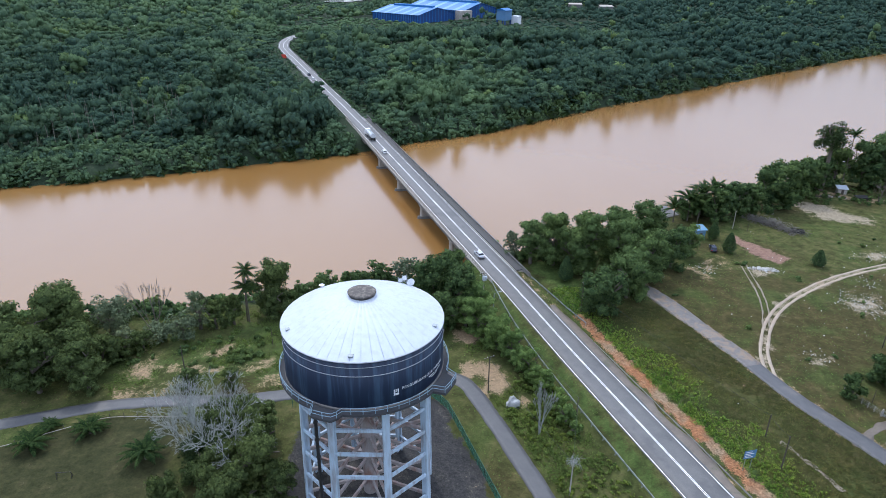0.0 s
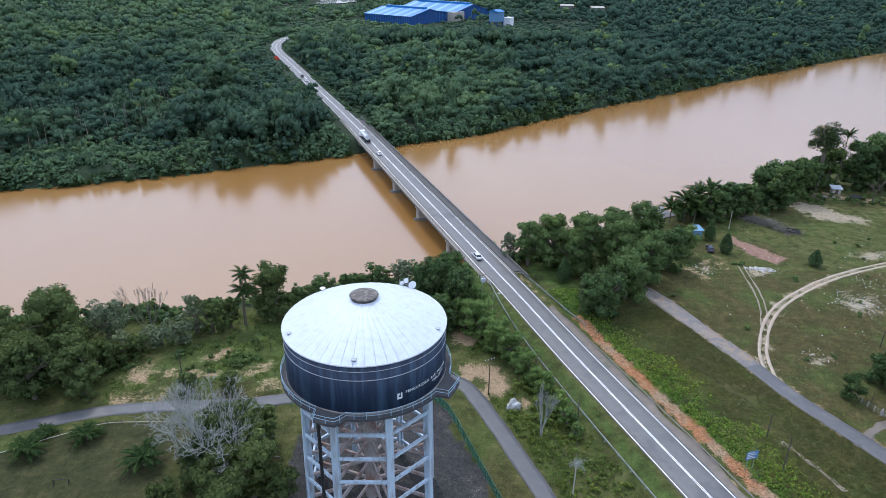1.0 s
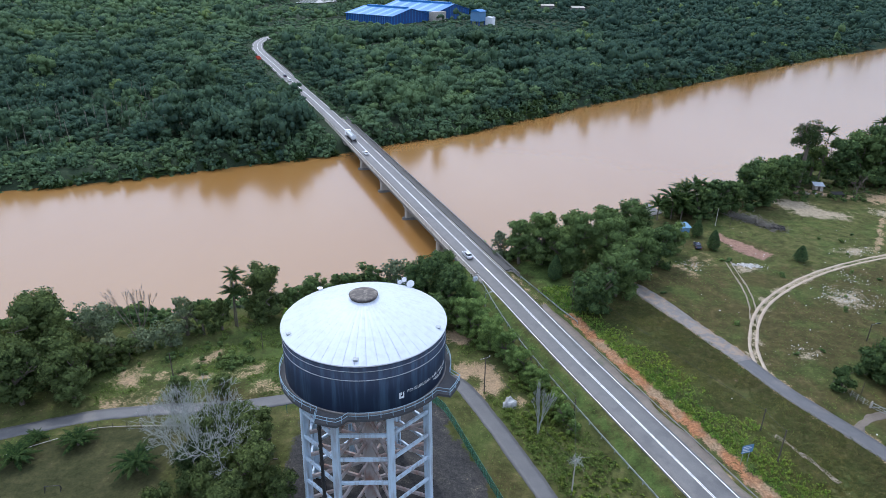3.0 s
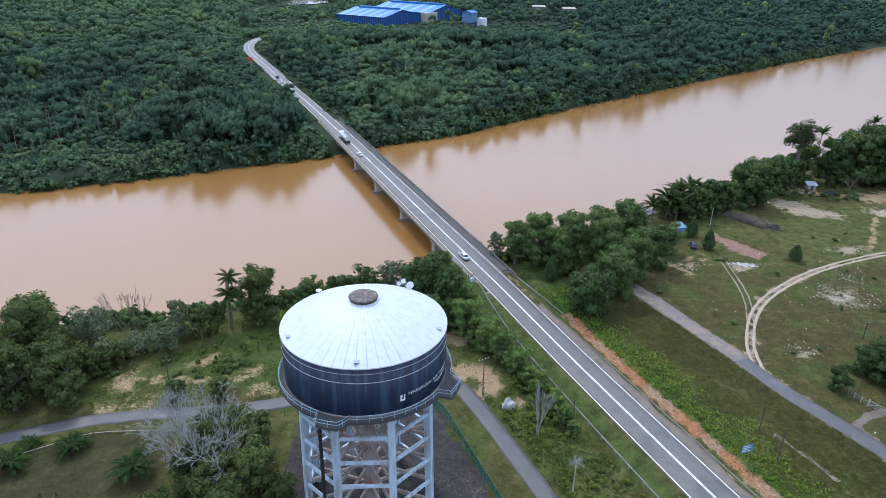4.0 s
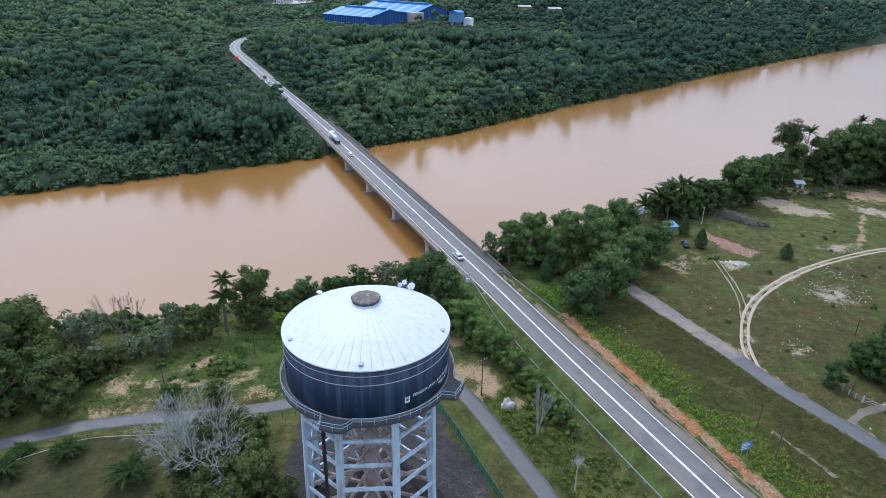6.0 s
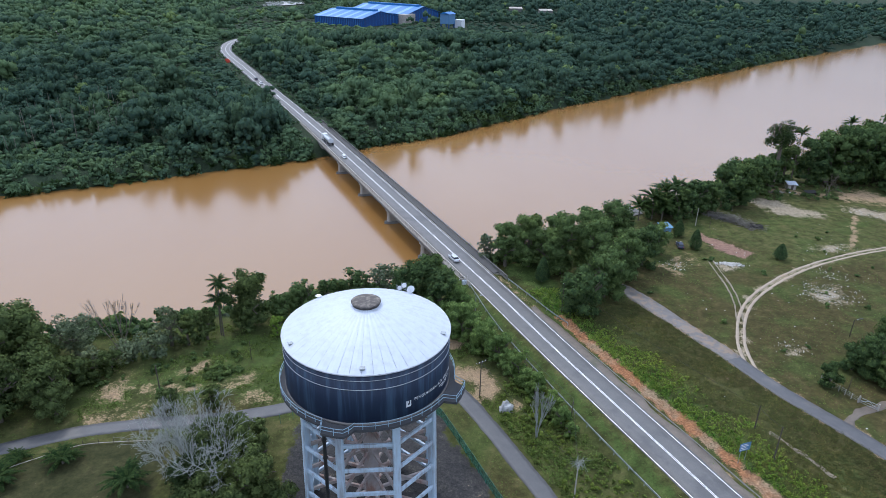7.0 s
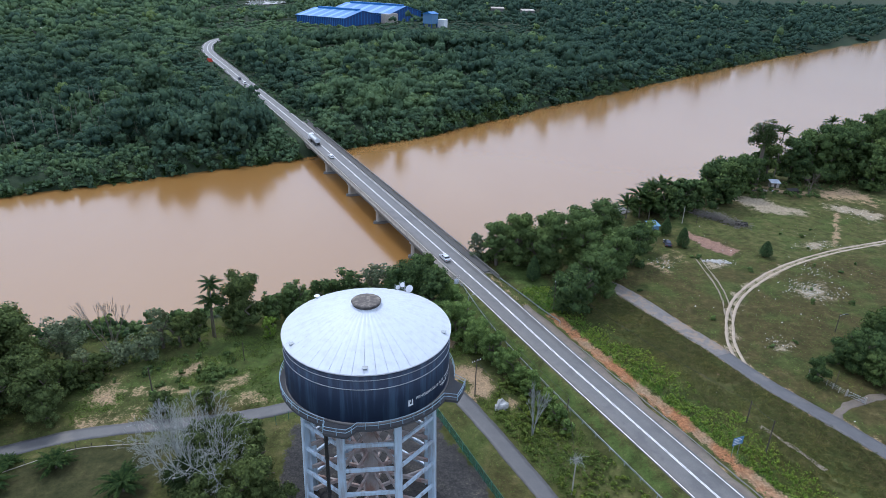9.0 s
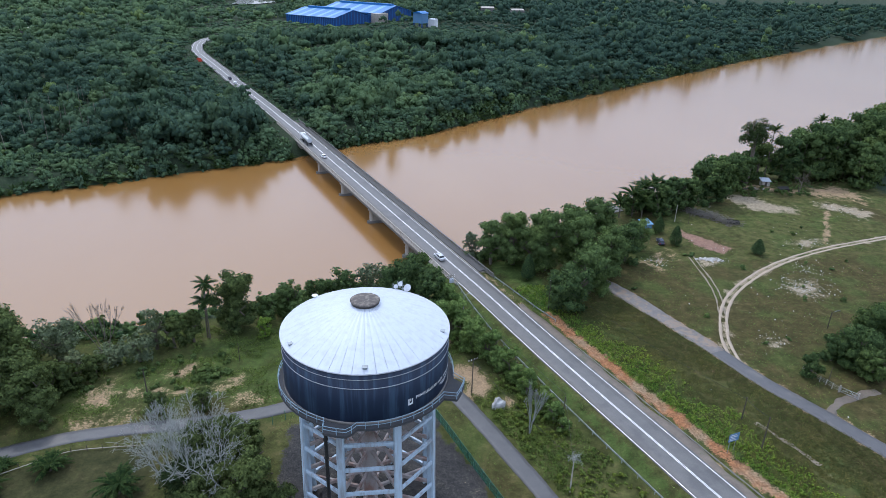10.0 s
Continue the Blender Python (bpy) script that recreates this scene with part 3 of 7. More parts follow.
def build_roads():
    road = ribbon("road", ROAD_PTS, 4.0 + 1.2 * smooth_step(420, 470, ROAD_PTS[:, 1]), M_ROAD, 0.0, 0.25, road_z, wobble=0.5)
    tagged(road, "two-lane grey asphalt road with white lines", "road", kind="structure")
    for sh, w in ((-3.72, 0.09), (3.52, 0.09), (-0.23, 0.08), (0.03, 0.08)):
        ribbon("lane_marking", ROAD_PTS, w, M_LINE, 0.012, 0.0, road_z, shift=sh, parent=road, across=1)
    straight = ROAD_PTS[(ROAD_PTS[:, 1] > 20) & (ROAD_PTS[:, 1] < 138)]
    tagged(ribbon("verge", straight, 1.1, M_SHOULDER, -0.03, 0.25, road_z, wobble=2.0, shift=4.85, across=3), "stony grey-brown verge beside the road", "verge", kind="structure")
    line = even(SERVICE, 1.0)
    old_part, fresh = line[line[:, 1] > 116.5], line[line[:, 1] < 117.8]
    tagged(ribbon("side_road", old_part, 2.15 + 0.35 * smooth_step(132, 142, old_part[:, 1]) - 1.1 * smooth_step(145, 156, old_part[:, 1]), M_OLD_LANE, 0.06, 0.25, wobble=0.9), "old cracked pale grey side road with crumbling edges", "road", kind="structure")
    tagged(ribbon("side_road", fresh, 1.95, M_LANE, 0.075, 0.25, wobble=0.35), "narrow darker resurfaced asphalt side road", "road", kind="structure")
    for sh in (-0.7, 0.7):
        tagged(ribbon("wheel_rut", even([(71.8, 131.5), (73.6, 136.5), (75.7, 141.2), (77.8, 150), (78.8, 159), (80.0, 168)], 0.7), 0.20, M_RUT_FAINT, 0.02, 0.2, wobble=0.45, shift=sh, across=2), "faint pale wheel rut branching over the grass", "track", kind="structure")
    tagged(ribbon("lane", even(LANE, 1.0), 1.75, M_LANE, 0.07, 0.25, wobble=0.4), "narrow grey asphalt lane behind the water tower", "road", kind="structure")
    for sh in (-0.75, 0.75):
        tagged(ribbon("wheel_rut", even(TRACK, 0.7), 0.34, M_RUT, 0.03, 0.2, wobble=0.3, shift=sh, across=2), "pale sandy wheel rut worn into the grass", "track", kind="structure")


build_ground()
build_water()
build_roads()


# ---- foliage ----
def leaf_quads(centers, normals, size, rng, aspect=0.72, toss=0.45):
    """Leaf clusters: bent rhombs about the given points, facing roughly along the normals. Rows of place and soft normal."""
    n = len(centers)
    nrm = normals + rng.normal(0, toss, (n, 3))
    nrm /= np.linalg.norm(nrm, axis=1)[:, None] + 1e-9
    t = np.cross(nrm, rng.normal(0, 1, (n, 3)))
    t /= np.linalg.norm(t, axis=1)[:, None] + 1e-9
    b = np.cross(nrm, t)
    s = size * rng.uniform(0.6, 1.35, n)[:, None]
    droop = nrm * s * 0.18
    v = np.stack([centers - t * s - droop, centers - b * s * aspect, centers + t * s - droop, centers + b * s * aspect], 1)
    soft = normals * 1.3 + nrm * 0.55 + np.array([0, 0, 0.2])
    soft /= np.linalg.norm(soft, axis=1)[:, None] + 1e-9
    return np.concatenate([v.reshape(-1, 3), np.repeat(soft, 4, 0)], 1)


def crown_lobes(rng, radius, height, lobes, base=0.0, size=(0.20, 0.42)):
    """Centres and radii of the overlapping uneven lobes of a crown standing on z = base."""
    lc, lr = [], []
    for i in range(lobes):
        a = rng.uniform(0, 2 * math.pi)
        u = rng.uniform(0.05, 1.0) ** 0.6
        hgt = rng.uniform(0.07, 0.86)
        rad = radius * 0.66 * u * math.sqrt(max(0.15, 1 - (hgt - 0.4) ** 2 * 1.6))
        lc.append((rad * math.cos(a), rad * math.sin(a), base + height * hgt))
        lr.append(radius * rng.uniform(*size))
    lc[0], lr[0] = (0, 0, base + height * 0.74), radius * size[1]
    return np.array(lc), np.array(lr)


def lobe_points(rng, n, lc, lr, flat=0.75, loose=(0.66, 1.14)):
    """Points and outward normals on the lobes."""
    pick = rng.choice(len(lr), n, p=lr ** 2 / np.sum(lr ** 2))
    d = rng.normal(0, 1, (n, 3))
    d /= np.linalg.norm(d, axis=1)[:, None]
    d[:, 2] = np.where(d[:, 2] < -0.45, -d[:, 2], d[:, 2])
    rad = lr[pick][:, None] * rng.uniform(*loose, n)[:, None]
    return lc[pick] + d * rad * np.array([1, 1, flat]), d


def lobe_cores(rng, lc, lr, flat=0.75, shrink=0.70, around=6):
    """The closed leaf mass inside each lobe: an uneven dome. Rows of place and soft normal, four to a face."""
    out = []
    tilt = np.radians([-35, 8, 45, 88] if around > 5 else [-25, 25, 86])
    n = len(tilt)
    for c, r in zip(lc, lr):
        a = np.arange(around) * 2 * math.pi / around + rng.uniform(0, 6.28)
        d = np.stack([np.cos(tilt)[:, None] * np.cos(a), np.cos(tilt)[:, None] * np.sin(a), np.sin(tilt)[:, None] * np.ones(around)], -1)
        p = c + d * (r * shrink * rng.uniform(0.7, 1.25, (n, around, 1))) * np.array([1, 1, flat])
        g = np.concatenate([p, d], -1)
        nxt = np.roll(g, -1, 1)
        out.append(np.stack([g[:-1], nxt[:-1], nxt[1:], g[1:]], 2).reshape(-1, 6))
    return np.concatenate(out)


class Sticks:
    """Many thin tapered limbs gathered into one mesh."""

    def __init__(self):
        self.v, self.f = [], []

    def add(self, a, b, r0, r1, sides=5):
        d = (b - a).normalized()
        x = d.orthogonal().normalized()
        y = d.cross(x)
        k = len(self.v)
        for p, r in ((a, r0), (b, r1)):
            for i in range(sides):
                t = 2 * math.pi * i / sides
                self.v.append(p + x * (r * math.cos(t)) + y * (r * math.sin(t)))
        for i in range(sides):
            q = (i + 1) % sides
            self.f.append((k + i, k + q, k + sides + q, k + sides + i))

    def fork(self, rng, start, direction, length, radius, depth, spread=0.6, shrink=0.72, up=0.25, sides=6):
        """Limbs forking from one stem."""
        end = start + direction * length
        self.add(start, end, radius, radius * 0.68, sides)
        if depth == 0:
            return
        for _ in range(2 if rng.rand() < 0.6 else 3):
            d = Vector(direction) + Vector(rng.normal(0, spread, 3)) + Vector((0, 0, up))
            self.fork(rng, end, d.normalized(), length * shrink * rng.uniform(0.75, 1.15), max(0.024, radius * 0.66), depth - 1, spread, shrink, up, max(3, sides - 1))

    def done(self, name, material, parent):
        return mesh_object(name, self.v, self.f, material, parent, True)


def tree_template(seed, n, radius, height, lobes, leaf, base=0.0, around=4):
    """A crown of leaf clusters over closed leaf masses; with around = 0, loose leaves alone."""
    rng = np.random.RandomState(seed)
    lc, lr = crown_lobes(rng, radius, height, lobes, base)
    p, d = lobe_points(rng, n, lc, lr, 0.75, (0.74, 1.08))
    leaves = leaf_quads(p, d, leaf, rng, 0.85, 0.32)
    return np.concatenate([leaves, lobe_cores(rng, lc, lr, 0.75, 0.8, around)]) if around else leaves


def tuft_template(seed, n, radius, height, width):
    """A clump of upright blades leaning outwards."""
    rng = np.random.RandomState(seed)
    a, u = rng.uniform(0, 6.283, n), radius * np.sqrt(rng.uniform(0, 1, n))
    root = np.c_[u * np.cos(a), u * np.sin(a), np.full(n, -0.05)]
    b = rng.uniform(0, 6.283, n)
    tip = root + np.c_[np.cos(b), np.sin(b), np.zeros(n)] * (height * rng.uniform(0.6, 1.2, n))[:, None] + np.c_[np.zeros(n), np.zeros(n), height * rng.uniform(0.15, 0.7, n)]
    side = np.c_[-np.sin(b), np.cos(b), np.zeros(n)] * (width * rng.uniform(0.6, 1.3, n))[:, None]
    v = np.stack([tip - side * 0.45, tip + side * 0.45, root + side, root - side], 1)
    up = np.cross(v[:, 2] - v[:, 0], v[:, 3] - v[:, 1])[:, 2] < 0
    v[up] = v[up][:, ::-1]
    v = v.reshape(-1, 3)
    nrm = np.c_[np.cos(b) * -0.25, np.sin(b) * -0.25, np.ones(n)]
    nrm /= np.linalg.norm(nrm, axis=1)[:, None]
    return np.concatenate([v, np.repeat(nrm, 4, 0)], 1)


def frond_template(seed, fronds, length, leaf, rise, low=0.15, width=0.13):
    """A rosette of arching palm fronds, each a row of paired leaflets."""
    rng = np.random.RandomState(seed)
    out = []
    for i in range(fronds):
        a = 2 * math.pi * i / fronds + rng.uniform(-0.25, 0.25)
        up = rng.uniform(low, 1.5) * rise
        ln = length * rng.uniform(0.8, 1.1) / math.sqrt(1 + up * up * 0.4)
        dirv = np.array([math.cos(a), math.sin(a), 0])
        side = np.array([-dirv[1], dirv[0], 0])
        prev = np.zeros(3)
        for k in range(leaf):
            t = (k + 1) / leaf
            tip = dirv * ln * t + np.array([0, 0, ln * (up * t - (0.28 + 0.38 * up) * t * t)])
            w = ln * width * math.sin(math.pi * (0.15 + 0.8 * t)) + 0.05
            for sgn in (-1, 1):
                quad = [prev, prev + (tip - prev) * 0.95, tip + (tip - prev) * 0.35 + side * sgn * w + np.array([0, 0, -w * 0.45]), prev + (tip - prev) * 0.55 + side * sgn * w * 0.95 + np.array([0, 0, -w * 0.4])]
                out += quad
            prev = tip
    q = np.array(out).reshape(-1, 4, 3)
    n = np.cross(q[:, 2] - q[:, 0], q[:, 3] - q[:, 1])
    q[n[:, 2] < 0] = q[n[:, 2] < 0][:, ::-1]              # all leaflets face up
    v, n = q.reshape(-1, 3), n * np.sign(n[:, 2:3]) / (np.linalg.norm(n, axis=1)[:, None] + 1e-9)
    return np.concatenate([v, np.repeat(n, 4, 0)], 1)


def scatter(name, templates, places, material, label, category, seed=0, kind="stuff"):
    """One mesh of many plants: places are rows of x, y, z, width scale, height scale, template, tint."""
    rng = np.random.RandomState(seed)
    vs, ns, ts = [], [], []
    places = np.asarray(places)
    for k, tpl in enumerate(templates):
        rows = places[places[:, 5].astype(int) == k]
        if not len(rows):
            continue
        a = rng.uniform(0, 2 * math.pi, len(rows))
        c, s = np.cos(a)[:, None], np.sin(a)[:, None]
        x = tpl[None, :, 0] * c - tpl[None, :, 1] * s
        y = tpl[None, :, 0] * s + tpl[None, :, 1] * c
        v = np.stack([x * rows[:, 3:4] + rows[:, 0:1], y * rows[:, 3:4] + rows[:, 1:2], tpl[None, :, 2] * rows[:, 4:5] + rows[:, 2:3]], -1)
        vs.append(v.reshape(-1, 3))
        nz = np.broadcast_to(tpl[None, :, 5], x.shape)
        ns.append(np.stack([tpl[None, :, 3] * c - tpl[None, :, 4] * s, tpl[None, :, 3] * s + tpl[None, :, 4] * c, nz], -1).reshape(-1, 3))
        ts.append(np.repeat(rows[:, 6], len(tpl)))
    v = np.concatenate(vs)
    ob = big_mesh(name, v, np.arange(len(v)).reshape(-1, 4), material, tint=np.concatenate(ts), normals=np.concatenate(ns))
    return tagged(ob, label, category, kind=kind)


def woods_places(x0, x1, y0, y1, step, rng, keep):
    gx, gy = np.meshgrid(np.arange(x0, x1, step), np.arange(y0, y1, step))
    x = gx.ravel() + rng.uniform(-0.5, 0.5, gx.size) * step
    y = gy.ravel() + rng.uniform(-0.5, 0.5, gx.size) * step
    ok = keep(x, y)
    return x[ok], y[ok]


def far_keep(x, y):
    inland = y - poly_y(FAR_BANK, x)
    s = road_offset(x, y)
    px = np.interp(y, ROAD_PTS[:, 1], ROAD_PTS[:, 0])
    room = np.where(x < px, np.where(y > 560, 13.0, np.where(y > 430, 15.0, np.where(y > 350, 9.5, 12.0))), 11.0)
    clear = (np.abs(s) > room) | (y < 318)
    clear &= (y > 318) | (s < -11) | (s > 11)
    c, s2 = math.cos(radians(-37)), math.sin(radians(-37))
    u, v = (x + 66) * c + (y - 866) * s2, -(x + 66) * s2 + (y - 866) * c
    house = (u < -106) | (u > 16) | (v < -4) | (v > 166)
    house &= (np.abs(x - 50) > 18) | (np.abs(y - 874) > 15)
    pond = ((x + 240) / 46) ** 2 + ((y - 1300) / 88) ** 2 > 1
    wedge = (x < 25 + 0.815 * y) & (x > -25 - 0.73 * y)
    return (inland > 0.5) & clear & house & pond & wedge


def forest():
    rng = np.random.RandomState(3)
    bands = ((200, 470, 7.3, 112, 0.50, 10, 4), (470, 760, 9.2, 40, 0.66, 6, 5), (760, 1450, 14.0, 9, 1.1, 4, 4))
    for b, (y0, y1, step, n, leaf, lobes, around) in enumerate(bands):
        w = 70 + 0.8 * y1
        x, y = woods_places(-w, w, y0, y1, step, rng, far_keep)
        wide = step / 5.6 * (1.0 if b < 2 else 0.9)
        tpl = [tree_template(100 + b * 10 + k, n, 4.6 * wide, 6.2, lobes, leaf, -0.6, around) for k in range(7)]
        shore = y - poly_y(FAR_BANK, x)
        giant = rng.rand(len(x)) < 0.10
        tall = 0.30 + 1.5 * lump(x, y, 40, 2) + rng.uniform(-0.3, 0.35, len(x)) + giant * rng.uniform(0.5, 1.1, len(x))
        # a stand of tall dark trees on the bank beside the bridge, and a tree line before the warehouse
        stand = (x > -112) & (x < -66) & (shore > 6) & (shore < 75)
        tall = np.where(stand, 1.7 + rng.uniform(-0.4, 0.7, len(x)), tall)
        tall = np.where((y > 318) & (y < 352) & (np.abs(road_offset(x, y)) < 24), np.minimum(tall, 1.05), tall)
        row = (x > -112) & (x < 150) & (y > 618) & (y < 670)
        tall = np.where(row, 1.95 + rng.uniform(-0.45, 0.35, len(x)), tall)
        # low bright scrub on the flat bank upstream
        scrub = (x < -108) & (shore < 34 + 14 * (lump(x, y, 30) - 0.5))
        tall = np.where(scrub, 0.42 + rng.uniform(-0.1, 0.22, len(x)), tall)
        front = (np.abs(x + 25) < 190) & (y > 670) & (y < 910)
        tall = np.where(front, np.minimum(tall, 1.05 - 0.5 * smooth_step(710, 818, y)), tall)
        front = (np.abs(x - 198) < 45) & (y > 1040) & (y < 1185)
        tall = np.where(front, np.minimum(tall, 0.5), tall)
        front = (np.abs(x + 225) < 75) & (y > 980) & (y < 1245)
        tall = np.where(front, np.minimum(tall, 0.45), tall)
        px = np.interp(y, ROAD_PTS[:, 1], ROAD_PTS[:, 0])
        tall = np.where((y > 400) & (y < 700) & (x < px) & (x > px - 50), np.minimum(tall, 0.45 + (px - x) / 60), tall)
        below = smooth_step(0, 30, x) * smooth_step(60, 20, shore)   # taller, steeper edge downstream
        tall = tall * (1 + 0.12 * below) * (0.5 + 0.5 * smooth_step(0, 18 - 9 * below, shore))
        lift = np.maximum(0, tall * 7.5 - 5.0)
        broad = rng.uniform(0.7, 1.25, len(x)) * (0.75 + 0.3 * tall)
        # haze put into the tint: crowns paler with distance; also darker downstream
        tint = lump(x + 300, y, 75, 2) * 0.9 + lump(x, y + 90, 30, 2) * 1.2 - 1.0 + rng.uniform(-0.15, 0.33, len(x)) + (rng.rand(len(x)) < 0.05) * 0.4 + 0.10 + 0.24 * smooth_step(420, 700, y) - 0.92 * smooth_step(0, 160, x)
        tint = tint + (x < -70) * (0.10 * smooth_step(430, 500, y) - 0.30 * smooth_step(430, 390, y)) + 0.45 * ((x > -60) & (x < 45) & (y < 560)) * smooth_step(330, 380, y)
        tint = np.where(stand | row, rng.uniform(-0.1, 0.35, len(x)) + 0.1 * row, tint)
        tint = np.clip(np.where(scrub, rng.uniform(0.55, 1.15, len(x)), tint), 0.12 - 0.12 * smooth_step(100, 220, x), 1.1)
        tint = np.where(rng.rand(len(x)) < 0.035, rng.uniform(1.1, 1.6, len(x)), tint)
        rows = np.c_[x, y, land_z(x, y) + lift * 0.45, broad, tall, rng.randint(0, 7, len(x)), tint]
        scatter("forest", tpl, rows, M_LEAF_HAZED, "dense dark green lowland forest beyond the river", "forest", seed=b)
    # slim pale trunks showing between the crowns
    st = Sticks()
    for _ in range(110):
        x, y = rng.uniform(-215, -105), rng.uniform(262, 380)
        if y - poly_y(FAR_BANK, x) < 34:
            continue
        a = Vector((x, y, -0.8))
        h = rng.uniform(8, 14)
        st.add(a, a + Vector((rng.normal(0, 0.6), rng.normal(0, 0.6), h)), 0.16, 0.10, 4)
    tagged(st.done("forest_trunks", M_BARK_PALE, None), "slim pale trunks standing among the forest crowns", "trunks", kind="stuff")
    # leafy bushes overhanging the far waterline
    x = rng.uniform(-250, 420, 1050)
    y = poly_y(FAR_BANK, x) + rng.uniform(-2.0, 13.0, 1050)
    x = np.r_[x, rng.uniform(-250, -66, 520)]             # scrub reaching inland upstream of the bridge
    y = np.r_[y, poly_y(FAR_BANK, x[1050:]) + rng.uniform(10.0, 46.0, 520)]
    s = road_offset(x, y)
    ok = (s < -8.4) | (s > 9.4)
    x, y = x[ok], y[ok]
    tpl = [tree_template(40 + q, 26, 2.6, 3.2, 6, 0.46, -0.6, 4) for q in range(5)]
    rows = np.c_[x, y, np.maximum(land_z(x, y), WATER_Z + 0.2), rng.uniform(0.6, 1.4, len(x)), rng.uniform(0.8, 1.9, len(x)), rng.randint(0, 5, len(x)), np.clip(lump(x, y, 30) + rng.normal(0.3, 0.22, len(x)) - 0.3 * (y - poly_y(FAR_BANK, x) > 14), 0, 1)]
    scatter("waterside_bushes", tpl, rows, M_LEAF_HAZED, "bright leafy bushes overhanging the far waterline", "bushes", seed=19)
    # stemless palms and low shrubs on the far waterline and along the far road
    x = rng.uniform(-230, 400, 340)
    y = poly_y(FAR_BANK, x) + rng.uniform(-2.5, 5, 340)
    ok = np.abs(road_offset(x, y)) > 9
    x, y = x[ok], y[ok]
    tpl = [frond_template(60 + k, 10, 4.2, 4, 1.2) for k in range(4)]
    rows = np.c_[x, y, np.maximum(land_z(x, y), WATER_Z + 0.1), rng.uniform(0.6, 1.25, len(x)), rng.uniform(0.8, 1.5, len(x)), rng.randint(0, 4, len(x)), rng.uniform(0, 1, len(x))]
    m = 46
    px, py = rng.uniform(22, 66, m), rng.uniform(2, 16, m)
    py = poly_y(FAR_BANK, px) + py
    rows = np.concatenate([rows, np.c_[px, py, np.maximum(land_z(px, py), WATER_Z + 0.1), rng.uniform(0.9, 1.5, m), rng.uniform(1.4, 2.3, m), rng.randint(0, 4, m), rng.uniform(0.3, 1, m)]])
    scatter("waterside_palms", tpl, rows, M_PALM, "stemless waterside palms along the muddy bank", "palms", seed=9)
    p = ROAD_PTS[(ROAD_PTS[:, 1] > 326) & (ROAD_PTS[:, 1] < 720)]
    k = rng.randint(0, len(p), 1000)
    off = rng.uniform(5.5, 20.0, 1000) * rng.choice([-1, 1], 1000)
    x, y = p[k, 0] + off, p[k, 1] + rng.uniform(-3, 3, 1000)
    ok = np.abs(road_offset(x, y)) > 5.2
    x, y = x[ok], y[ok]
    tpl = [tree_template(70 + q, 14, 2.0, 1.3, 3, 0.45, -0.3, 4) for q in range(4)]
    rows = np.c_[x, y, land_z(x, y), rng.uniform(0.6, 1.4, len(x)), rng.uniform(0.5, 1.3, len(x)), rng.randint(0, 4, len(x)), rng.uniform(0.2, 1, len(x))]
    scatter("verge_shrubs", tpl, rows, M_LEAF_HAZED, "low green scrub on the verges of the far road", "shrubs", seed=8)


forest()


# ---- water tower ----
TOWER = (-12.8, 79.2)
TANK_R, RIM_Z, TANK_Z0 = 11.54, 31.45, 23.75


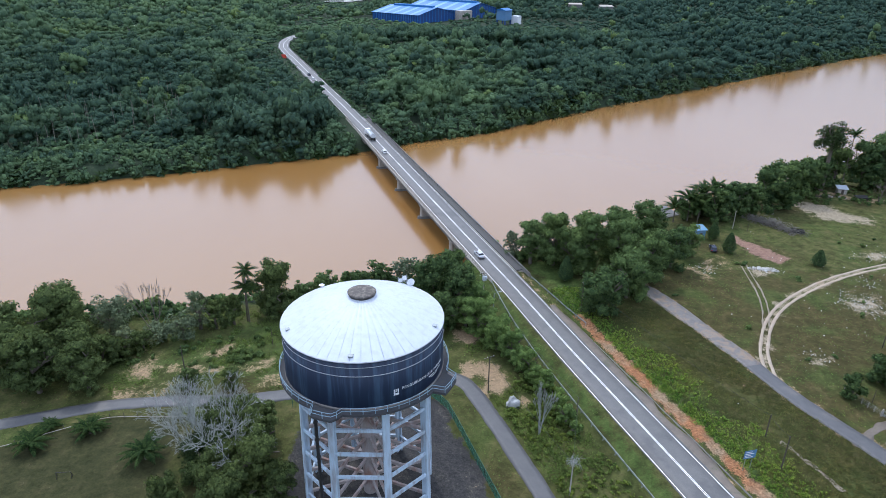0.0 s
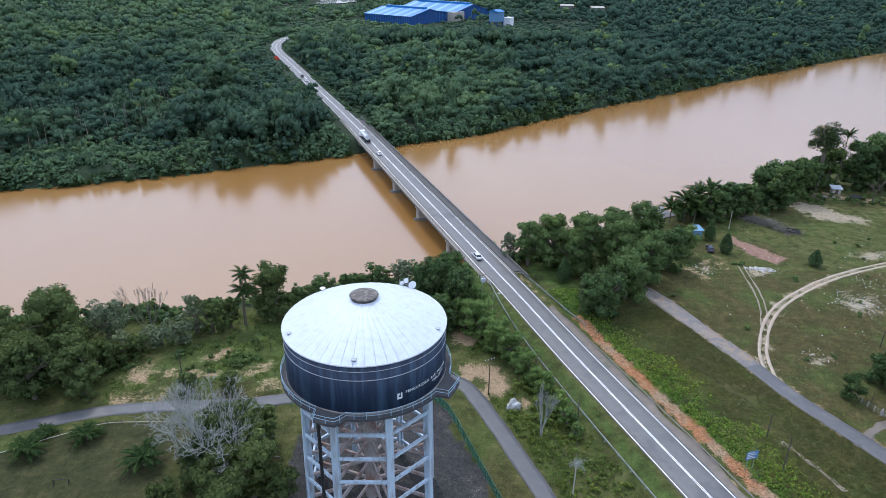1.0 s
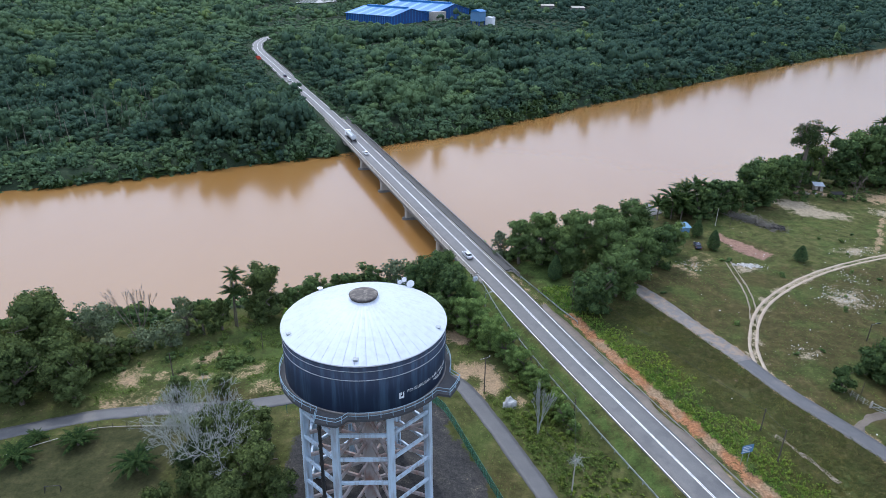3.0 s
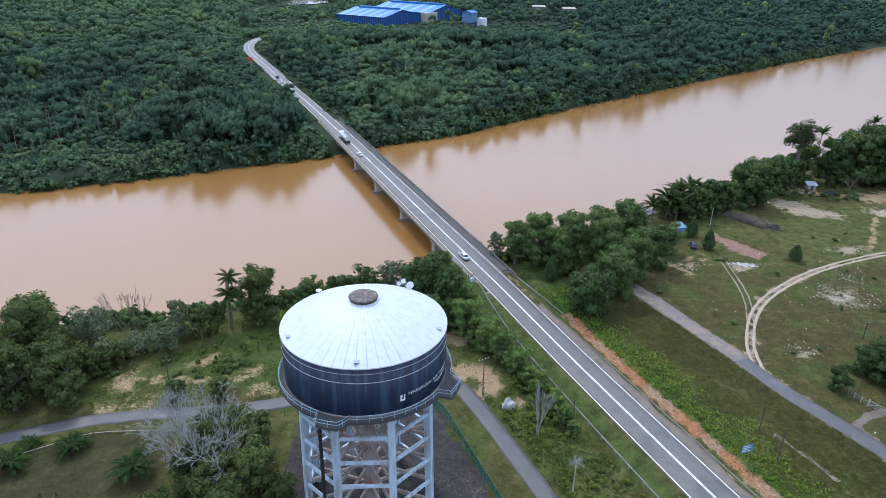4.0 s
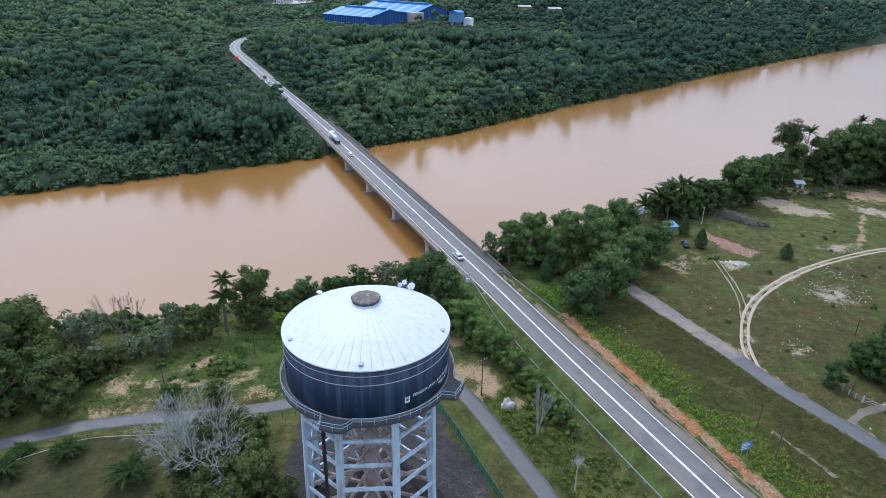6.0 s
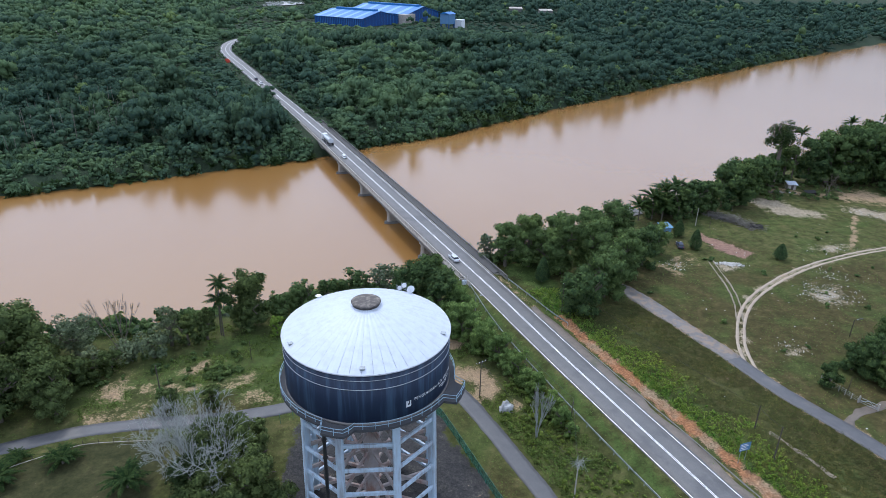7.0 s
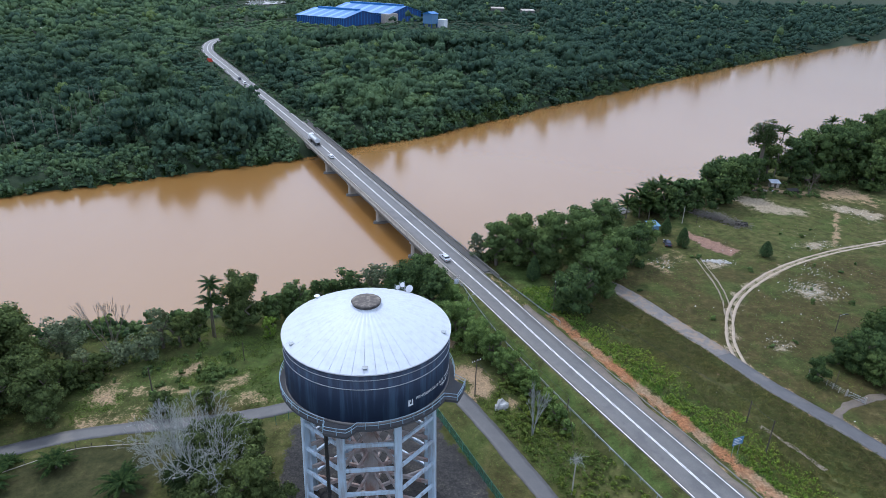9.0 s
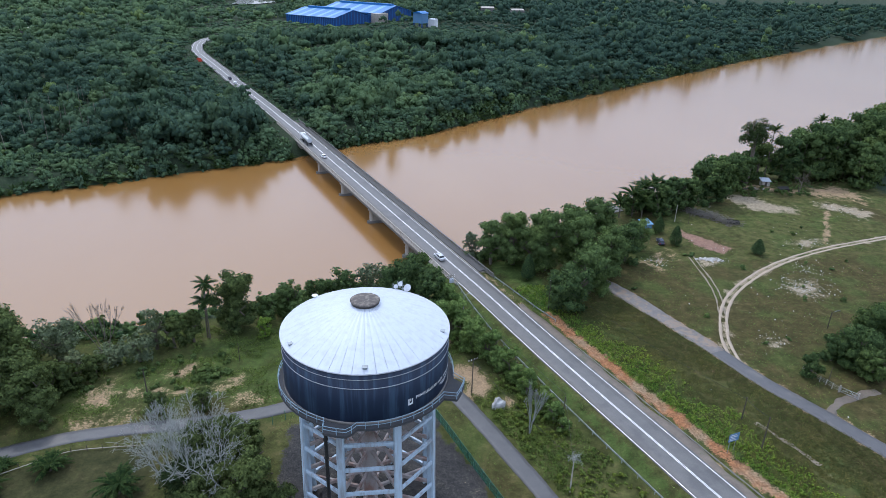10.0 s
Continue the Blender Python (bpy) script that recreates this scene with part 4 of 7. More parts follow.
def build_tower():
    g = land(*TOWER)
    tower = thing("water_tower", TOWER[0], TOWER[1], 0, "tall water tower, navy tank with white roof on pale blue legs", "water tower")
    R, z0, z1 = TANK_R, TANK_Z0, RIM_Z
    prof = [(R - 0.5, z0 + 0.05), (R - 0.06, z0 + 0.05), (R, z0 + 0.15), (R, z1 - 0.12), (R - 0.1, z1 - 0.12), (R - 0.1, z0 + 0.4)]
    v, f = lathe(prof, 120)
    tank = mesh_object("tank", v, f, M_NAVY, tower, True, "navy painted steel tank wall with streaks")
    for z, h, o in ((30.5, 0.07, 0.03), (29.15, 0.09, 0.035)):
        v, f = lathe([(R - 0.01, z), (R + o, z), (R + o, z + h), (R - 0.01, z + h)], 120)
        mesh_object("band", v, f, M_SEAM, tank, True)
    v, f = lathe([(R - 0.01, z0 + 0.03), (R + 0.10, z0 + 0.03), (R + 0.03, z0 + 0.34), (R - 0.01, z0 + 0.36)], 120)
    mesh_object("foot_ring", v, f, M_SCALE, tank, True, "tan limescale crust along the tank foot")
    # roof sheets with standing seams, falling from the cap to the rim
    n, cap_r, cap_z = 48, 1.75, 35.45
    sag = lambda t: z1 + (cap_z - 0.35 - z1) * (t + 0.10 * math.sin(math.pi * t))
    roof = None
    for i in range(n):
        a0, a1 = 2 * math.pi * i / n, 2 * math.pi * (i + 1) / n
        v, f = [], []
        for k in range(9):
            t = k / 8
            r = (R + 0.10) + (cap_r - R - 0.10) * t
            for j in range(3):
                a = a0 + (a1 - a0) * (j / 2 * 0.976 + 0.012)
                v.append((r * math.cos(a), r * math.sin(a), sag(t) + (0.03 if j == 1 else 0)))
        for k in range(8):
            for j in range(2):
                f.append((k * 3 + j, k * 3 + j + 1, k * 3 + j + 4, k * 3 + j + 3))
        if roof is None:
            base, bf = lathe([(R + 0.12, z1 - 0.14), (R + 0.13, z1 - 0.02), (R - 0.3, z1 - 0.04), (cap_r, cap_z - 0.42)], 96)
            roof = mesh_object("roof", base, bf, M_SEAM, tower, True, "shallow white conical roof of radial sheets")
        mesh_object("roof_panel", v, f, M_ROOF, roof, False)
    v, f = lathe([(cap_r - 0.4, cap_z - 0.55), (cap_r + 0.12, cap_z - 0.45), (cap_r + 0.10, cap_z - 0.02), (2.02, cap_z + 0.0), (2.05, cap_z + 0.09), (1.8, cap_z + 0.20), (0.9, cap_z + 0.33), (0.01, cap_z + 0.38)], 40)
    mesh_object("vent_cap", v, f, M_CAP, tower, True, "weathered brown round vent cap")
    for x, y in ((-23.0, 74.1), (-12.7, 68.4), (-2.6, 76.6)):
        d = Vector((x - TOWER[0], y - TOWER[1], 0)).normalized()
        m = Matrix.Translation(d * 10.75 + Vector((0, 0, z1 + 0.22))) @ pose(0, 0, 0, 0, 0, math.degrees(math.atan2(d.y, d.x)))
        bm = bmesh.new()
        box(bm, -0.3, -0.28, 0, 0.3, 0.28, 0.28, 0.05, m)
        box(bm, -0.36, -0.34, 0.28, 0.36, 0.34, 0.36, 0.03, m)
        part("roof_bracket", bm, M_STEEL, tower, "small grey roof fitting")
    bm = bmesh.new()
    p = Vector((-20.4 - TOWER[0], 87.0 - TOWER[1], z1 + 0.3))
    tube(bm, p, p + Vector((0, 0, 0.5)), 0.18, None, 10)
    tube(bm, p + Vector((0, 0, 0.5)), p + Vector((0, 0, 0.64)), 0.46, 0.24, 14)
    part("roof_vent", bm, M_WHITE, tower, "white mushroom vent")
    # aerials on the far rim
    bm = bmesh.new()
    for a, h in ((57, 1.4), (61, 2.0), (65, 1.7), (69, 1.2)):
        c, s = math.cos(radians(a)) * 11.1, math.sin(radians(a)) * 11.1
        tube(bm, (c, s, z1), (c, s, z1 + h), 0.06, None, 6)
    for a0, a1, h in ((57, 61, 1.0), (61, 65, 1.3), (65, 69, 0.8), (57, 65, 0.5)):
        tube(bm, (math.cos(radians(a0)) * 11.1, math.sin(radians(a0)) * 11.1, z1 + h), (math.cos(radians(a1)) * 11.1, math.sin(radians(a1)) * 11.1, z1 + h + 0.3), 0.05, None, 6)
    frame_ = part("aerial_frame", bm, M_STEEL, tower)
    for a, h, r in ((57, 1.1, 0.62), (63, 1.5, 0.42), (67, 0.9, 0.36)):
        c, s = math.cos(radians(a)) * 11.0, math.sin(radians(a)) * 11.0
        bm = bmesh.new()
        tube(bm, (c, s, z1 + h), (c + 0.10, s - 0.24, z1 + h + 0.02), r * 0.6, r, 16)
        part("dish", bm, M_WHITE, frame_, "white round dish aerial")
    # walkway with railing and two bays where ladders come up
    def ring_r(a):
        d = math.degrees(a) % 360
        r = 12.42
        for mid, half, out in ((254.5, 9.5, 1.25), (338, 10.5, 1.5)):
            e = abs((d - mid + 180) % 360 - 180)
            r = max(r, 12.42 + (out + 0.2) * min(1.0, max(0.0, (half - e) / 2.5)))
        return r
    N, v, f = 144, [], []
    for i in range(N):
        a = 2 * math.pi * i / N
        r = ring_r(a)
        for q, z in ((R - 0.9, z0 - 0.45), (r, z0 - 0.35), (r, z0 + 0.02), (R - 0.02, z0 + 0.02)):
            v.append((q * math.cos(a), q * math.sin(a), z))
    for i in range(N):
        j = (i + 1) % N
        for k in range(4):
            f.append((i * 4 + k, j * 4 + k, j * 4 + (k + 1) % 4, i * 4 + (k + 1) % 4))
    walkway = mesh_object("walkway", v, f, M_WALK, tower, False, "dark concrete walkway round the tank")
    railing = None
    for h in (0.55, 1.05):
        bm = bmesh.new()
        pts = [Vector((ring_r(2 * math.pi * i / N) - 0.08, 0, z0 + h)) for i in range(N)]
        pts = [Matrix.Rotation(2 * math.pi * i / N, 3, "Z") @ q for i, q in enumerate(pts)]
        for a, b in zip(pts, pts[1:] + pts[:1]):
            tube(bm, a, b, 0.045, None, 5, False)
        part("railing_bar", bm, M_RAIL, walkway, "blue-grey tubular railing")
    for i in range(0, N, 3):
        a = 2 * math.pi * i / N
        r = ring_r(a) - 0.08
        bm = bmesh.new()
        tube(bm, (r * math.cos(a), r * math.sin(a), z0), (r * math.cos(a), r * math.sin(a), z0 + 1.07), 0.045, None, 5)
        part("railing_post", bm, M_RAIL, walkway)
    # underside slab and ring girder
    v, f = lathe([(0.02, z0 - 1.0), (9.2, z0 - 1.0), (9.2, z0 - 1.25), (10.8, z0 - 1.25), (10.8, z0 - 0.43), (0.02, z0 - 0.43)], 64)
    mesh_object("floor_slab", v, f, M_INNER, tower, False)
    # legs, ring beams and spokes
    turn0 = radians(-90 + 22.5 + 1.8)
    legs = [radians(45 * k) + turn0 for k in range(8)]
    top, foot = z0 - 1.2, g - 0.4
    R0, R1 = 9.9, 10.35
    at = lambda a, z: Vector((math.cos(a), math.sin(a), 0)) * (R0 + (R1 - R0) * (top - z) / (top - foot)) + Vector((0, 0, z))
    for a in legs:
        bm = bmesh.new()
        tang = Vector((-math.sin(a), math.cos(a), 0))
        rad = Vector((math.cos(a), math.sin(a), 0))
        for o, w, t in ((0.0, 1.08, 0.36), (-0.55, 0.40, 0.8)):
            vs = []
            for z in (foot, top):
                c = at(a, z) + rad * o
                vs.append([bm.verts.new(c + tang * sx * w / 2 + rad * sy * t / 2) for sx, sy in ((-1, -1), (1, -1), (1, 1), (-1, 1))])
            for k in range(4):
                bm.faces.new((vs[0][k], vs[0][(k + 1) % 4], vs[1][(k + 1) % 4], vs[1][k]))
            bm.faces.new(vs[1])
        bmesh.ops.bevel(bm, geom=[e for e in bm.edges], offset=0.03, segments=1, affect="EDGES")
        part("leg", bm, M_PALE, tower, "pale blue painted concrete leg")
    levels = [18.55 - 4.15 * k for k in range(5)] + [22.2]
    for z in levels:
        for k in range(8):
            a, b = at(legs[k], z), at(legs[(k + 1) % 8], z)
            bm = bmesh.new()
            beam(bm, a.lerp(b, 0.05), a.lerp(b, 0.95), 0.36, 0.54, 0.03)
            part("ring_beam", bm, M_PALE, tower)
            if z < 20:
                bm = bmesh.new()
                beam(bm, at(legs[k], z) * 0.93 + Vector((0, 0, z * 0.07)), Vector((math.cos(legs[k]) * 0.9, math.sin(legs[k]) * 0.9, z)), 0.36, 0.55, 0.02)
                part("spoke_beam", bm, M_INNER, tower, "stained concrete spoke beam")
    bm = bmesh.new()
    tube(bm, (0, 0, foot), (0, 0, z0 - 1.0), 1.15, 1.15, 20)
    part("centre_column", bm, M_INNER, tower)
    bm = bmesh.new()
    x, y = -18.0 - TOWER[0], 68.4 - TOWER[1]
    tube(bm, (x, y, foot), (x, y, z0 - 0.4), 0.24, None, 12)
    for z in np.arange(0, z0 - 1, 3.0):
        tube(bm, (x, y, z), (x, y, z + 0.16), 0.34, None, 12)
    part("pipe", bm, M_BLACK, tower, "black iron riser pipe with flanges")
    # lettering and badge bent round the wall
    def wrap(me, ang, z):
        for vert in me.vertices:
            a = radians(ang) + vert.co.x / R
            q = R + 0.025 + vert.co.z
            vert.co = (q * math.sin(a), -q * math.cos(a), z + vert.co.y)
    for word, start, sweep in (("PENGURUSAN", 34.2, 20.6), ("AIR", 56.6, 6.2), ("PAHANG", 64.6, 13.8)):
        cu = bpy.data.curves.new("lettering", "FONT")
        cu.body, cu.size, cu.extrude = word, 0.62, 0.006
        cu.space_character = 1.12
        tmp = new("lettering", cu)
        dg = bpy.context.evaluated_depsgraph_get()
        me = bpy.data.meshes.new_from_object(tmp.evaluated_get(dg))
        bpy.data.objects.remove(tmp)
        width = max(vert.co.x for vert in me.vertices)
        for vert in me.vertices:
            vert.co.x *= radians(sweep) * R / width
        wrap(me, start, 26.05)
        me.materials.clear()
        me.materials.append(M_WHITE)
        ob = new("lettering", me)
        ob.parent = tower
        tagged(ob, "white painted lettering")

    def bar(ang0, ang1, za, zb, name="unread_line"):
        vs, fs, k = [], [], 10
        for i in range(k + 1):
            a = radians(ang0 + (ang1 - ang0) * i / k)
            for z in (za, zb):
                vs.append(((R + 0.03) * math.sin(a), -(R + 0.03) * math.cos(a), z))
        for i in range(k):
            fs.append((2 * i, 2 * i + 2, 2 * i + 3, 2 * i + 1))
        return mesh_object(name, vs, fs, M_WHITE, tower)
    bar(58.5, 65, 25.62, 25.76)
    bar(66.5, 75, 25.62, 25.76)
    bar(61, 70, 25.34, 25.46)
    badge = bar(28.2, 29.3, 25.45, 26.4, "badge")
    for a0, a1, za, zb in ((29.35, 31.8, 25.45, 25.75), (30.9, 31.8, 25.76, 26.4), (29.6, 30.2, 26.0, 26.4)):
        bar(a0, a1, za, zb, "badge_stroke").parent = badge
    return tower


M_SCALE = plain("tan_limescale", (0.22, 0.20, 0.18), 0.9, dirt=0.8, dirt_color=(0.05, 0.06, 0.08), grain=1.2)
M_CAP = plain("weathered_brown_cap", (0.10, 0.088, 0.078), 0.9, dirt=0.8, dirt_color=(0.30, 0.265, 0.22), grain=3.0)
build_tower()


# ---- bridge ----
def along(y, s, z):
    """A point beside the straight road: at the centre line's y, s metres to the east."""
    c = Vector((ROAD_X - ROAD_SLOPE * (y - ROAD_Y), y, z))
    return c + ROAD_SIDE * s


def bar_between(name, y0, y1, s, z0, z1, w, h, material, parent, label=""):
    bm = bmesh.new()
    beam(bm, along(y0, s, z0), along(y1, s, z1), w, h, 0.02)
    return part(name, bm, material, parent, label)


PIER_Y = [183.0, 211.6, 240.2, 268.7, 297.3]


def build_bridge():
    y0, y1 = BRIDGE_Y0, BRIDGE_Y1
    zr = float(road_z(200.0))
    bridge = thing("bridge", *along((y0 + y1) / 2, 0, zr), "long concrete river bridge with parapets on wall piers", "bridge")
    bridge.matrix_world = Matrix.Identity(4)
    bm = bmesh.new()
    beam(bm, along(y0, 0.65, zr - 0.24), along(y1, 0.65, zr - 0.24), 11.5, 0.36, 0.03)
    part("deck", bm, M_CONC, bridge, "concrete deck slab")
    bm = bmesh.new()
    beam(bm, along(y0, 5.15, zr + 0.10), along(y1, 5.15, zr + 0.10), 1.8, 0.30, 0.03)
    part("footway", bm, M_FOOTWAY, bridge, "raised dark concrete footway")
    for s in (-4.55, -2.2, 0.2, 2.8, 5.6):
        bar_between("girder", y0, y1, s, zr - 0.95, zr - 0.95, 0.5, 1.06, M_CONC_DARK, bridge)
    for s, m in ((-4.72, M_CONC), (6.15, M_CONC_DARK)):
        bar_between("parapet_rail", y0 - 4, y1, s, zr + 0.98, zr + 0.98, 0.24, 0.2, m, bridge, "weathered concrete parapet rail")
        bar_between("parapet_rail", y0 - 4, y1, s, zr + 0.52, zr + 0.52, 0.16, 0.16, m, bridge)
        bar_between("parapet_kerb", y0 - 4, y1, s, zr + 0.06, zr + 0.06, 0.34, 0.26, m, bridge)
        bm = bmesh.new()
        box(bm, -0.13, -0.16, 0, 0.13, 0.16, 1.0)
        first = part("parapet_post", bm, m, bridge)
        me = first.data
        turn = Matrix.Rotation(math.atan(ROAD_SLOPE), 4, "Z")
        first.matrix_local = Matrix.Translation(along(y0 - 4, s, zr)) @ turn
        for y in np.arange(y0 - 2.2, y1, 1.8):
            p = new("parapet_post", me)
            p.parent = bridge
            p.matrix_local = Matrix.Translation(along(y, s, zr)) @ turn
    for y in PIER_Y:
        pier = None
        base = WATER_Z
        bm = bmesh.new()
        beam(bm, along(y, -4.6, zr - 1.85), along(y, 6.0, zr - 1.85), 1.5, 0.75, 0.05)
        pier = part("pier", bm, M_CONC, bridge, "stained concrete pier on a pile cap")
        bm = bmesh.new()
        beam(bm, along(y, -3.4, (base + zr - 1.6) / 2), along(y, 4.8, (base + zr - 1.6) / 2), 1.7, zr - 2.2 - base, 0.12)
        for s in (-3.4, 4.8):
            c = along(y, s, 0)
            tube(bm, (c.x, c.y, base + 0.4), (c.x, c.y, zr - 2.2), 0.95, None, 16)
        part("pier_wall", bm, M_CONC, pier)
        bm = bmesh.new()
        g = bmesh.ops.create_cone(bm, cap_ends=True, segments=28, radius1=1.0, radius2=0.96, depth=1.1)
        turn = math.atan2(ROAD_SIDE.y, ROAD_SIDE.x)
        bmesh.ops.transform(bm, matrix=Matrix.Translation(along(y, 0.7, base + 0.2)) @ Matrix.Rotation(turn, 4, "Z") @ Matrix.Diagonal((6.2, 1.75, 1, 1)), verts=g["verts"])
        part("pile_cap", bm, M_CONC_DARK, pier, "dark waterworn oval pile cap")
    bm = bmesh.new()
    beam(bm, along(y0 + 0.4, -5.0, zr - 2.2), along(y0 + 0.4, 6.8, zr - 2.2), 1.2, 4.0, 0.05)
    part("abutment", bm, M_CONC, bridge)
    bm = bmesh.new()
    beam(bm, along(y1 - 0.4, -5.0, zr - 2.2), along(y1 - 0.4, 6.8, zr - 2.2), 1.2, 4.0, 0.05)
    part("abutment", bm, M_CONC, bridge)


build_bridge()


# ---- trees and shrubs on the near bank ----
def crown_part(parent, rng, r, h, base, leaf, material, lobes, cover=0.85, name="crown", flat=0.8, thin=1.0, tone=(0.15, 0.85)):
    n = int(4 * math.pi * r * r * 1.1 * cover * (0.6 + 0.4 * h / (2 * r)) / (2 * leaf * leaf * 0.62) * thin)
    lc, lr = crown_lobes(rng, r, h, int(lobes * 1.7), base, (0.13, 0.33))
    p, d = lobe_points(rng, n, lc, lr, flat)
    v = leaf_quads(p, d, leaf, rng)
    if thin > 0.75:
        v = np.concatenate([v, lobe_cores(rng, lc, lr, flat, 0.68, 5)])
    ob = big_mesh(name, v[:, :3], np.arange(len(v)).reshape(-1, 4), material, normals=v[:, 3:], tint=np.repeat(np.clip(rng.uniform(*tone) + rng.normal(0, 0.16, len(v) // 4), 0, 1), 4))
    ob.parent = parent
    return ob


TONES = {"dark": (0.22, 0.65), "light": (0.3, 0.9), "strip": (0.55, 1.0), "field": (0.25, 0.6), "grove": (0.3, 0.9), "thicket": (0.3, 0.8)}
TREE_LABELS = {
    "dark": "dense dark green broadleaf tree on the river bank",
    "light": "grey-green broadleaf tree with an open crown",
    "strip": "bushy dark green tree beside the road embankment",
    "grove": "leafy green tree in the riverside grove",
    "field": "rounded green tree at the edge of the field",
    "thicket": "thick dark green tree beside the water tower"}


def tree(x, y, h, r, seed, look_="dark", leaf=0.30, material=None, thin=1.0, group="", stem=0.0):
    rng = np.random.RandomState(seed)
    z = land(x, y)
    ob = thing("tree", x, y, z, TREE_LABELS[look_], "tree", group)
    st = Sticks()
    lean = Vector((rng.normal(0, 0.05), rng.normal(0, 0.05), 1)).normalized()
    tr = 0.10 + 0.022 * h
    st.add(Vector((0, 0, -0.4)), lean * h * (0.42 + stem * 0.6), tr * 1.25, tr * 0.8, 8)
    for _ in range(5):
        a = rng.uniform(0, 6.28)
        d = Vector((math.cos(a) * 0.75, math.sin(a) * 0.75, rng.uniform(0.5, 1.0))).normalized()
        st.fork(rng, lean * h * (rng.uniform(0.26, 0.42) + stem * 0.6), d, r * 0.55, tr * 0.5, 1, 0.4, sides=5)
    st.done("trunk", M_BARK, ob)
    crown_part(ob, rng, r * 1.12, h * (0.96 - stem), h * stem, leaf, material or M_LEAF, int(12 + r * 2.0 + h * 0.6), thin=thin, tone=TONES[look_])
    return ob


WEST_TREES = [(-87.1, 118.5, 16.2, 7.5), (-83.1, 102.4, 14.6, 5.9), (-75.4, 105.8, 12.5, 5.2), (-79.1, 124.0, 10.6, 5.6), (-73.2, 118.5, 5.6, 3.2), (-69.4, 118.5, 4.8, 3.0), (-67.4, 122.5, 4.9, 3.8), (-62.1, 122.9, 6.4, 4.1), (-60.0, 127.6, 11.6, 3.2), (-56.2, 127.6, 8.5, 2.9), (-52.6, 129.5, 9.3, 2.7), (-44.2, 134.4, 16.6, 6.2), (-96, 112, 15, 6.5), (-92, 124, 13, 6.0), (-80.6, 112.0, 11.0, 5.0), (-75.6, 112.6, 7.6, 4.2), (-72.4, 115.4, 5.6, 3.4), (-88.0, 106.0, 13.0, 6.0)]
BANK_TREES = [(-37.9, 137.9, 8.2, 3.3), (-33.0, 141.2, 9.0, 4.5), (-25.5, 142.1, 10.0, 4.6), (-19.7, 143.6, 11.2, 4.7), (-13.0, 145.1, 12.6, 4.3), (-5.8, 140.0, 16.0, 6.0), (0.3, 136.0, 15.6, 5.2), (-3.1, 129.7, 11.0, 3.9), (-1.5, 150.0, 13.0, 4.0), (-29, 136, 6.5, 3.2), (-22, 137, 7.0, 3.2), (-14, 139, 8.0, 3.4)]
STRIP_TREES = [(5.2, 127.5, 11.5, 4.0), (8.9, 122.0, 10.0, 3.6), (12.2, 118.0, 8.6, 3.1), (15.4, 112.4, 7.6, 2.8), (18.0, 106.2, 6.6, 2.5), (16.8, 109.2, 6.0, 2.3), (7.4, 125.0, 9.2, 3.2), (20.0, 101.0, 5.6, 2.4), (4.4, 134.5, 12.0, 3.8), (10.0, 126.0, 7.6, 2.9), (13.6, 115.2, 6.4, 2.7), (21.2, 97.2, 5.4, 2.3), (22.4, 94.2, 3.4, 1.7), (2.0, 131.0, 10.0, 3.4), (6.6, 131.0, 9.0, 3.0)]
EAST_TREES = [(15.0, 168.8, 9.8, 3.6), (19.8, 164.5, 14.0, 4.8), (26.0, 164.0, 18.0, 5.4), (34.0, 159.5, 20.5, 6.4), (42.6, 160.0, 18.6, 6.6), (34.8, 137.6, 12.6, 6.7), (50.0, 156.6, 15.0, 6.6), (58.5, 164.4, 13.2, 5.5), (55.5, 183.2, 12.6, 5.8), (65.2, 172.0, 10.6, 4.6), (42.5, 145.7, 14.4, 6.4), (31.0, 160.5, 14.0, 5.2), (47, 175, 14, 6.0), (36, 172, 13, 5.6), (27, 168, 12, 5.0), (73.8, 203.0, 6.6, 3.4), (79.2, 206.0, 8.0, 4.2), (60.5, 187.5, 6.6, 4.0)]
FAR_EAST_TREES = [(82.9, 200.4, 13.4, 5.2), (90.0, 204.8, 13.0, 5.6), (95.8, 206.2, 13.5, 4.8), (106.5, 213.7, 17.4, 8.6), (118.4, 224.4, 16.2, 7.0), (149.0, 237.4, 20.5, 7.4), (156.9, 238.7, 23.0, 8.6), (164.9, 238.3, 25.0, 9.2), (126.3, 229.9, 15.0, 5.6), (132.0, 236.0, 15.0, 5.6), (139.5, 239.0, 17.5, 6.0), (176, 244, 24, 9.0), (186, 250, 24, 9.0), (168, 252, 20, 8.0), (198, 260, 25, 9.5), (210, 270, 25, 9.5), (222, 281, 24, 9.5), (192, 268, 20, 8.0), (236, 292, 24, 10), (176, 228, 15, 7.0), (184, 236, 19, 7.5), (196, 246, 21, 8.0)]
FIELD_TREES = [(90.0, 109.5, 10.0, 5.4), (77.9, 106.4, 6.0, 2.7), (99.5, 116.0, 13.0, 6.6), (86.5, 112.0, 6.5, 3.6), (90.5, 105.0, 8.0, 4.2)]
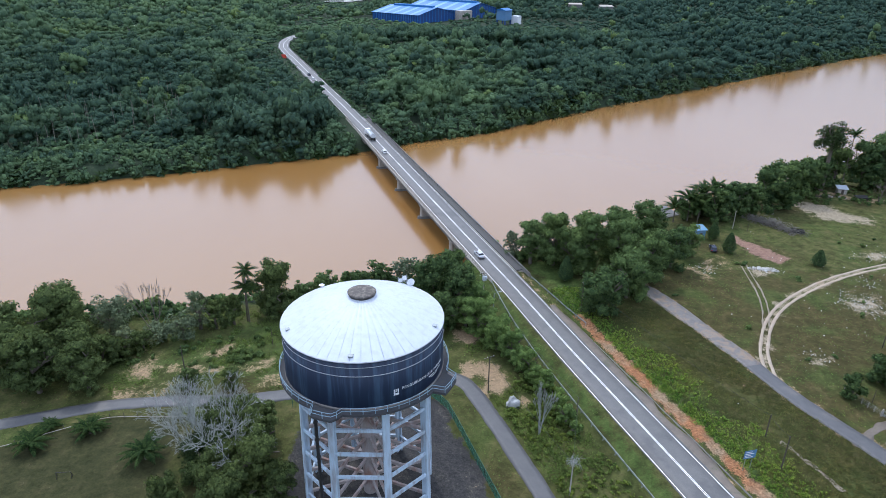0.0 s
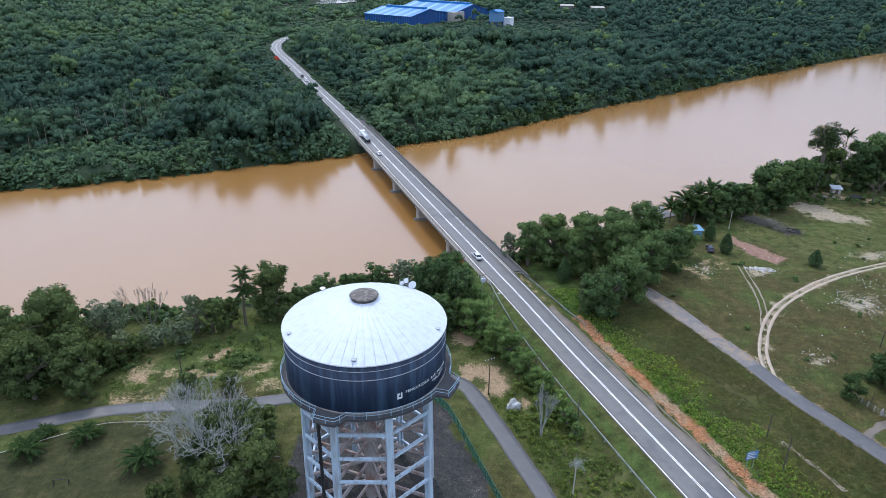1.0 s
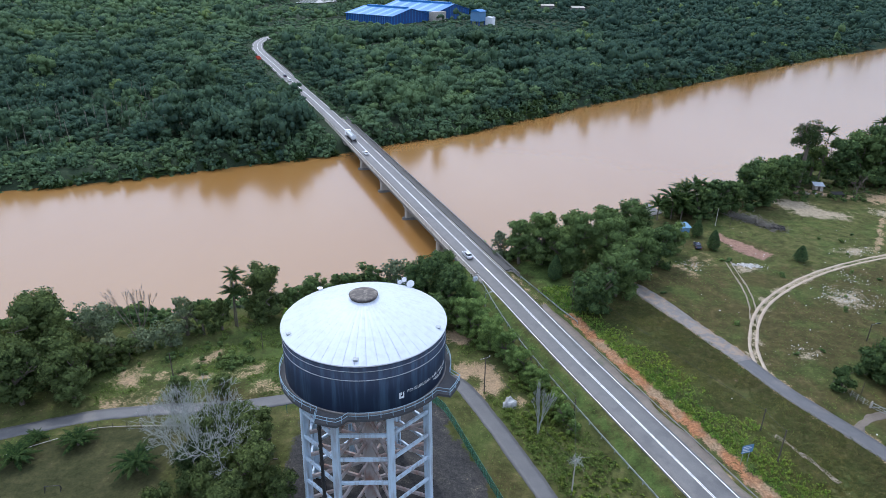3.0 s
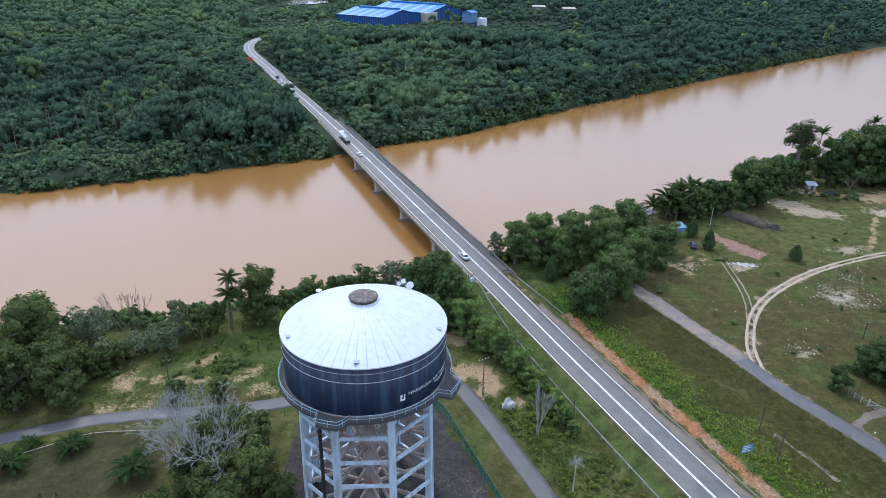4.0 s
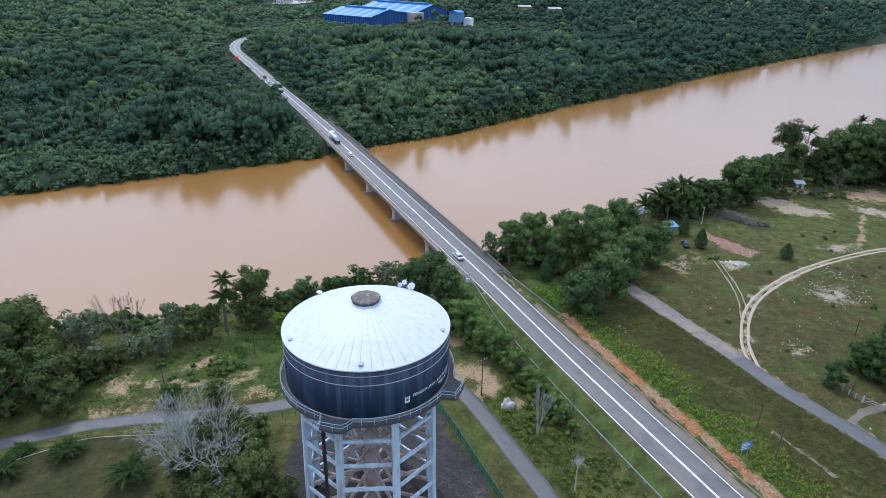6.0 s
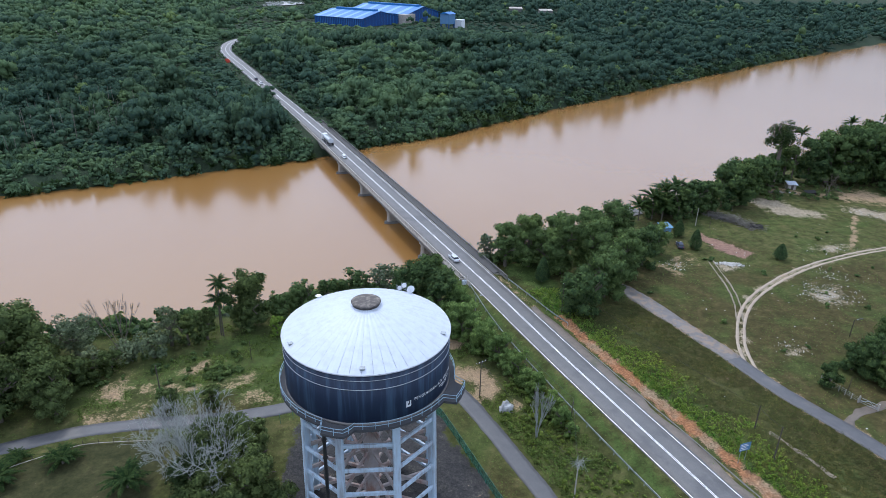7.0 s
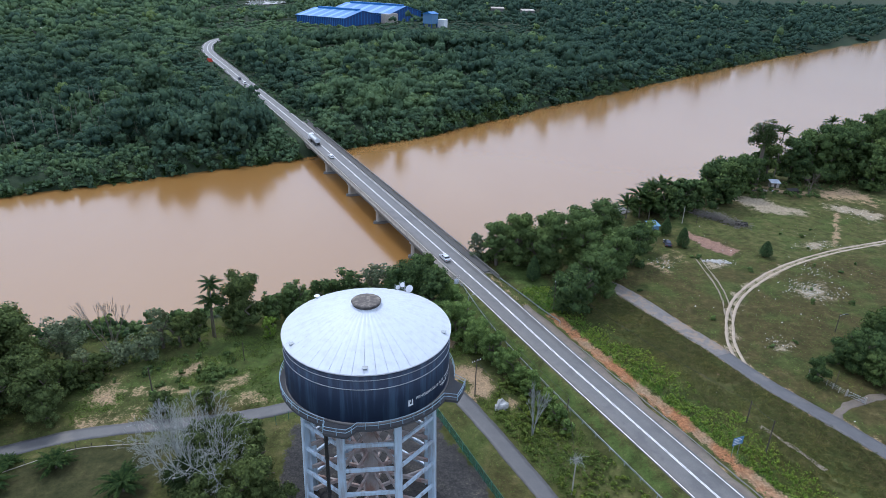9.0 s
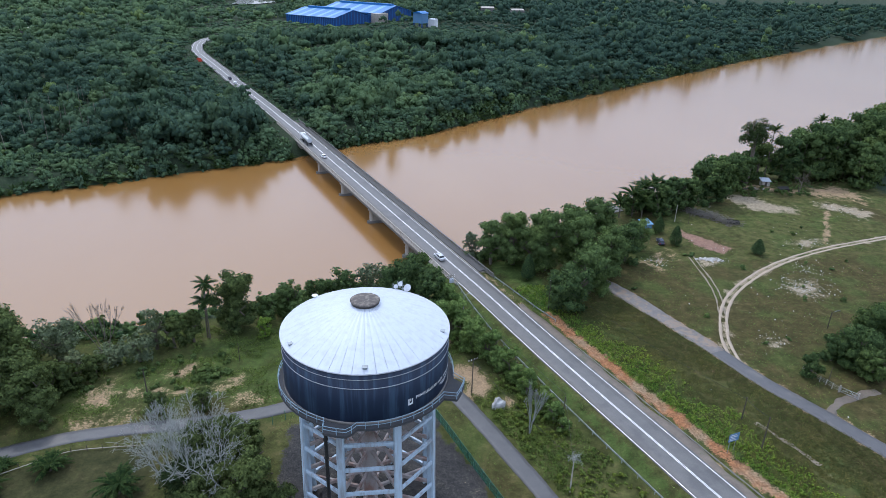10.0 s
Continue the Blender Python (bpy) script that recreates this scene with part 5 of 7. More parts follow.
LOW_TREES = [(-30.2, 77.2, 14.0, 4.6), (-26.4, 74.6, 10.0, 3.2), (-53.0, 104.8, 5.0, 2.5), (-44.6, 105.0, 5.4, 2.3), (-73.5, 103.5, 8.5, 4.0), (-36.2, 87.6, 10.5, 3.6), (-32.6, 85.4, 10.5, 3.4), (-40.6, 87.0, 10.8, 3.4), (-38.4, 79.6, 9.0, 4.0), (-34.6, 81.0, 10.0, 3.6), (-36.7, 74.3, 9.0, 4.2), (-32.8, 71.2, 10.0, 4.6), (-41.5, 79.0, 6.0, 3.4), (-41.8, 90.4, 9.6, 3.3), (-37.4, 91.0, 10.4, 3.5), (-33.4, 89.6, 9.6, 3.2), (-44.5, 73.5, 7.0, 3.4)]
for q, (rows, kind_, leaf_) in enumerate(((WEST_TREES, "dark", 0.27), (BANK_TREES, "dark", 0.28), (STRIP_TREES, "strip", 0.18), (EAST_TREES, "grove", 0.31), (FAR_EAST_TREES, "dark", 0.50), (FIELD_TREES, "field", 0.21), (LOW_TREES, "thicket", 0.18))):
    for k, (x, y, h, r) in enumerate(rows):
        pale = (q, k) in ((0, 3), (0, 4), (0, 6), (0, 7), (0, 8), (1, 4), (3, 0))
        tree(x, y, h, r, 500 + q * 40 + k, "light" if pale else kind_, leaf_, M_LEAF_LIGHT if pale else M_LEAF_FRESH if kind_ == "strip" else M_LEAF_OLIVE if kind_ == "thicket" or q == 0 else None, 0.6 if pale else 1.0)
for x, y, h, r in ((-88, 344, 14, 7.5), (-98, 352, 13, 7.5), (-80, 326, 11, 6.0), (-99, 338, 13, 7.5)):
    tree(x, y, h, r, int(900 - x), "dark", 0.5)
# the tall open-crowned tree standing over the bank
tree(133.2, 234.6, 26.4, 7.2, 777, "dark", 0.30, M_LEAF_DEEP, 0.7, stem=0.58)
tree(-37.2, 130.6, 6.0, 2.0, 779, "light", 0.2, M_WEED, 0.8)
tree(10.5, 180.4, 8.6, 2.0, 778, "light", 0.28, M_WEED, 0.7)


def conifer(x, y, h, r, seed):
    rng = np.random.RandomState(seed)
    ob = thing("conifer", x, y, land(x, y), "small dark cone-shaped evergreen on the grass", "tree", "evergreens on the field")
    bm = bmesh.new()
    tube(bm, (0, 0, -0.3), (0, 0, h * 0.9), 0.16, 0.03, 7)
    part("trunk", bm, M_BARK, ob)
    n = int(1500 * h * r / 8)
    t = rng.uniform(0, 1, n) ** 0.8
    a = rng.uniform(0, 6.283, n)
    rad = 1.15 * r * (1.02 - t) ** 0.62 * (0.55 + 0.45 * np.clip(t / 0.22, 0, 1)) * rng.uniform(0.55, 1.08, n)
    p = np.c_[rad * np.cos(a), rad * np.sin(a), h * (0.08 + 0.9 * t)]
    d = np.c_[np.cos(a), np.sin(a), np.full(n, 0.6)]
    v = leaf_quads(p, d, 0.2, rng)
    c = big_mesh("crown", v[:, :3], np.arange(len(v)).reshape(-1, 4), M_LEAF, normals=v[:, 3:], tint=np.full(len(v), 0.1))
    c.parent = ob


conifer(78.5, 175.6, 6.4, 2.0, 1)
conifer(77.3, 185.6, 5.6, 1.9, 2)
conifer(100.4, 167.5, 5.0, 2.0, 3)
conifer(28.2, 154.0, 7.5, 2.0, 4)


def palm(x, y, trunk_h, length, fronds, seed, label, rise=0.9, lean=0.0, low=0.15, girth=0.24, width=0.13):
    rng = np.random.RandomState(seed)
    ob = thing("palm", x, y, land(x, y), label, "palm tree")
    top = Vector((lean, lean * 0.4, trunk_h))
    bm = bmesh.new()
    prev = Vector((0, 0, -0.3))
    for k in range(1, 7):
        q = Vector((lean * (k / 6) ** 2, lean * 0.4 * (k / 6) ** 2, trunk_h * k / 6))
        tube(bm, prev, q, girth - 0.015 * k, girth - 0.01 - 0.015 * k, 8, False)
        prev = q
    part("trunk", bm, M_BARK, ob)
    tpl = frond_template(seed, fronds, length, 9, rise, low, width)
    c = big_mesh("crown", tpl[:, :3] + np.array(top), np.arange(len(tpl)).reshape(-1, 4), M_PALM, normals=tpl[:, 3:], tint=np.repeat(rng.uniform(0, 1, len(tpl) // 4), 4))
    c.parent = ob
    return ob


palm(-50.0, 131.3, 13.6, 3.0, 22, 11, "tall slender coconut palm on the river bank", 1.3, 0.8, -0.6, 0.2, 0.2)
palm(-49.4, 130.9, 9.5, 3.4, 24, 12, "shorter coconut palm below the tall one", 1.3, 0.0, -0.6, 0.2, 0.2)
for k, (x, y, h, ln) in enumerate(((-66.2, 90.6, 1.1, 3.6), (-74.6, 86.5, 1.2, 3.8), (-52.8, 84.2, 1.8, 4.2), (-74.5, 92.0, 0.5, 2.4))):
    palm(x, y, h, ln, 38, 20 + k, "squat oil palm with arching fronds on the lawn", 1.0)
for k, (x, y, h, ln) in enumerate(((73.8, 200.0, 7.5, 6.0), (79.0, 204.1, 8.5, 6.0), (84, 208, 7.5, 6.0), (69, 199, 5.0, 5.4), (76.4, 198.0, 5.5, 5.6), (88, 207.5, 8.0, 5.4), (141.0, 236.0, 20.5, 4.0), (168, 248, 22, 3.6), (60, 188, 5, 4.6), (50, 184, 4.5, 4.4))):
    palm(x, y, h, ln * 1.1, 26, 30 + k, "dark feathery palm among the bank trees", 1.5)


def dead_tree(x, y, h, seed, depth, spread, label, radius=0.2, stems=1, out=0.25, wood=None):
    rng = np.random.RandomState(seed)
    ob = thing("dead_tree", x, y, land(x, y), label, "dead tree")
    st = Sticks()
    for k in range(stems):
        a = 6.283 * k / stems + rng.uniform(0, 0.7)
        d = Vector((math.cos(a) * out, math.sin(a) * out, 1)).normalized()
        st.fork(rng, Vector((0, 0, -0.3)), d, h * 0.30, radius, depth, spread, 0.76, 0.18, 6)
    st.done("bare_crown", wood or M_DEAD, ob)
    return ob


old = dead_tree(-40.2, 83.6, 14.8, 5, 7, 0.46, "large bleached leafless tree with a spreading tangle of twigs", 0.22, 6, 0.60)
crown_part(old, np.random.RandomState(91), 7.6, 7.6, 0.0, 0.19, M_LEAF_DEEP, 34, 0.75, "vines", tone=(0.1, 0.3))
dead_tree(-46.0, 86.5, 8.0, 15, 6, 0.45, "bleached leafless tree with fine grey twigs", 0.17, 4, 0.6)
dead_tree(-42.6, 91.5, 9.5, 17, 6, 0.34, "small bleached leafless tree behind the larger one", 0.12, 3, 0.4)
dead_tree(-70.0, 125.4, 15.5, 6, 4, 0.16, "slim bare dark tree standing above bank shrubs", 0.10, 5, 0.36, M_BARK)
dead_tree(16.0, 93.9, 10.0, 7, 5, 0.16, "bare dead grey tree beside the lane", 0.12, 4, 0.10)
dead_tree(147.0, 221.6, 9.0, 8, 5, 0.4, "leafless grey tree beside the yard", 0.16, 2, 0.4, M_BARK)


def shrubs():
    """Undergrowth, weeds and grass on the near side, too many to count."""
    rng = np.random.RandomState(21)
    x = rng.uniform(-115, 240, 1500)
    y = poly_y(NEAR_BANK, x) - rng.uniform(-3.0, 12.0, 1500)
    s = road_offset(x, y)
    clear = ((s < -6.5) | (s > 8.5)) & ~((x > 105) & (x < 160) & (y < 226) & (y > 195))
    clear &= lump(x, y, 15) > 0.34
    x, y = x[clear], y[clear]
    tpl = [tree_template(80 + k, 34, 1.9, 1.9, 5, 0.32, -0.5) for k in range(6)]
    rows = np.c_[x, y, np.maximum(land_z(x, y), WATER_Z), rng.uniform(0.6, 1.35, len(x)), rng.uniform(0.6, 1.7, len(x)), rng.randint(0, 6, len(x)), np.clip(rng.normal(0.5, 0.3, len(x)), 0, 1)]
    scatter("bank_undergrowth", tpl, rows, M_LEAF, "tangled green undergrowth along the near bank", "undergrowth", 1)
    # tall weeds in the strip between road and side road, and on the embankment foot
    x = rng.uniform(5, 75, 45000)
    y = rng.uniform(58, 150, 45000)
    s = road_offset(x, y)
    east = (s > 8.6) & (s < 25) & (lump(x, y, 5) + rng.normal(0, 0.10, len(x)) > 0.25 + 0.055 * np.maximum(0, s - 13.0)) & (near_line(x, y, ORANGE) > 1.2) & (near_line(x, y, SERVICE) > 2.6)
    ok = east
    x, y, s = x[ok], y[ok], s[ok]
    tpl = [tuft_template(90 + k, 14, 0.6, 0.36, 0.045) for k in range(6)]
    rows = np.c_[x, y, land_z(x, y), rng.uniform(0.6, 1.4, len(x)), rng.uniform(0.5, 1.5, len(x)), rng.randint(0, 6, len(x)), np.clip(lump(x, y, 4) * 1.3 - 0.3 + rng.normal(0, 0.2, len(x)) + 0.03 * (s - 9), 0, 1)]
    rows = rows[rng.rand(len(x)) < 0.50]
    k = rng.rand(len(x)) < 0.30
    x, y, s = x[k], y[k], s[k]
    low = 1.15 - 0.55 * smooth_step(12, 20, s)
    bush = np.c_[x, y, land_z(x, y), rng.uniform(0.4, 1.0, len(x)), rng.uniform(0.4, 1.2, len(x)) * low, rng.randint(6, 10, len(x)), np.clip(lump(x, y, 4) * 1.1 - 0.25 + rng.normal(0, 0.2, len(x)) + 0.05 * (s - 10), 0, 1)]
    tpl += [tree_template(96 + q, 26, 0.75, 0.75, 3, 0.075, -0.1, 4) for q in range(4)]
    rows = np.concatenate([rows, bush])
    scatter("roadside_weeds", tpl, rows, M_WEED, "bright green weeds along the road embankment", "weeds", 2)
    # dark rough grass between the weeds and the side road
    x, y = rng.uniform(24, 84, 26000), rng.uniform(58, 142, 26000)
    s = road_offset(x, y)
    side = np.interp(y, [p[1] for p in SERVICE[::-1]], [p[0] for p in SERVICE[::-1]])
    ok = (s > 12) & (x < side - 2.4) & (lump(x, y, 7) > 0.26)
    x, y, s = x[ok], y[ok], s[ok]
    rows = np.c_[x, y, land_z(x, y), rng.uniform(0.7, 1.5, len(x)), rng.uniform(0.5, 1.3, len(x)), rng.randint(0, 5, len(x)), np.clip(lump(x, y, 10) * 1.2 - 0.45 + rng.normal(0, 0.2, len(x)) - 0.02 * (s - 12), 0, 1)]
    scatter("rough_grass", [tuft_template(340 + k, 6, 0.6, 0.42, 0.07) for k in range(5)], rows, M_ROUGH, "dark rough grass between the road and side road", "grass", 12)
    # rough growth between the lane and the guard rail
    x, y = rng.uniform(2, 60, 16000), rng.uniform(58, 125, 16000)
    s = road_offset(x, y)
    ok = (s < -9) & (s > -24) & (lump(x, y, 6) > 0.40) & (near_line(x, y, LANE) > 2.4)
    for p in SOIL_PATCHES[:2] + LANE_SOIL + [YARD]:
        ok &= inside(x, y, p) < -0.5
    x, y = x[ok], y[ok]
    tpl = [tuft_template(95 + k, 13, 0.6, 0.45, 0.05) if k < 4 else tree_template(95 + k, 12, 0.55, 0.6, 4, 0.11, -0.1, 0) for k in range(6)]
    rows = np.c_[x, y, land_z(x, y), rng.uniform(0.5, 1.5, len(x)), rng.uniform(0.4, 1.9, len(x)) * (0.5 + lump(x, y, 9)), rng.randint(0, 6, len(x)), np.clip(lump(x, y, 8) * 1.3 + 0.15 + rng.normal(0, 0.25, len(x)), 0, 1)]
    x, y = rng.uniform(2, 52, 3000), rng.uniform(58, 112, 3000)
    s = road_offset(x, y)
    ok = (s < -9.2) & (s > -26) & (lump(x, y, 7) > 0.44 - 0.12 * smooth_step(95, 80, y)) & (near_line(x, y, LANE) > 2.8)
    for p in SOIL_PATCHES[:2] + LANE_SOIL + [YARD]:
        ok &= inside(x, y, p) < -0.8
    x, y = x[ok], y[ok]
    big = rng.uniform(0.5, 1.25, len(x)) * (0.55 + 0.9 * lump(x, y, 9))
    bush = np.c_[x, y, land_z(x, y), big, big * rng.uniform(0.6, 1.4, len(x)), rng.randint(6, 10, len(x)), np.clip(lump(x, y, 5) * 1.1 + 0.50 + rng.normal(0, 0.25, len(x)), 0, 1.3)]
    tpl += [tree_template(196 + q, 24, 0.85, 0.95, 3, 0.14, -0.1, 4) for q in range(4)]
    rows = np.concatenate([rows, bush])
    scatter("rough_weeds", tpl, rows, M_GRASS, "rough olive-green weeds between the lane and guard rail", "weeds", 6)
    # coarse grass on the slope behind the lane
    x, y = rng.uniform(-72, -10, 9000), rng.uniform(102, 136, 9000)
    ok = (lump(x, y, 5) > 0.46) & (near_line(x, y, LANE) > 2.4) & (y < poly_y(NEAR_BANK, x) - 5)
    for p in SOIL_PATCHES[2:8] + [YARD]:
        ok &= inside(x, y, p) < -0.7
    x, y = x[ok], y[ok]
    rows = np.c_[x, y, land_z(x, y), rng.uniform(0.4, 1.2, len(x)), rng.uniform(0.4, 1.2, len(x)), rng.randint(0, 6, len(x)), np.clip(lump(x, y, 9) * 1.0 + 0.25 + rng.normal(0, 0.2, len(x)), 0, 1)]
    scatter("slope_grass", tpl, rows, M_GRASS, "coarse tussocky grass on the river slope", "grass", 7)
    # scattered small bushes
    x = np.r_[rng.uniform(-45, -15, 60), rng.uniform(55, 140, 45), rng.uniform(-70, -50, 25), rng.normal(-46.5, 1.8, 40), rng.uniform(100, 190, 120), rng.uniform(112, 150, 60)]
    y = np.r_[rng.uniform(106, 134, 60), rng.uniform(118, 190, 45), rng.uniform(110, 124, 25), rng.normal(116.2, 1.4, 40), rng.uniform(228, 246, 120), rng.uniform(219, 228, 60)]
    ok = (near_line(x, y, LANE) > 3.5) & (near_line(x, y, TRACK) > 3) & (near_line(x, y, SERVICE) > 3.5) & ((lump(x, y, 12) > 0.42) | (y > 218))
    x, y = x[ok], y[ok]
    rows = np.c_[x, y, land_z(x, y), rng.uniform(0.5, 1.3, len(x)), rng.uniform(0.5, 1.3, len(x)), rng.randint(0, 6, len(x)), rng.uniform(0.35, 1.0, len(x))]
    scatter("low_bushes", [tree_template(110 + k, 110, 1.3, 1.2, 5, 0.22, -0.3) for k in range(6)], rows, M_LEAF, "low green bushes scattered in rough grass", "bushes", 3)
    # grass tufts
    n = 42000
    x, y = rng.uniform(-110, 150, n), rng.uniform(62, 205, n)
    s = road_offset(x, y)
    bare = np.zeros(n, bool)
    for p in SOIL_PATCHES + SAND_PATCHES + [YARD, WEST_LAWN]:
        bare |= inside(x, y, p) > -0.5
    ok = ~bare & (np.abs(s) > 5.0) & (near_line(x, y, LANE) > 2.2) & (near_line(x, y, SERVICE) > 2.5) & (near_line(x, y, TRACK) > 1.7) & (near_line(x, y, ORANGE) > 1.4) & (y < poly_y(NEAR_BANK, x) - 6) & (lump(x, y, 9) > 0.36)
    x, y = x[ok], y[ok]
    tpl = []
    for k in range(5):
        tpl.append(tuft_template(300 + k, 3, 0.5, 0.30, 0.07))
    rows = np.c_[x, y, land_z(x, y), rng.uniform(0.7, 1.5, len(x)), rng.uniform(0.7, 1.6, len(x)), rng.randint(0, 5, len(x)), np.clip(lump(x, y, 20) * 0.6 + 0.3 + rng.normal(0, 0.2, len(x)), 0, 1)]
    scatter("grass", tpl, rows, M_GRASS, "rough tufted grass on the near bank", "grass", 4)


shrubs()


# ---- roadside furniture ----
def guard_rail(name, pts, label, metal, height=0.75):
    rail = thing(name, 0, 0, 0, label, "guard rail")
    p = even(pts, 2.0)
    z = land_z(p[:, 0], p[:, 1])
    line = [Vector((x, y, zz + height)) for (x, y), zz in zip(p, z)]
    bm = bmesh.new()
    for a, b in zip(line, line[1:]):
        beam(bm, a + Vector((0, 0, 0.09)), b + Vector((0, 0, 0.09)), 0.09, 0.13)
        beam(bm, a - Vector((0, 0, 0.09)), b - Vector((0, 0, 0.09)), 0.09, 0.13)
    part("rail", bm, metal, rail, "double-ridged rail")
    bm = bmesh.new()
    box(bm, -0.07, -0.07, -0.9, 0.07, 0.07, 0.18, 0.01)
    me = None
    for q in line[::2]:
        if me is None:
            ob = part("post", bm, metal, rail)
            me = ob.data
        else:
            ob = new("post", me)
            ob.parent = rail
        ob.location = q


def road_line(rows):
    return [tuple(along(y, s, 0).xy) for y, s in rows]


guard_rail("guard_rail", road_line(((151, -4.9), (146, -5.6), (138, -6.6), (128, -7.4), (112, -7.8), (95, -8.0), (75, -8.0), (55, -8.0), (30, -8.0))), "dull weathered steel guard rail along the grass verge", M_OLD_RAIL)
guard_rail("guard_rail", road_line(((151, 6.6), (146, 7.2), (140, 8.0), (132, 8.9), (127, 9.6))), "pale steel guard rail running off the bridge end", M_STEEL)


def drain_edge():
    ob = ribbon("kerb", np.array(road_line([(y, 6.9) for y in np.arange(30, 127, 2.0)])), 0.10, M_CONC_DARK, 0.14, 0.3, across=1)
    tagged(ob, "low mossy concrete drain edge beside the road", "kerb", kind="structure")
    ob = ribbon("path", even([(58.5, 92.8), (59.5, 91.2), (61.6, 87.0), (63.1, 82.6), (63.9, 80.8)], 1.0), 0.30, M_RUT_FAINT, 0.04, 0.2, wobble=1.6, across=2)
    tagged(ob, "narrow worn soil path through rough grass", "path", kind="structure")
    ob = ribbon("drive", even([(71.5, 92.0), (74.5, 94.5), (78.2, 97.5), (83.5, 99.6), (90, 101)], 1.0), 0.95, M_SHOULDER, 0.04, 0.2, wobble=1.8, across=4)
    tagged(ob, "short gravel drive to a gate", "path", kind="structure")


drain_edge()


def pole(x, y, h, seed=0, arms=0, lamp=False, turn=0.0, material=None, label="dark timber utility pole in the grass", r=0.13, name="utility_pole"):
    ob = thing(name, x, y, land(x, y), label, "pole", turn=turn)
    bm = bmesh.new()
    tube(bm, (0, 0, -0.5), (0, 0, h), r, r * 0.7, 10)
    part("shaft", bm, material or M_WOOD, ob)
    for k in range(arms):
        bm = bmesh.new()
        beam(bm, (-1.1, 0.1, h - 0.3 - 0.6 * k), (1.1, 0.1, h - 0.3 - 0.6 * k), 0.1, 0.12, 0.01)
        arm = part("crossarm", bm, M_WOOD, ob)
        for x2 in (-1.0, -0.4, 0.4, 1.0):
            bm = bmesh.new()
            tube(bm, (x2, 0.1, h - 0.24 - 0.6 * k), (x2, 0.1, h - 0.02 - 0.6 * k), 0.06, 0.04, 8)
            part("insulator", bm, M_WHITE, arm)
    if lamp:
        bm = bmesh.new()
        tube(bm, (0, 0, h - 0.1), (1.3, 0, h + 0.25), 0.04, 0.04, 6)
        arm = part("lamp_arm", bm, M_STEEL, ob)
        bm = bmesh.new()
        box(bm, 1.1, -0.16, h + 0.18, 1.95, 0.16, h + 0.36, 0.05)
        part("lamp_head", bm, material or M_BLACK, arm, "lamp housing")
    return ob


pole(6.9, 106.3, 8.6, arms=1, turn=30, label="dark utility pole beside the lane")
nest = pole(19.6, 79.5, 7.2, material=M_CONC, label="grey concrete utility pole topped by dead creeper")
creeper, rng_ = Sticks(), np.random.RandomState(71)
for _ in range(90):
    q = Vector((*rng_.normal(0, 0.45, 2), 7.1 + rng_.normal(0, 0.3)))
    creeper.add(q, q + Vector(rng_.normal(0, 0.55, 3)), 0.03, 0.015, 3)
creeper.done("dead_creeper", M_DEAD, nest)
pole(23.1, 97.4, 5.6, label="dark timber pole behind the guard rail")
pole(-56.6, 110.2, 6.4, label="dark leaning pole with a white tip on bare soil", arms=0)
pole(55.8, 85.8, 7.0, label="dark timber pole in roadside weeds")
pole(56.5, 94.0, 5.0, label="short dark timber pole in the grass")
pole(30.0, 137.8, 8.5, arms=1, turn=70, label="dark utility pole beside the bank trees")
pole(94.7, 125.5, 4.4, lamp=True, turn=0, label="dark post with a lamp above the field hedge", name="lamp_post")
pole(86.4, 194.1, 6.0, material=M_CONC, label="pale concrete post at the field edge")
pole(90.2, 192.0, 3.6, label="thin dark post at the field edge", r=0.07)
pole(81.3, 105.0, 3.2, label="thin post by the hedge", r=0.07)
trafo = pole(6.4, 144.5, 6.9, arms=2, turn=20, material=M_CONC, label="concrete utility pole with crossarms and a grey transformer")
bm = bmesh.new()
box(bm, -0.55, -0.75, 4.9, 0.55, -0.15, 6.0, 0.06)
for dx in (-0.35, 0.0, 0.35):
    tube(bm, (dx, -0.45, 6.0), (dx, -0.45, 6.3), 0.07, 0.05, 8)
part("transformer", bm, M_TIN, trafo, "pale grey transformer tank")
pole(8.7, 136.0, 6.2, lamp=True, turn=20, material=M_STEEL, label="steel street lamp behind the guard rail", name="street_lamp")
pole(-41.0, 121.0, 4.6, label="thin dark post in the grass", r=0.08)


def wire(a, b, sag, name="overhead_wire"):
    a, b = Vector(a), Vector(b)
    d = (b - a).normalized()
    x = d.orthogonal().normalized()
    y = d.cross(x)
    v, f = [], []
    for k in range(13):
        t = k / 12
        q = a.lerp(b, t) - Vector((0, 0, sag * 4 * t * (1 - t)))
        v += [q + x * 0.022, q + y * 0.022, q - x * 0.022, q - y * 0.022]
        if k:
            f += [(4 * k - 4 + i, 4 * k - 4 + (i + 1) % 4, 4 * k + (i + 1) % 4, 4 * k + i) for i in range(4)]
    tagged(mesh_object(name, v, f, M_BLACK), "thin black overhead wire between two poles", "wire", "overhead wires")


wire((30.0, 137.8, 8.6), (56.5, 94.0, 5.0), 1.2)
wire((56.5, 94.0, 5.0), (55.8, 85.8, 7.2), 0.3)
wire((6.9, 106.3, 7.2), (19.6, 79.5, 5.7), 0.8)
wire((8.7, 136.0, 5.6), (23.1, 97.4, 5.0), 0.9)
wire((23.1, 97.4, 5.0), (19.6, 79.5, 5.4), 0.4)
wire((6.4, 144.5, 6.3), (8.7, 136.0, 5.6), 0.3)


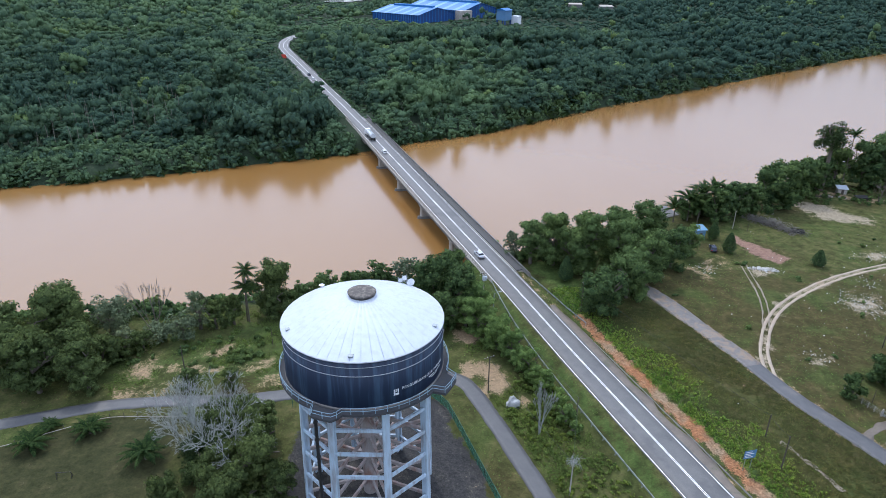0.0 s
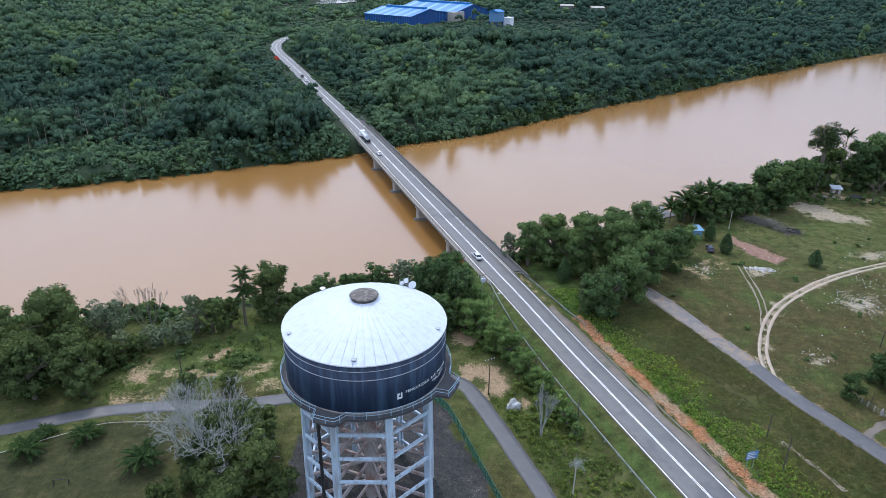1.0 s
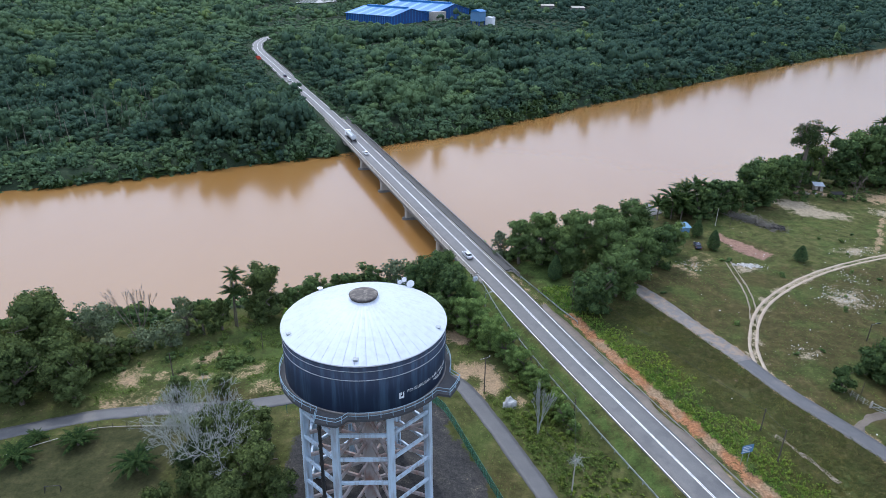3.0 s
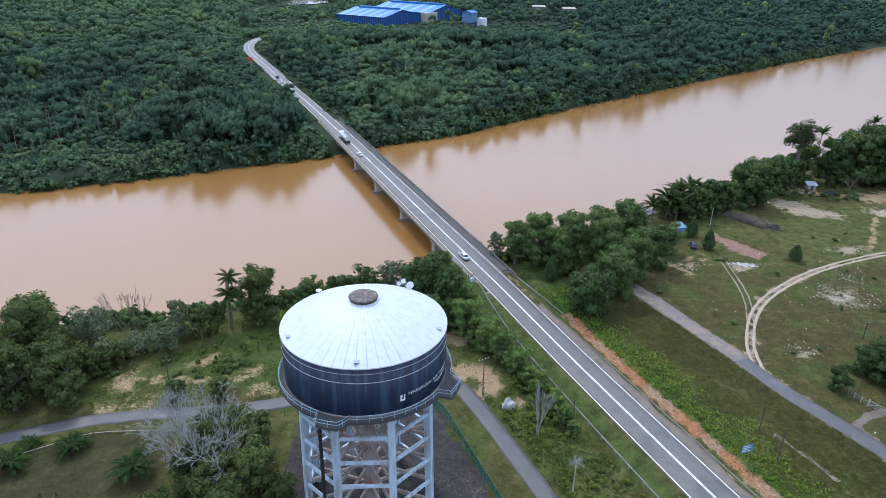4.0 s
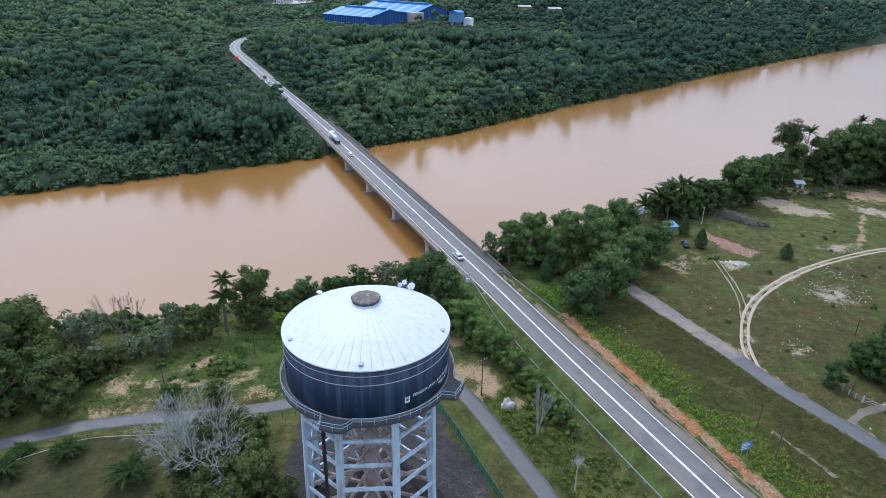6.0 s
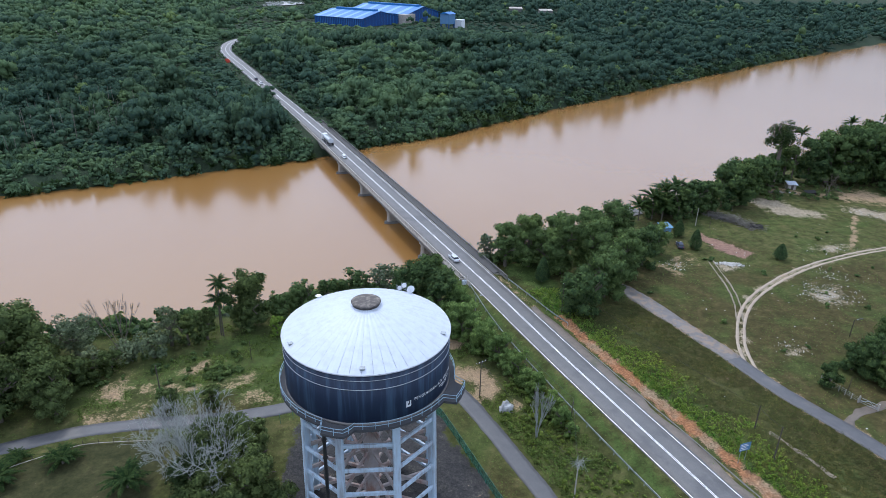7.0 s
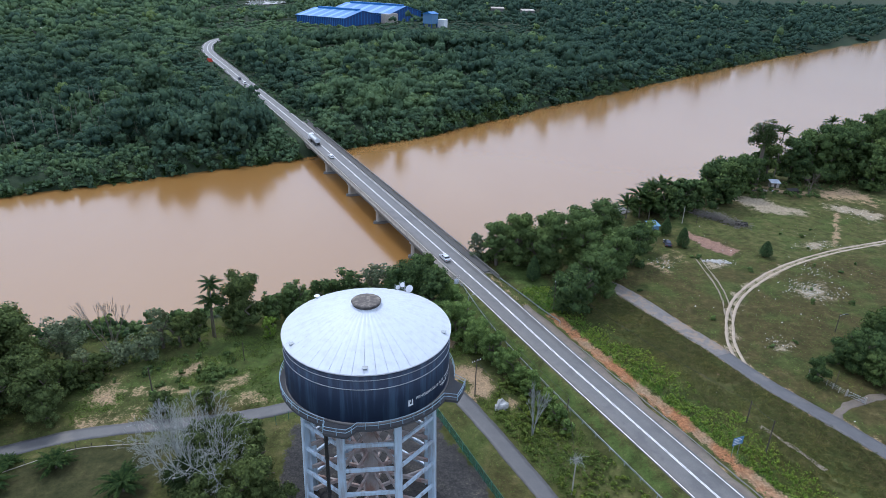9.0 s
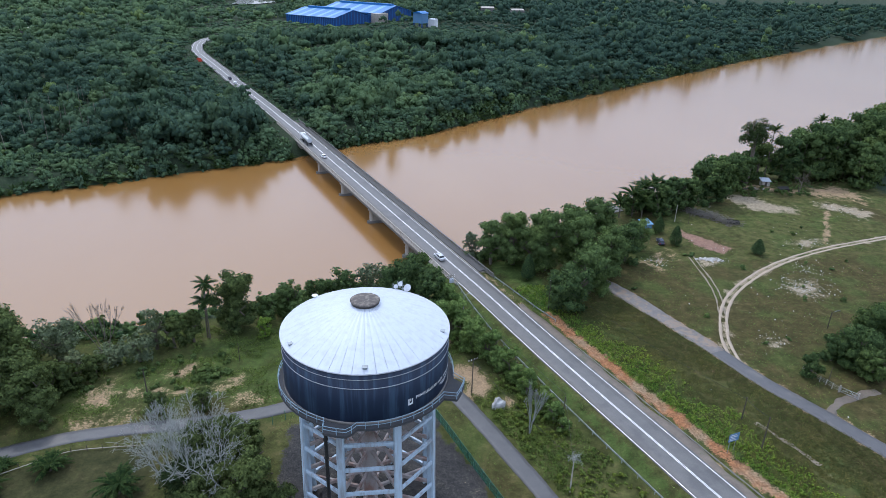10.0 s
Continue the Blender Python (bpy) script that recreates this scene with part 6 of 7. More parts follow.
def road_sign():
    x, y = 50.0, 85.7
    ob = thing("road_sign", x, y, land(x, y), "blue-grey road direction sign on two steel posts", "road sign", turn=16)
    for dx in (-0.65, 0.65):
        bm = bmesh.new()
        tube(bm, (dx, 0, -0.4), (dx, 0, 3.9), 0.05, None, 8)
        part("post", bm, M_STEEL, ob)
    bm = bmesh.new()
    box(bm, -1.15, -0.09, 2.3, 1.15, -0.055, 4.0, 0.01)
    plate = part("plate", bm, M_SIGN, ob, "blue sign plate with pale lines")
    for z, x0, x1 in ((3.65, -0.95, 0.4), (3.3, -0.95, 0.75), (2.95, -0.95, 0.2), (2.6, -0.95, 0.6)):
        bm = bmesh.new()
        box(bm, x0, -0.102, z - 0.07, x1, -0.092, z + 0.07)
        part("unread_line", bm, M_WHITE, plate)


road_sign()


def chain_fence():
    k = Nodes("green_wire_mesh")
    k.done((0.05, 0.20, 0.13), 0.6)
    clear = k.add("ShaderNodeBsdfTransparent")
    both = k.add("ShaderNodeMixShader")
    both.inputs[0].default_value = 0.45
    k.link(k.b.outputs[0], both.inputs[1])
    k.link(clear.outputs[0], both.inputs[2])
    k.link(both.outputs[0], k.t.nodes["Material Output"].inputs[0])
    fence = thing("fence", 0, 0, 0, "green wire mesh fence round the tower yard", "fence")
    runs = ([(-31, 99.6), (-25.8, 103.4), (-16, 106.4), (-4.2, 104.2), (-1.1, 100.7), (1.2, 94.9), (3.7, 88.3), (7.1, 79.4), (15.2, 58)],)
    for run in runs:
        p = np.array(run, float)
        d = np.r_[0, np.cumsum(np.hypot(*np.diff(p, axis=0).T))]
        s = np.arange(0, d[-1], 2.6)
        q = np.c_[np.interp(s, d, p[:, 0]), np.interp(s, d, p[:, 1])]
        z = land_z(q[:, 0], q[:, 1])
        for i in range(len(q)):
            bm = bmesh.new()
            tube(bm, (q[i, 0], q[i, 1], z[i] - 0.3), (q[i, 0], q[i, 1], z[i] + 2.1), 0.06, None, 6)
            part("post", bm, M_GREEN_FENCE, fence)
            if i and s[i] > 24:
                a, b = Vector((*q[i - 1], z[i - 1])), Vector((*q[i], z[i]))
                bm = bmesh.new()
                beam(bm, a + Vector((0, 0, 1.08)), b + Vector((0, 0, 1.08)), 0.02, 1.9)
                part("mesh_panel", bm, k.m, fence, "see-through green wire mesh")
                bm = bmesh.new()
                tube(bm, a + Vector((0, 0, 2.05)), b + Vector((0, 0, 2.05)), 0.03, None, 5)
                part("top_rail", bm, M_GREEN_FENCE, fence)


chain_fence()


def lawn_rail():
    fence = thing("lawn_rail", 0, 0, 0, "low pale pipe rail on dark posts round the lawn", "fence")
    p = even([(-92, 80), (-76.3, 88.1), (-73.7, 90.4), (-69.1, 92.8), (-65.6, 95.1), (-56.2, 95.3), (-47, 95.2)], 2.6)
    z = land_z(p[:, 0], p[:, 1])
    for i in range(len(p)):
        bm = bmesh.new()
        tube(bm, (*p[i], z[i] - 0.3), (*p[i], z[i] + 1.15), 0.06, None, 6)
        part("post", bm, M_WOOD, fence)
        if i:
            bm = bmesh.new()
            tube(bm, (*p[i - 1], z[i - 1] + 0.35), (*p[i], z[i] + 0.35), 0.07, None, 6)
            part("pipe", bm, M_CONC, fence)


lawn_rail()


def lawn_frame():
    """A low dark bar on two splayed legs, standing on the lawn."""
    ob = thing("exercise_bar", -64.6, 79.6, land(-64.6, 79.6), "low dark metal bar on splayed legs on the lawn", "frame", turn=8)
    bm = bmesh.new()
    tube(bm, (-1.2, 0, 1.15), (1.2, 0, 1.15), 0.05, None, 8)
    part("bar", bm, M_BLACK, ob)
    for sx in (-1.2, 1.2):
        for sy in (-0.35, 0.35):
            bm = bmesh.new()
            tube(bm, (sx, 0, 1.15), (sx, sy, -0.2), 0.05, None, 6)
            part("leg", bm, M_BLACK, ob)


lawn_frame()


def gate():
    ob = thing("gate", 81.9, 99.7, land(81.9, 99.7), "grey tubular field gate between two posts", "gate", turn=-53)
    for x in (-1.7, 1.7):
        bm = bmesh.new()
        box(bm, x - 0.12, -0.12, -0.3, x + 0.12, 0.12, 1.6, 0.02)
        part("gate_post", bm, M_CONC, ob)
    bm = bmesh.new()
    for z in (0.25, 0.7, 1.25):
        tube(bm, (-1.55, 0, z), (1.55, 0, z), 0.05, None, 6)
    for a, b in (((-1.55, 0.25), (0, 1.25)), ((0, 1.25), (1.55, 0.25)), ((-1.55, 1.25), (-1.55, 0.25)), ((1.55, 1.25), (1.55, 0.25))):
        tube(bm, (a[0], 0, a[1]), (b[0], 0, b[1]), 0.045, None, 6)
    part("gate_frame", bm, M_STEEL, ob)
    hedge = thing("wire_fence", 0, 0, 0, "grey wire fence with leaning posts beside the drive", "fence")
    for i in range(7):
        x, y = 77.6 + 0.50 * i, 108.5 - 1.25 * i
        bm = bmesh.new()
        tube(bm, (x, y, land(x, y) - 0.2), (x + 0.05, y, land(x, y) + 1.35), 0.07, None, 6)
        part("post", bm, M_CONC, hedge)
    for h in (0.5, 0.9, 1.25):
        bm = bmesh.new()
        tube(bm, (77.6, 108.5, land(77.6, 108.5) + h), (80.6, 101.0, land(80.6, 101.0) + h), 0.02, None, 4)
        part("strand", bm, M_STEEL, hedge)


gate()


def boulder(x, y, r, seed):
    rng = np.random.RandomState(seed)
    bm = bmesh.new()
    bmesh.ops.create_icosphere(bm, subdivisions=3, radius=1.0)
    for v in bm.verts:
        n = noise.noise(v.co * 1.6 + Vector((seed, 0, 0))) * 0.45 + noise.noise(v.co * 4.0) * 0.16
        v.co = Vector((v.co.x * 0.92, v.co.y * 0.8, max(v.co.z, -0.3) * 1.15)) * (r * (1 + n))
    me = bpy.data.meshes.new("boulder")
    bm.to_mesh(me)
    bm.free()
    me.materials.append(M_BOULDER)
    ob = new("boulder", me)
    ob.location = (x, y, land(x, y) + r * 0.25)
    tagged(ob, "pale rough limestone boulder beside the lane", "boulder")


boulder(11.6, 102.3, 1.35, 4)


def litter():
    """Pale stones strewn over the grass, thickest on the stony patches."""
    rng = np.random.RandomState(44)
    x, y = rng.uniform(55, 130, 420), rng.uniform(85, 200, 420)
    ok = lump(x, y, 13) > 0.55
    x, y = x[ok], y[ok]
    for cx, cy, rx, ry, n in ((102.5, 146.5, 6.0, 5.5, 330), (78.0, 120.0, 3.5, 3.5, 45), (121.0, 174.0, 6.0, 3.5, 120), (68.5, 164.0, 3.5, 3.0, 90), (152.0, 204.0, 5.0, 5.0, 90), (110.0, 158.0, 5.0, 5.0, 70)):
        x, y = np.r_[x, rng.normal(cx, rx * 0.6, n)], np.r_[y, rng.normal(cy, ry * 0.6, n)]
    ok = (near_line(x, y, SERVICE) > 2.5) & (near_line(x, y, TRACK) > 2)
    x, y = x[ok], y[ok]
    n = len(x)
    r = 0.05 + 0.16 * rng.uniform(0, 1, n) ** 2.5
    corner = np.array([(1, 0, 0), (0, 1, 0), (-1, 0, 0), (0, -1, 0), (0, 0, 0.8), (0, 0, -0.6)])
    v = corner[None] * r[:, None, None] * rng.uniform(0.6, 1.4, (n, 6, 3)) + np.c_[x, y, land_z(x, y) + 0.05][:, None]
    tri = np.array([(0, 1, 4), (1, 2, 4), (2, 3, 4), (3, 0, 4), (1, 0, 5), (2, 1, 5), (3, 2, 5), (0, 3, 5)])
    ob = big_mesh("stones", v.reshape(-1, 3), (tri[None] + 6 * np.arange(n)[:, None, None]).reshape(-1, 3), M_ROCK, smooth=False)
    tagged(ob, "pale stones strewn over the grass", "stones", kind="stuff")


litter()


# ---- huts and heaps across the field ----
def hut(name, x, y, w, d, h, roof_m, wall_m, label, turn=0.0, pitch=0.5, over=0.4, z=None):
    ob = thing(name, x, y, land(x, y) if z is None else z, label, "hut", turn=turn)
    bm = bmesh.new()
    box(bm, -w / 2, -d / 2, -0.3, w / 2, d / 2, h, 0.02)
    wall = part("wall", bm, wall_m, ob)
    bm = bmesh.new()
    v = [(-w / 2 - over, -d / 2 - over, h), (w / 2 + over, -d / 2 - over, h), (w / 2 + over, d / 2 + over, h + pitch), (-w / 2 - over, d / 2 + over, h + pitch)]
    lo = [bm.verts.new(q) for q in v]
    hi = [bm.verts.new((q[0], q[1], q[2] + 0.10)) for q in v]
    bm.faces.new(lo[::-1])
    bm.faces.new(hi)
    for k in range(4):
        bm.faces.new((lo[k], lo[(k + 1) % 4], hi[(k + 1) % 4], hi[k]))
    part("roof", bm, roof_m, ob, "sloping sheet roof")
    bm = bmesh.new()
    box(bm, -0.45, -d / 2 - 0.05, -0.2, 0.45, -d / 2 + 0.02, min(2.0, h - 0.2), 0.01)
    part("door", bm, M_WOOD, wall)
    return ob


hut("shed", 139.0, 231.6, 3.0, 2.6, 2.0, M_TIN, M_CONC, "small pale shed with a tin roof on bare ground", -8, 0.6)
hut("hut", 73.2, 186.6, 2.8, 3.0, 3.0, M_BLUE_TARP, M_BLUE_TARP, "narrow hut clad in faded blue sheeting", 10, 0.5)
hut("lean_to", 143.0, 225.0, 3.8, 1.8, 0.9, M_BLACK, M_WOOD, "low dark lean-to shelter on bare ground", 4, 0.3)
hut("riverside_house", 67.5, 205.5, 7.0, 5.0, 2.6, M_CONC_DARK, M_CONC, "grey-roofed house half hidden by bank trees", 30, 1.2, 0.6, -2.2)


def scrap_heap():
    rng = np.random.RandomState(31)
    ob = thing("scrap_heap", 99.5, 197.5, land(99.5, 197.5), "grey heap of broken branches and scrap timber", "heap")
    bm = bmesh.new()
    for _ in range(620):
        t = rng.uniform(0, 1)
        c = Vector((-4.5 + 11 * t + rng.normal(0, 1.2), 6 - 13 * t + rng.normal(0, 1.4), abs(rng.normal(0.7, 0.8)) * (1.15 - abs(2 * t - 1) * 0.6)))
        d = Vector(rng.normal(0, 1, 3))
        d.z *= 0.35
        d.normalize()
        ln = rng.uniform(0.3, 1.0)
        beam(bm, c - d * ln, c + d * ln, rng.uniform(0.06, 0.16), rng.uniform(0.04, 0.12))
    part("timber", bm, M_DEAD_DARK, ob)
    ob["kind"] = "stuff"


M_DEAD_DARK = plain("grey_scrap_timber", (0.16, 0.145, 0.125), 0.95, dirt=0.6)
scrap_heap()


def scrap_fence():
    """Leaning posts, planks and sheets strewn in a line before the shed."""
    rng = np.random.RandomState(63)
    ob = thing("scrap_fence", 0, 0, 0, "straggling fence of leaning posts and scrap boards", "fence")
    p = even([(124.5, 231.0), (127.5, 227.0), (131.5, 226.4), (136.5, 225.8), (140.0, 224.6)], 0.9)
    for x, y in p:
        g = land(x, y)
        lean = Vector((rng.normal(0, 0.35), rng.normal(0, 0.35), rng.uniform(0.7, 1.5)))
        bm = bmesh.new()
        tube(bm, (x, y, g - 0.2), Vector((x, y, g)) + lean, 0.07, 0.05, 6)
        part("post", bm, M_DEAD_DARK, ob)
        if rng.rand() < 0.6:
            bm = bmesh.new()
            c = Vector((x, y, g + 0.35)) + Vector(rng.normal(0, 0.25, 3)) * 0.6
            d = Vector((rng.uniform(0.5, 1.0), rng.normal(0, 0.5), rng.normal(0, 0.2))).normalized()
            beam(bm, c - d * rng.uniform(0.5, 1.0), c + d * rng.uniform(0.5, 1.0), 0.05, rng.uniform(0.2, 0.5))
            part("board", bm, (M_TIN, M_DEAD_DARK, M_CONC)[rng.randint(3)], ob)


scrap_fence()


def rubble():
    """Broken white plaster and a rusting dumped car body in the field."""
    rng = np.random.RandomState(52)
    ob = thing("rubble_heap", 85.0, 164.3, land(85.0, 164.3), "low strewn heap of broken white rubble", "heap", kind="stuff")
    bm = bmesh.new()
    for _ in range(200):
        x, y = rng.normal(0, 2.1), rng.normal(0, 0.6)
        x, y = x * 0.95 + y * 0.2, y * 0.9 - x * 0.2
        s = rng.uniform(0.06, 0.26)
        m = Matrix.Translation((x, y, rng.uniform(0.0, 0.22))) @ Matrix.Rotation(rng.uniform(0, 6.28), 4, Vector(rng.normal(0, 1, 3)).normalized())
        box(bm, -s, -s * rng.uniform(0.4, 1), -s * 0.3, s, s * 0.7, s * 0.3, 0, m)
    part("rubble", bm, M_ROCK, ob)
    x, y = 105.7, 192.2
    ob = thing("dumped_trailer", x, y, land(x, y), "dark open-topped dumped trailer body in the grass", "trailer", turn=-22)
    bm = bmesh.new()
    for x0, y0, x1, y1 in ((-2.0, -0.9, 2.0, -0.8), (-2.0, 0.8, 2.0, 0.9), (-2.0, -0.8, -1.9, 0.8), (1.9, -0.8, 2.0, 0.8)):
        box(bm, x0, y0, 0.1, x1, y1, 1.0, 0.01)
    box(bm, -1.9, -0.8, 0.1, 1.9, 0.8, 0.2)
    part("box_body", bm, M_BLACK, ob)
    for px in (-1.0, 1.0):
        for sy in (-1, 1):
            bm = bmesh.new()
            tube(bm, (px, sy * 0.92, 0.25), (px, sy * 1.1, 0.25), 0.32, None, 14)
            part("tyre", bm, M_TYRE, ob)


rubble()


# ---- vehicles ----
def prism(bm, outline, y0, y1, taper=0.0):
    """A side outline of (x, z), between y0 and y1; taper narrows it towards the top."""
    zs = [z for _, z in outline]
    lo, hi = min(zs), max(zs)
    sides = []
    for y in (y0, y1):
        sides.append([bm.verts.new((x, y * (1 - taper * (z - lo) / (hi - lo + 1e-6)), z)) for x, z in outline])
    n = len(outline)
    bm.faces.new(sides[0])
    bm.faces.new(sides[1][::-1])
    for k in range(n):
        bm.faces.new((sides[0][k], sides[1][k], sides[1][(k + 1) % n], sides[0][(k + 1) % n]))
    return bm


def wheel(parent, x, y, r, w):
    bm = bmesh.new()
    tube(bm, (x, y - w / 2, r), (x, y + w / 2, r), r, None, 18)
    t = part("tyre", bm, M_TYRE, parent)
    bm = bmesh.new()
    tube(bm, (x, y - w / 2 - 0.01, r), (x, y + w / 2 + 0.01, r), r * 0.6, None, 14)
    part("rim", bm, M_STEEL, t)


def car(name, x, y, z, turn, paint, label, scale=1.0, wagon=False):
    """A small car, nose towards +x before turning."""
    ob = thing(name, x, y, z, label, "car", turn=turn)
    ob.scale = (scale,) * 3
    bm = bmesh.new()
    prism(bm, [(-2.2, 0.32), (-2.25, 0.75), (-2.1, 0.98), (-1.3, 1.0), (1.05, 0.98), (2.0, 0.80), (2.22, 0.6), (2.2, 0.3)], -0.86, 0.86, 0.05)
    bmesh.ops.bevel(bm, geom=list(bm.edges), offset=0.07, segments=2, affect="EDGES")
    part("body", bm, paint, ob, smooth=False)
    rear = -2.05 if wagon else -1.75
    bm = bmesh.new()
    prism(bm, [(rear, 0.98), (rear + 0.45, 1.40), (0.25, 1.42), (1.1, 0.97)], -0.76, 0.76, 0.20)
    bmesh.ops.bevel(bm, geom=list(bm.edges), offset=0.05, segments=1, affect="EDGES")
    cabin = part("cabin", bm, M_GLASS, ob, "dark glazed cabin")
    bm = bmesh.new()
    prism(bm, [(rear + 0.42, 1.40), (rear + 0.5, 1.47), (0.2, 1.48), (0.36, 1.40)], -0.63, 0.63, 0.06)
    part("roof", bm, paint, cabin)
    for sy in (-1, 1):
        for px in (rear + 0.25, -0.45, 0.62):
            bm = bmesh.new()
            tube(bm, (px, sy * 0.75, 0.98), (px * 0.7, sy * 0.62, 1.42), 0.05, None, 5)
            part("pillar", bm, paint, cabin)
        for px in (-1.35, 1.38):
            wheel(ob, px, sy * 0.76, 0.31, 0.2)
        for px, m, nm in ((2.16, M_WHITE, "headlight"), (-2.2, M_LAMP_RED, "tail_light")):
            bm = bmesh.new()
            box(bm, px - 0.05, sy * 0.62 - 0.16, 0.62, px + 0.05, sy * 0.62 + 0.16, 0.78, 0.02)
            part(nm, bm, m, ob)
    return ob


HEADING = math.degrees(math.atan2(ROAD_DIR.y, ROAD_DIR.x))


def on_road(y, s):
    p = along(y, s, float(road_z(y)))
    return p.x, p.y, p.z + 0.01


car("car", *on_road(166.0, -1.8), HEADING, M_SILVER, "silver saloon car driving towards the bridge")
car("car", *on_road(268.5, -1.8), HEADING, M_CARWHITE, "white hatchback following the tanker lorry on the bridge", 0.95, True)
car("car", 74.6, 177.2, land(74.6, 177.2) + 0.05, 80, M_CARDARK, "dark blue car parked on the grass", 1.0, True)
car("car", -105.0, 444.5, float(road_z(455.0)) + 0.02, 112, M_CARWHITE, "white car on the road through the forest", 1.1, True)
car("car", -111.7, 461.0, float(road_z(470.0)) + 0.02, 112, M_CARDARK, "dark car on the road through the forest", 1.1)


def tanker(x, y, z, turn):
    ob = thing("tanker_lorry", x, y, z, "white tanker lorry driving over the bridge", "lorry", turn=turn)
    bm = bmesh.new()
    box(bm, -6.2, -0.5, 0.85, 6.0, 0.5, 1.15, 0.03)
    part("chassis", bm, M_BLACK, ob)
    bm = bmesh.new()
    prism(bm, [(4.2, 0.75), (4.2, 3.1), (4.6, 3.3), (6.0, 3.2), (6.35, 2.2), (6.4, 0.75)], -1.2, 1.2, 0.04)
    bmesh.ops.bevel(bm, geom=list(bm.edges), offset=0.08, segments=2, affect="EDGES")
    cab = part("cab", bm, M_CARWHITE, ob)
    bm = bmesh.new()
    box(bm, 6.12, -1.0, 2.1, 6.32, 1.0, 2.95, 0.02)
    part("windscreen", bm, M_GLASS, cab)
    bm = bmesh.new()
    g = bmesh.ops.create_cone(bm, cap_ends=True, segments=28, radius1=1.0, radius2=1.0, depth=9.8)
    bmesh.ops.transform(bm, matrix=Matrix.Translation((-1.25, 0, 2.25)) @ Matrix.Diagonal((1, 1.22, 1.05, 1)) @ Matrix.Rotation(radians(90), 4, "Y"), verts=g["verts"])
    bmesh.ops.bevel(bm, geom=[e for e in bm.edges if len(e.link_faces) == 2 and e.calc_face_angle() > 0.8], offset=0.14, segments=2, affect="EDGES")
    tank = part("tank", bm, M_SILVER, ob, "silver rounded tank barrel")
    for k in range(4):
        bm = bmesh.new()
        tube(bm, (-4.7 + 2.2 * k, 0, 3.25), (-4.7 + 2.2 * k, 0, 3.48), 0.32, None, 12)
        part("hatch", bm, M_STEEL, tank)
    bm = bmesh.new()
    box(bm, -6.0, -0.35, 3.28, 3.4, 0.35, 3.34)
    part("catwalk", bm, M_STEEL, tank)
    for x2 in (5.3, 2.3, 1.1, -3.2, -4.4, -5.6):
        for sy in (-1, 1):
            wheel(ob, x2, sy * 1.02, 0.5, 0.34)


tanker(*on_road(293.0, -1.8), HEADING)


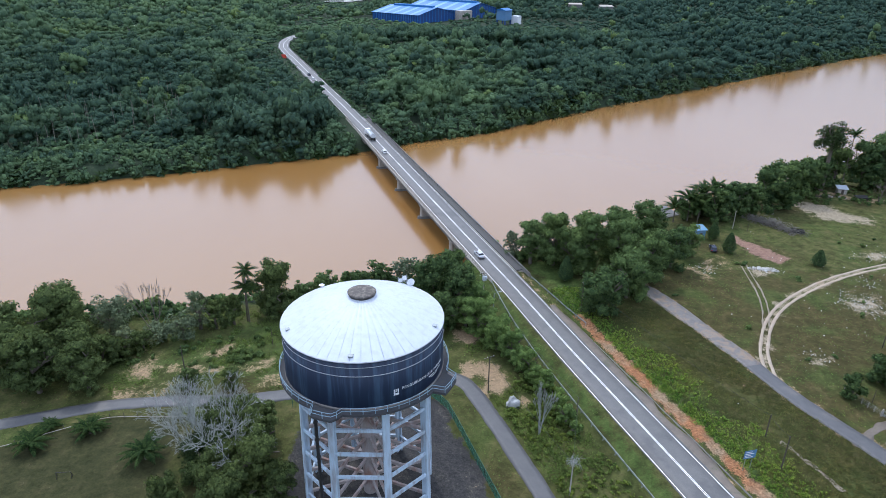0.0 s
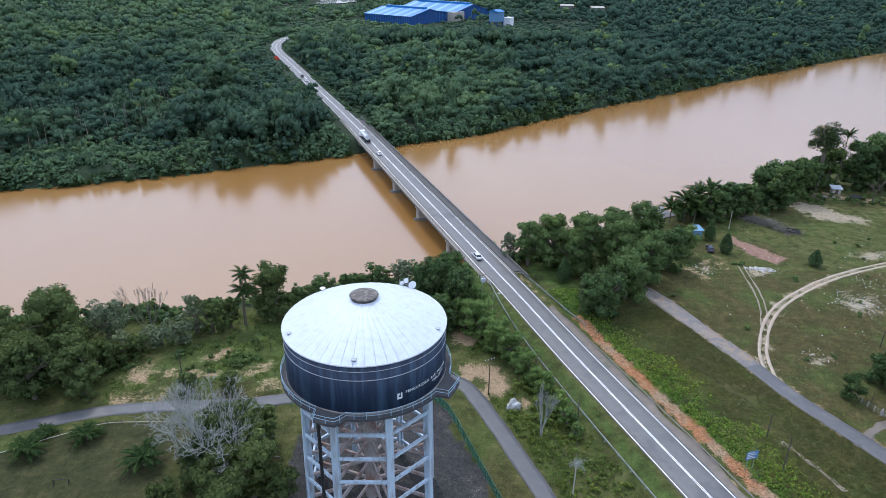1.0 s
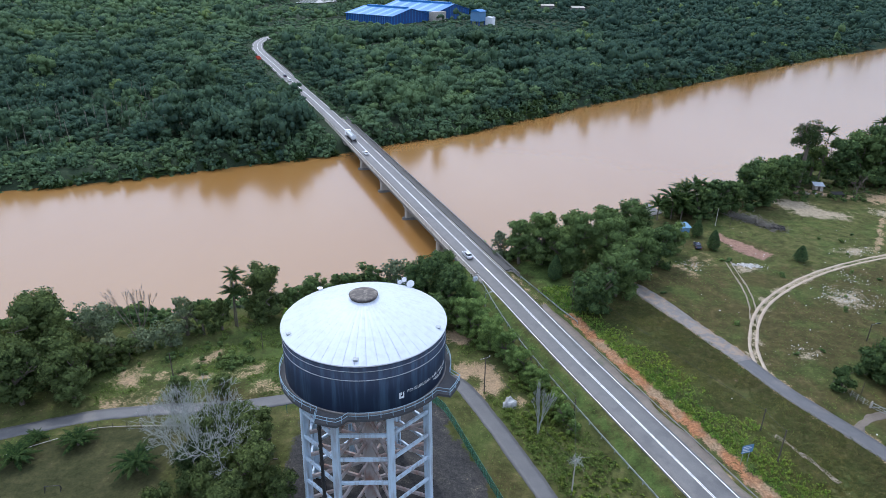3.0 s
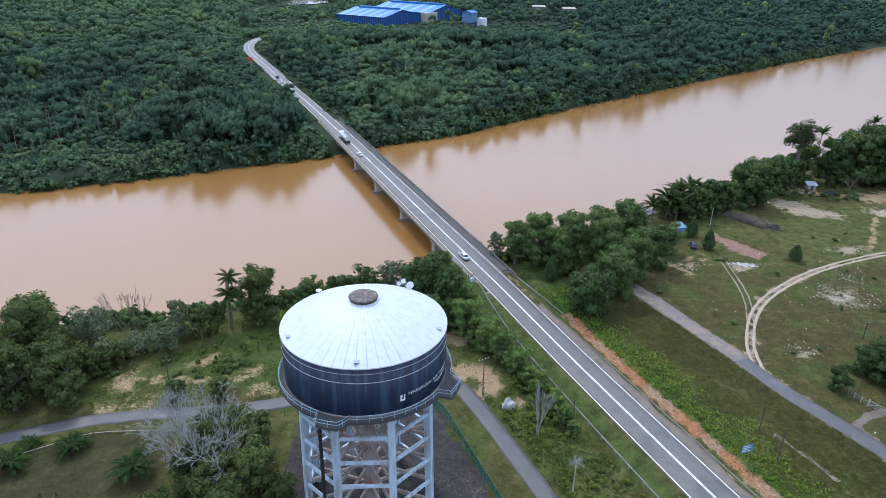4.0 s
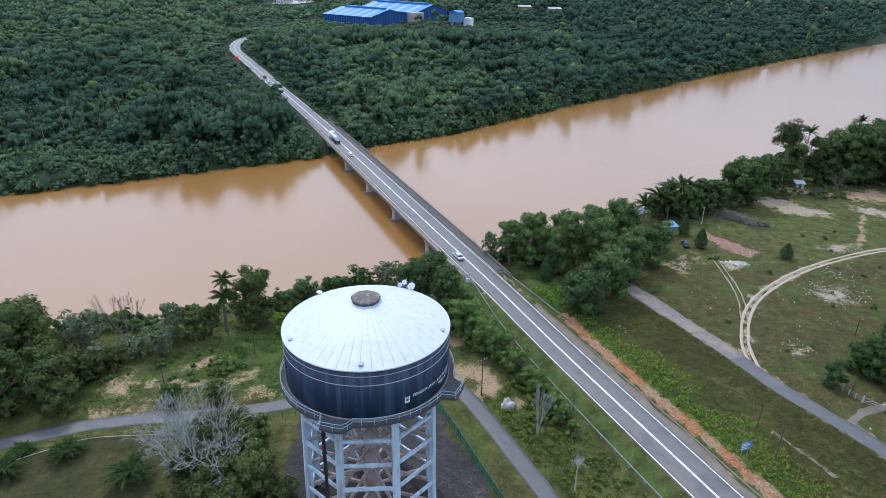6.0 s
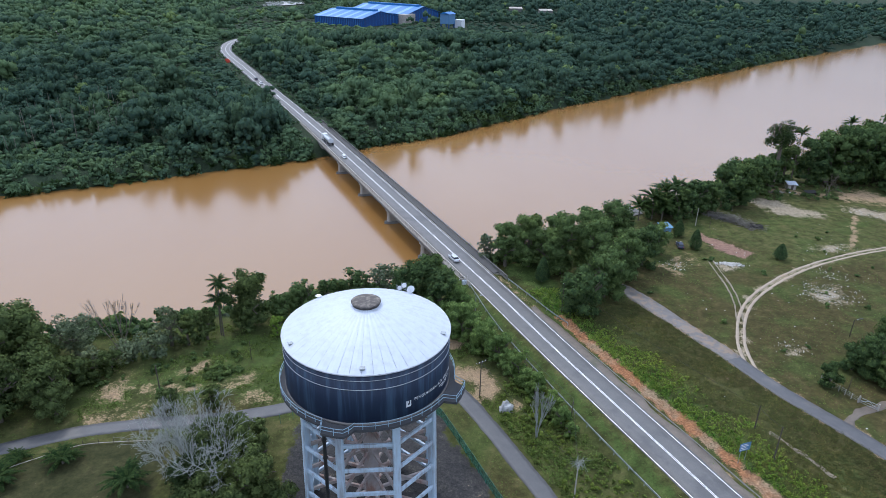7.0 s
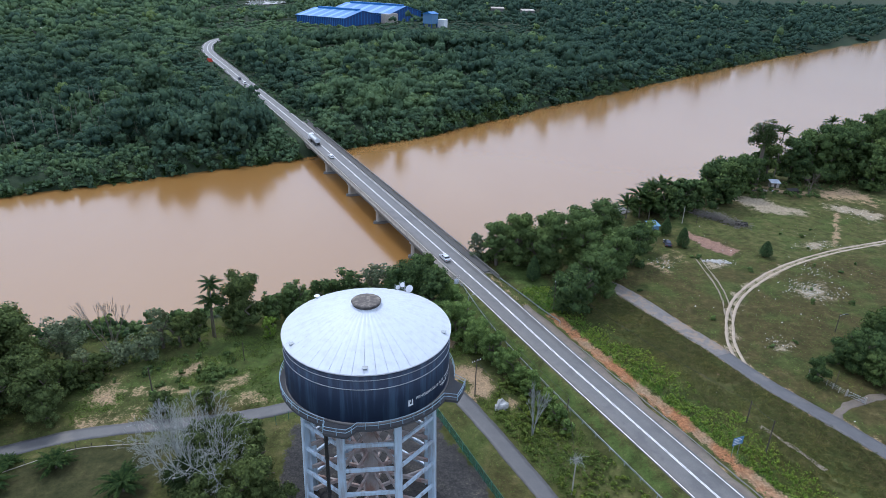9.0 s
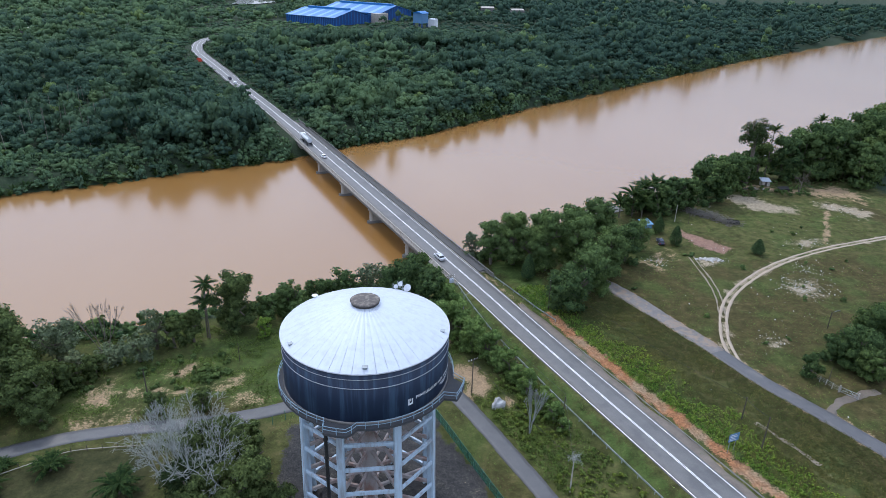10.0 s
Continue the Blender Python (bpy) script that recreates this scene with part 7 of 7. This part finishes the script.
# ---- beyond the river ----
def warehouse():
    ob = thing("warehouse", -66.0, 866.0, -0.6, "large bright blue steel warehouse with two gabled halls", "warehouse", turn=-37)
    ob.rotation_mode = "XYZ"

    def hall(u0, u1, v0, v1, eave, rise, name):
        bm = bmesh.new()
        mid = (v0 + v1) / 2
        sect = [(v0, 0), (v1, 0), (v1, eave), (mid, eave + rise), (v0, eave)]
        ends = [[bm.verts.new((u, v, z)) for v, z in sect] for u in (u0, u1)]
        bm.faces.new(ends[0])
        bm.faces.new(ends[1][::-1])
        for k in (0, 1, 4):
            bm.faces.new((ends[0][k], ends[1][k], ends[1][(k + 1) % 5], ends[0][(k + 1) % 5]))
        wall = part("wall", bm, M_BLUE_WALL, ob, "deep blue ribbed cladding")
        n = int((u1 - u0) / 3.0)
        for k in range(n):                              # wall ribs on the near eave side
            u = u0 + (u1 - u0) * (k + 0.5) / n
            bm = bmesh.new()
            box(bm, u - 0.25, v0 - 0.35, 0, u + 0.25, v0 - 0.02, eave - 0.2)
            part("wall_rib", bm, M_BLUE_ROOF, wall)
        m = int((v1 - v0) / 6.0)
        for k in range(m):                              # ribs on the gable
            v = v0 + (v1 - v0) * (k + 0.5) / m
            top = eave + rise * (1 - abs(v - mid) / (mid - v0)) - 0.6
            bm = bmesh.new()
            box(bm, u1 + 0.02, v - 0.25, 0, u1 + 0.35, v + 0.25, top)
            part("wall_rib", bm, M_BLUE_ROOF, wall)
        for a, b in ((v0 - 1.2, mid), (v1 + 1.2, mid)):
            za, zb = eave - 1.2 * rise / (mid - v0), eave + rise
            k = 16
            for i in range(k):
                w0, w1 = u0 - 1 + (u1 - u0 + 2) * i / k, u0 - 1 + (u1 - u0 + 2) * (i + 1) / k
                bm = bmesh.new()
                lo = [bm.verts.new(q) for q in ((w0, a, za + 0.1), (w1, a, za + 0.1), (w1, b, zb + 0.1), (w0, b, zb + 0.1))]
                hi = [bm.verts.new((q.co.x, q.co.y, q.co.z + 0.35)) for q in lo]
                bm.faces.new(lo[::-1])
                bm.faces.new(hi)
                for q in range(4):
                    bm.faces.new((lo[q], lo[(q + 1) % 4], hi[(q + 1) % 4], hi[q]))
                part("roof_sheet", bm, M_BLUE_LIGHT if i % 3 == 1 else M_BLUE_ROOF, ob)
        bm = bmesh.new()
        prism(bm, [(u0 + 8, eave + rise - 0.5), (u1 - 6, eave + rise - 0.5), (u1 - 6, eave + rise + 2.2), (u0 + 8, eave + rise + 2.2)], mid - 3, mid + 3, 0)
        part("ridge_vent", bm, M_BLUE_ROOF, ob)

    hall(-82, 0, 0, 72, 10.0, 7.4, "hall")
    hall(-100, 6, 86, 160, 11.5, 8.4, "hall")
    bm = bmesh.new()
    box(bm, 0.3, 74, 0, 12, 96, 12.0)
    part("annex", bm, M_CONC, ob, "grey rendered annex")
    silo = thing("loading_tower", 42.0, 876.0, -0.6, "blue loading tower on legs beside the warehouse", "tower", turn=-37)
    bm = bmesh.new()
    box(bm, -7, -7, 5, 7, 7, 17, 0.2)
    part("bin", bm, M_SIGN, silo)
    bm = bmesh.new()
    prism(bm, [(-8, 17), (8, 17), (0, 19.5)], -8, 8)
    part("roof", bm, M_BLUE_ROOF, silo)
    for sx in (-6, 6):
        for sy in (-6, 6):
            bm = bmesh.new()
            box(bm, sx - 0.6, sy - 0.6, 0, sx + 0.6, sy + 0.6, 9)
            part("leg", bm, M_BLUE_WALL, silo)
    hut("office", 58, 880.0, 10, 8, 9.5, M_TIN, M_WHITE, "small white block beside the loading tower", -37, 0.5)
    for k, (x, y) in enumerate(((175.0, 1180.0), (219.0, 1138.0), (-362.0, 717.0), (-372, 800))):
        hut("distant_house", x, y, 22 if k < 2 else 9, 9 if k < 2 else 6, 6.0, M_CONC, M_CONC_DARK, "pale-roofed building among distant trees", 10 * k, 2.0)


warehouse()


def pond():
    n, v = 40, []
    for i in range(n):
        a = 2 * math.pi * i / n
        w = 1 + 0.18 * math.sin(3 * a + 1) + 0.1 * math.sin(5 * a)
        v.append((-240 + 36 * w * math.cos(a), 1300 + 62 * w * math.sin(a), 0.6))
    ob = mesh_object("pond", v, [tuple(range(n))], M_POND)
    tagged(ob, "distant pool between trees, coloured pale for mirrored sky", "pond", kind="structure")


pond()


def barrier():
    for k in range(3):
        x, y = -151.5 - 1.6 * k, 545.0 + 4.0 * k
        ob = thing("barrier_board", x, y, land(x, y), "red roadside warning board on posts", "barrier", "red boards by the far road", turn=20)
        bm = bmesh.new()
        box(bm, -1.5, -0.06, 0.9, 1.5, 0.06, 2.6, 0.02)
        part("board", bm, M_RED, ob)
        for dx in (-1.1, 1.1):
            bm = bmesh.new()
            tube(bm, (dx, 0.1, -0.4), (dx, 0.1, 2.6), 0.07, None, 6)
            part("post", bm, M_STEEL, ob)


barrier()
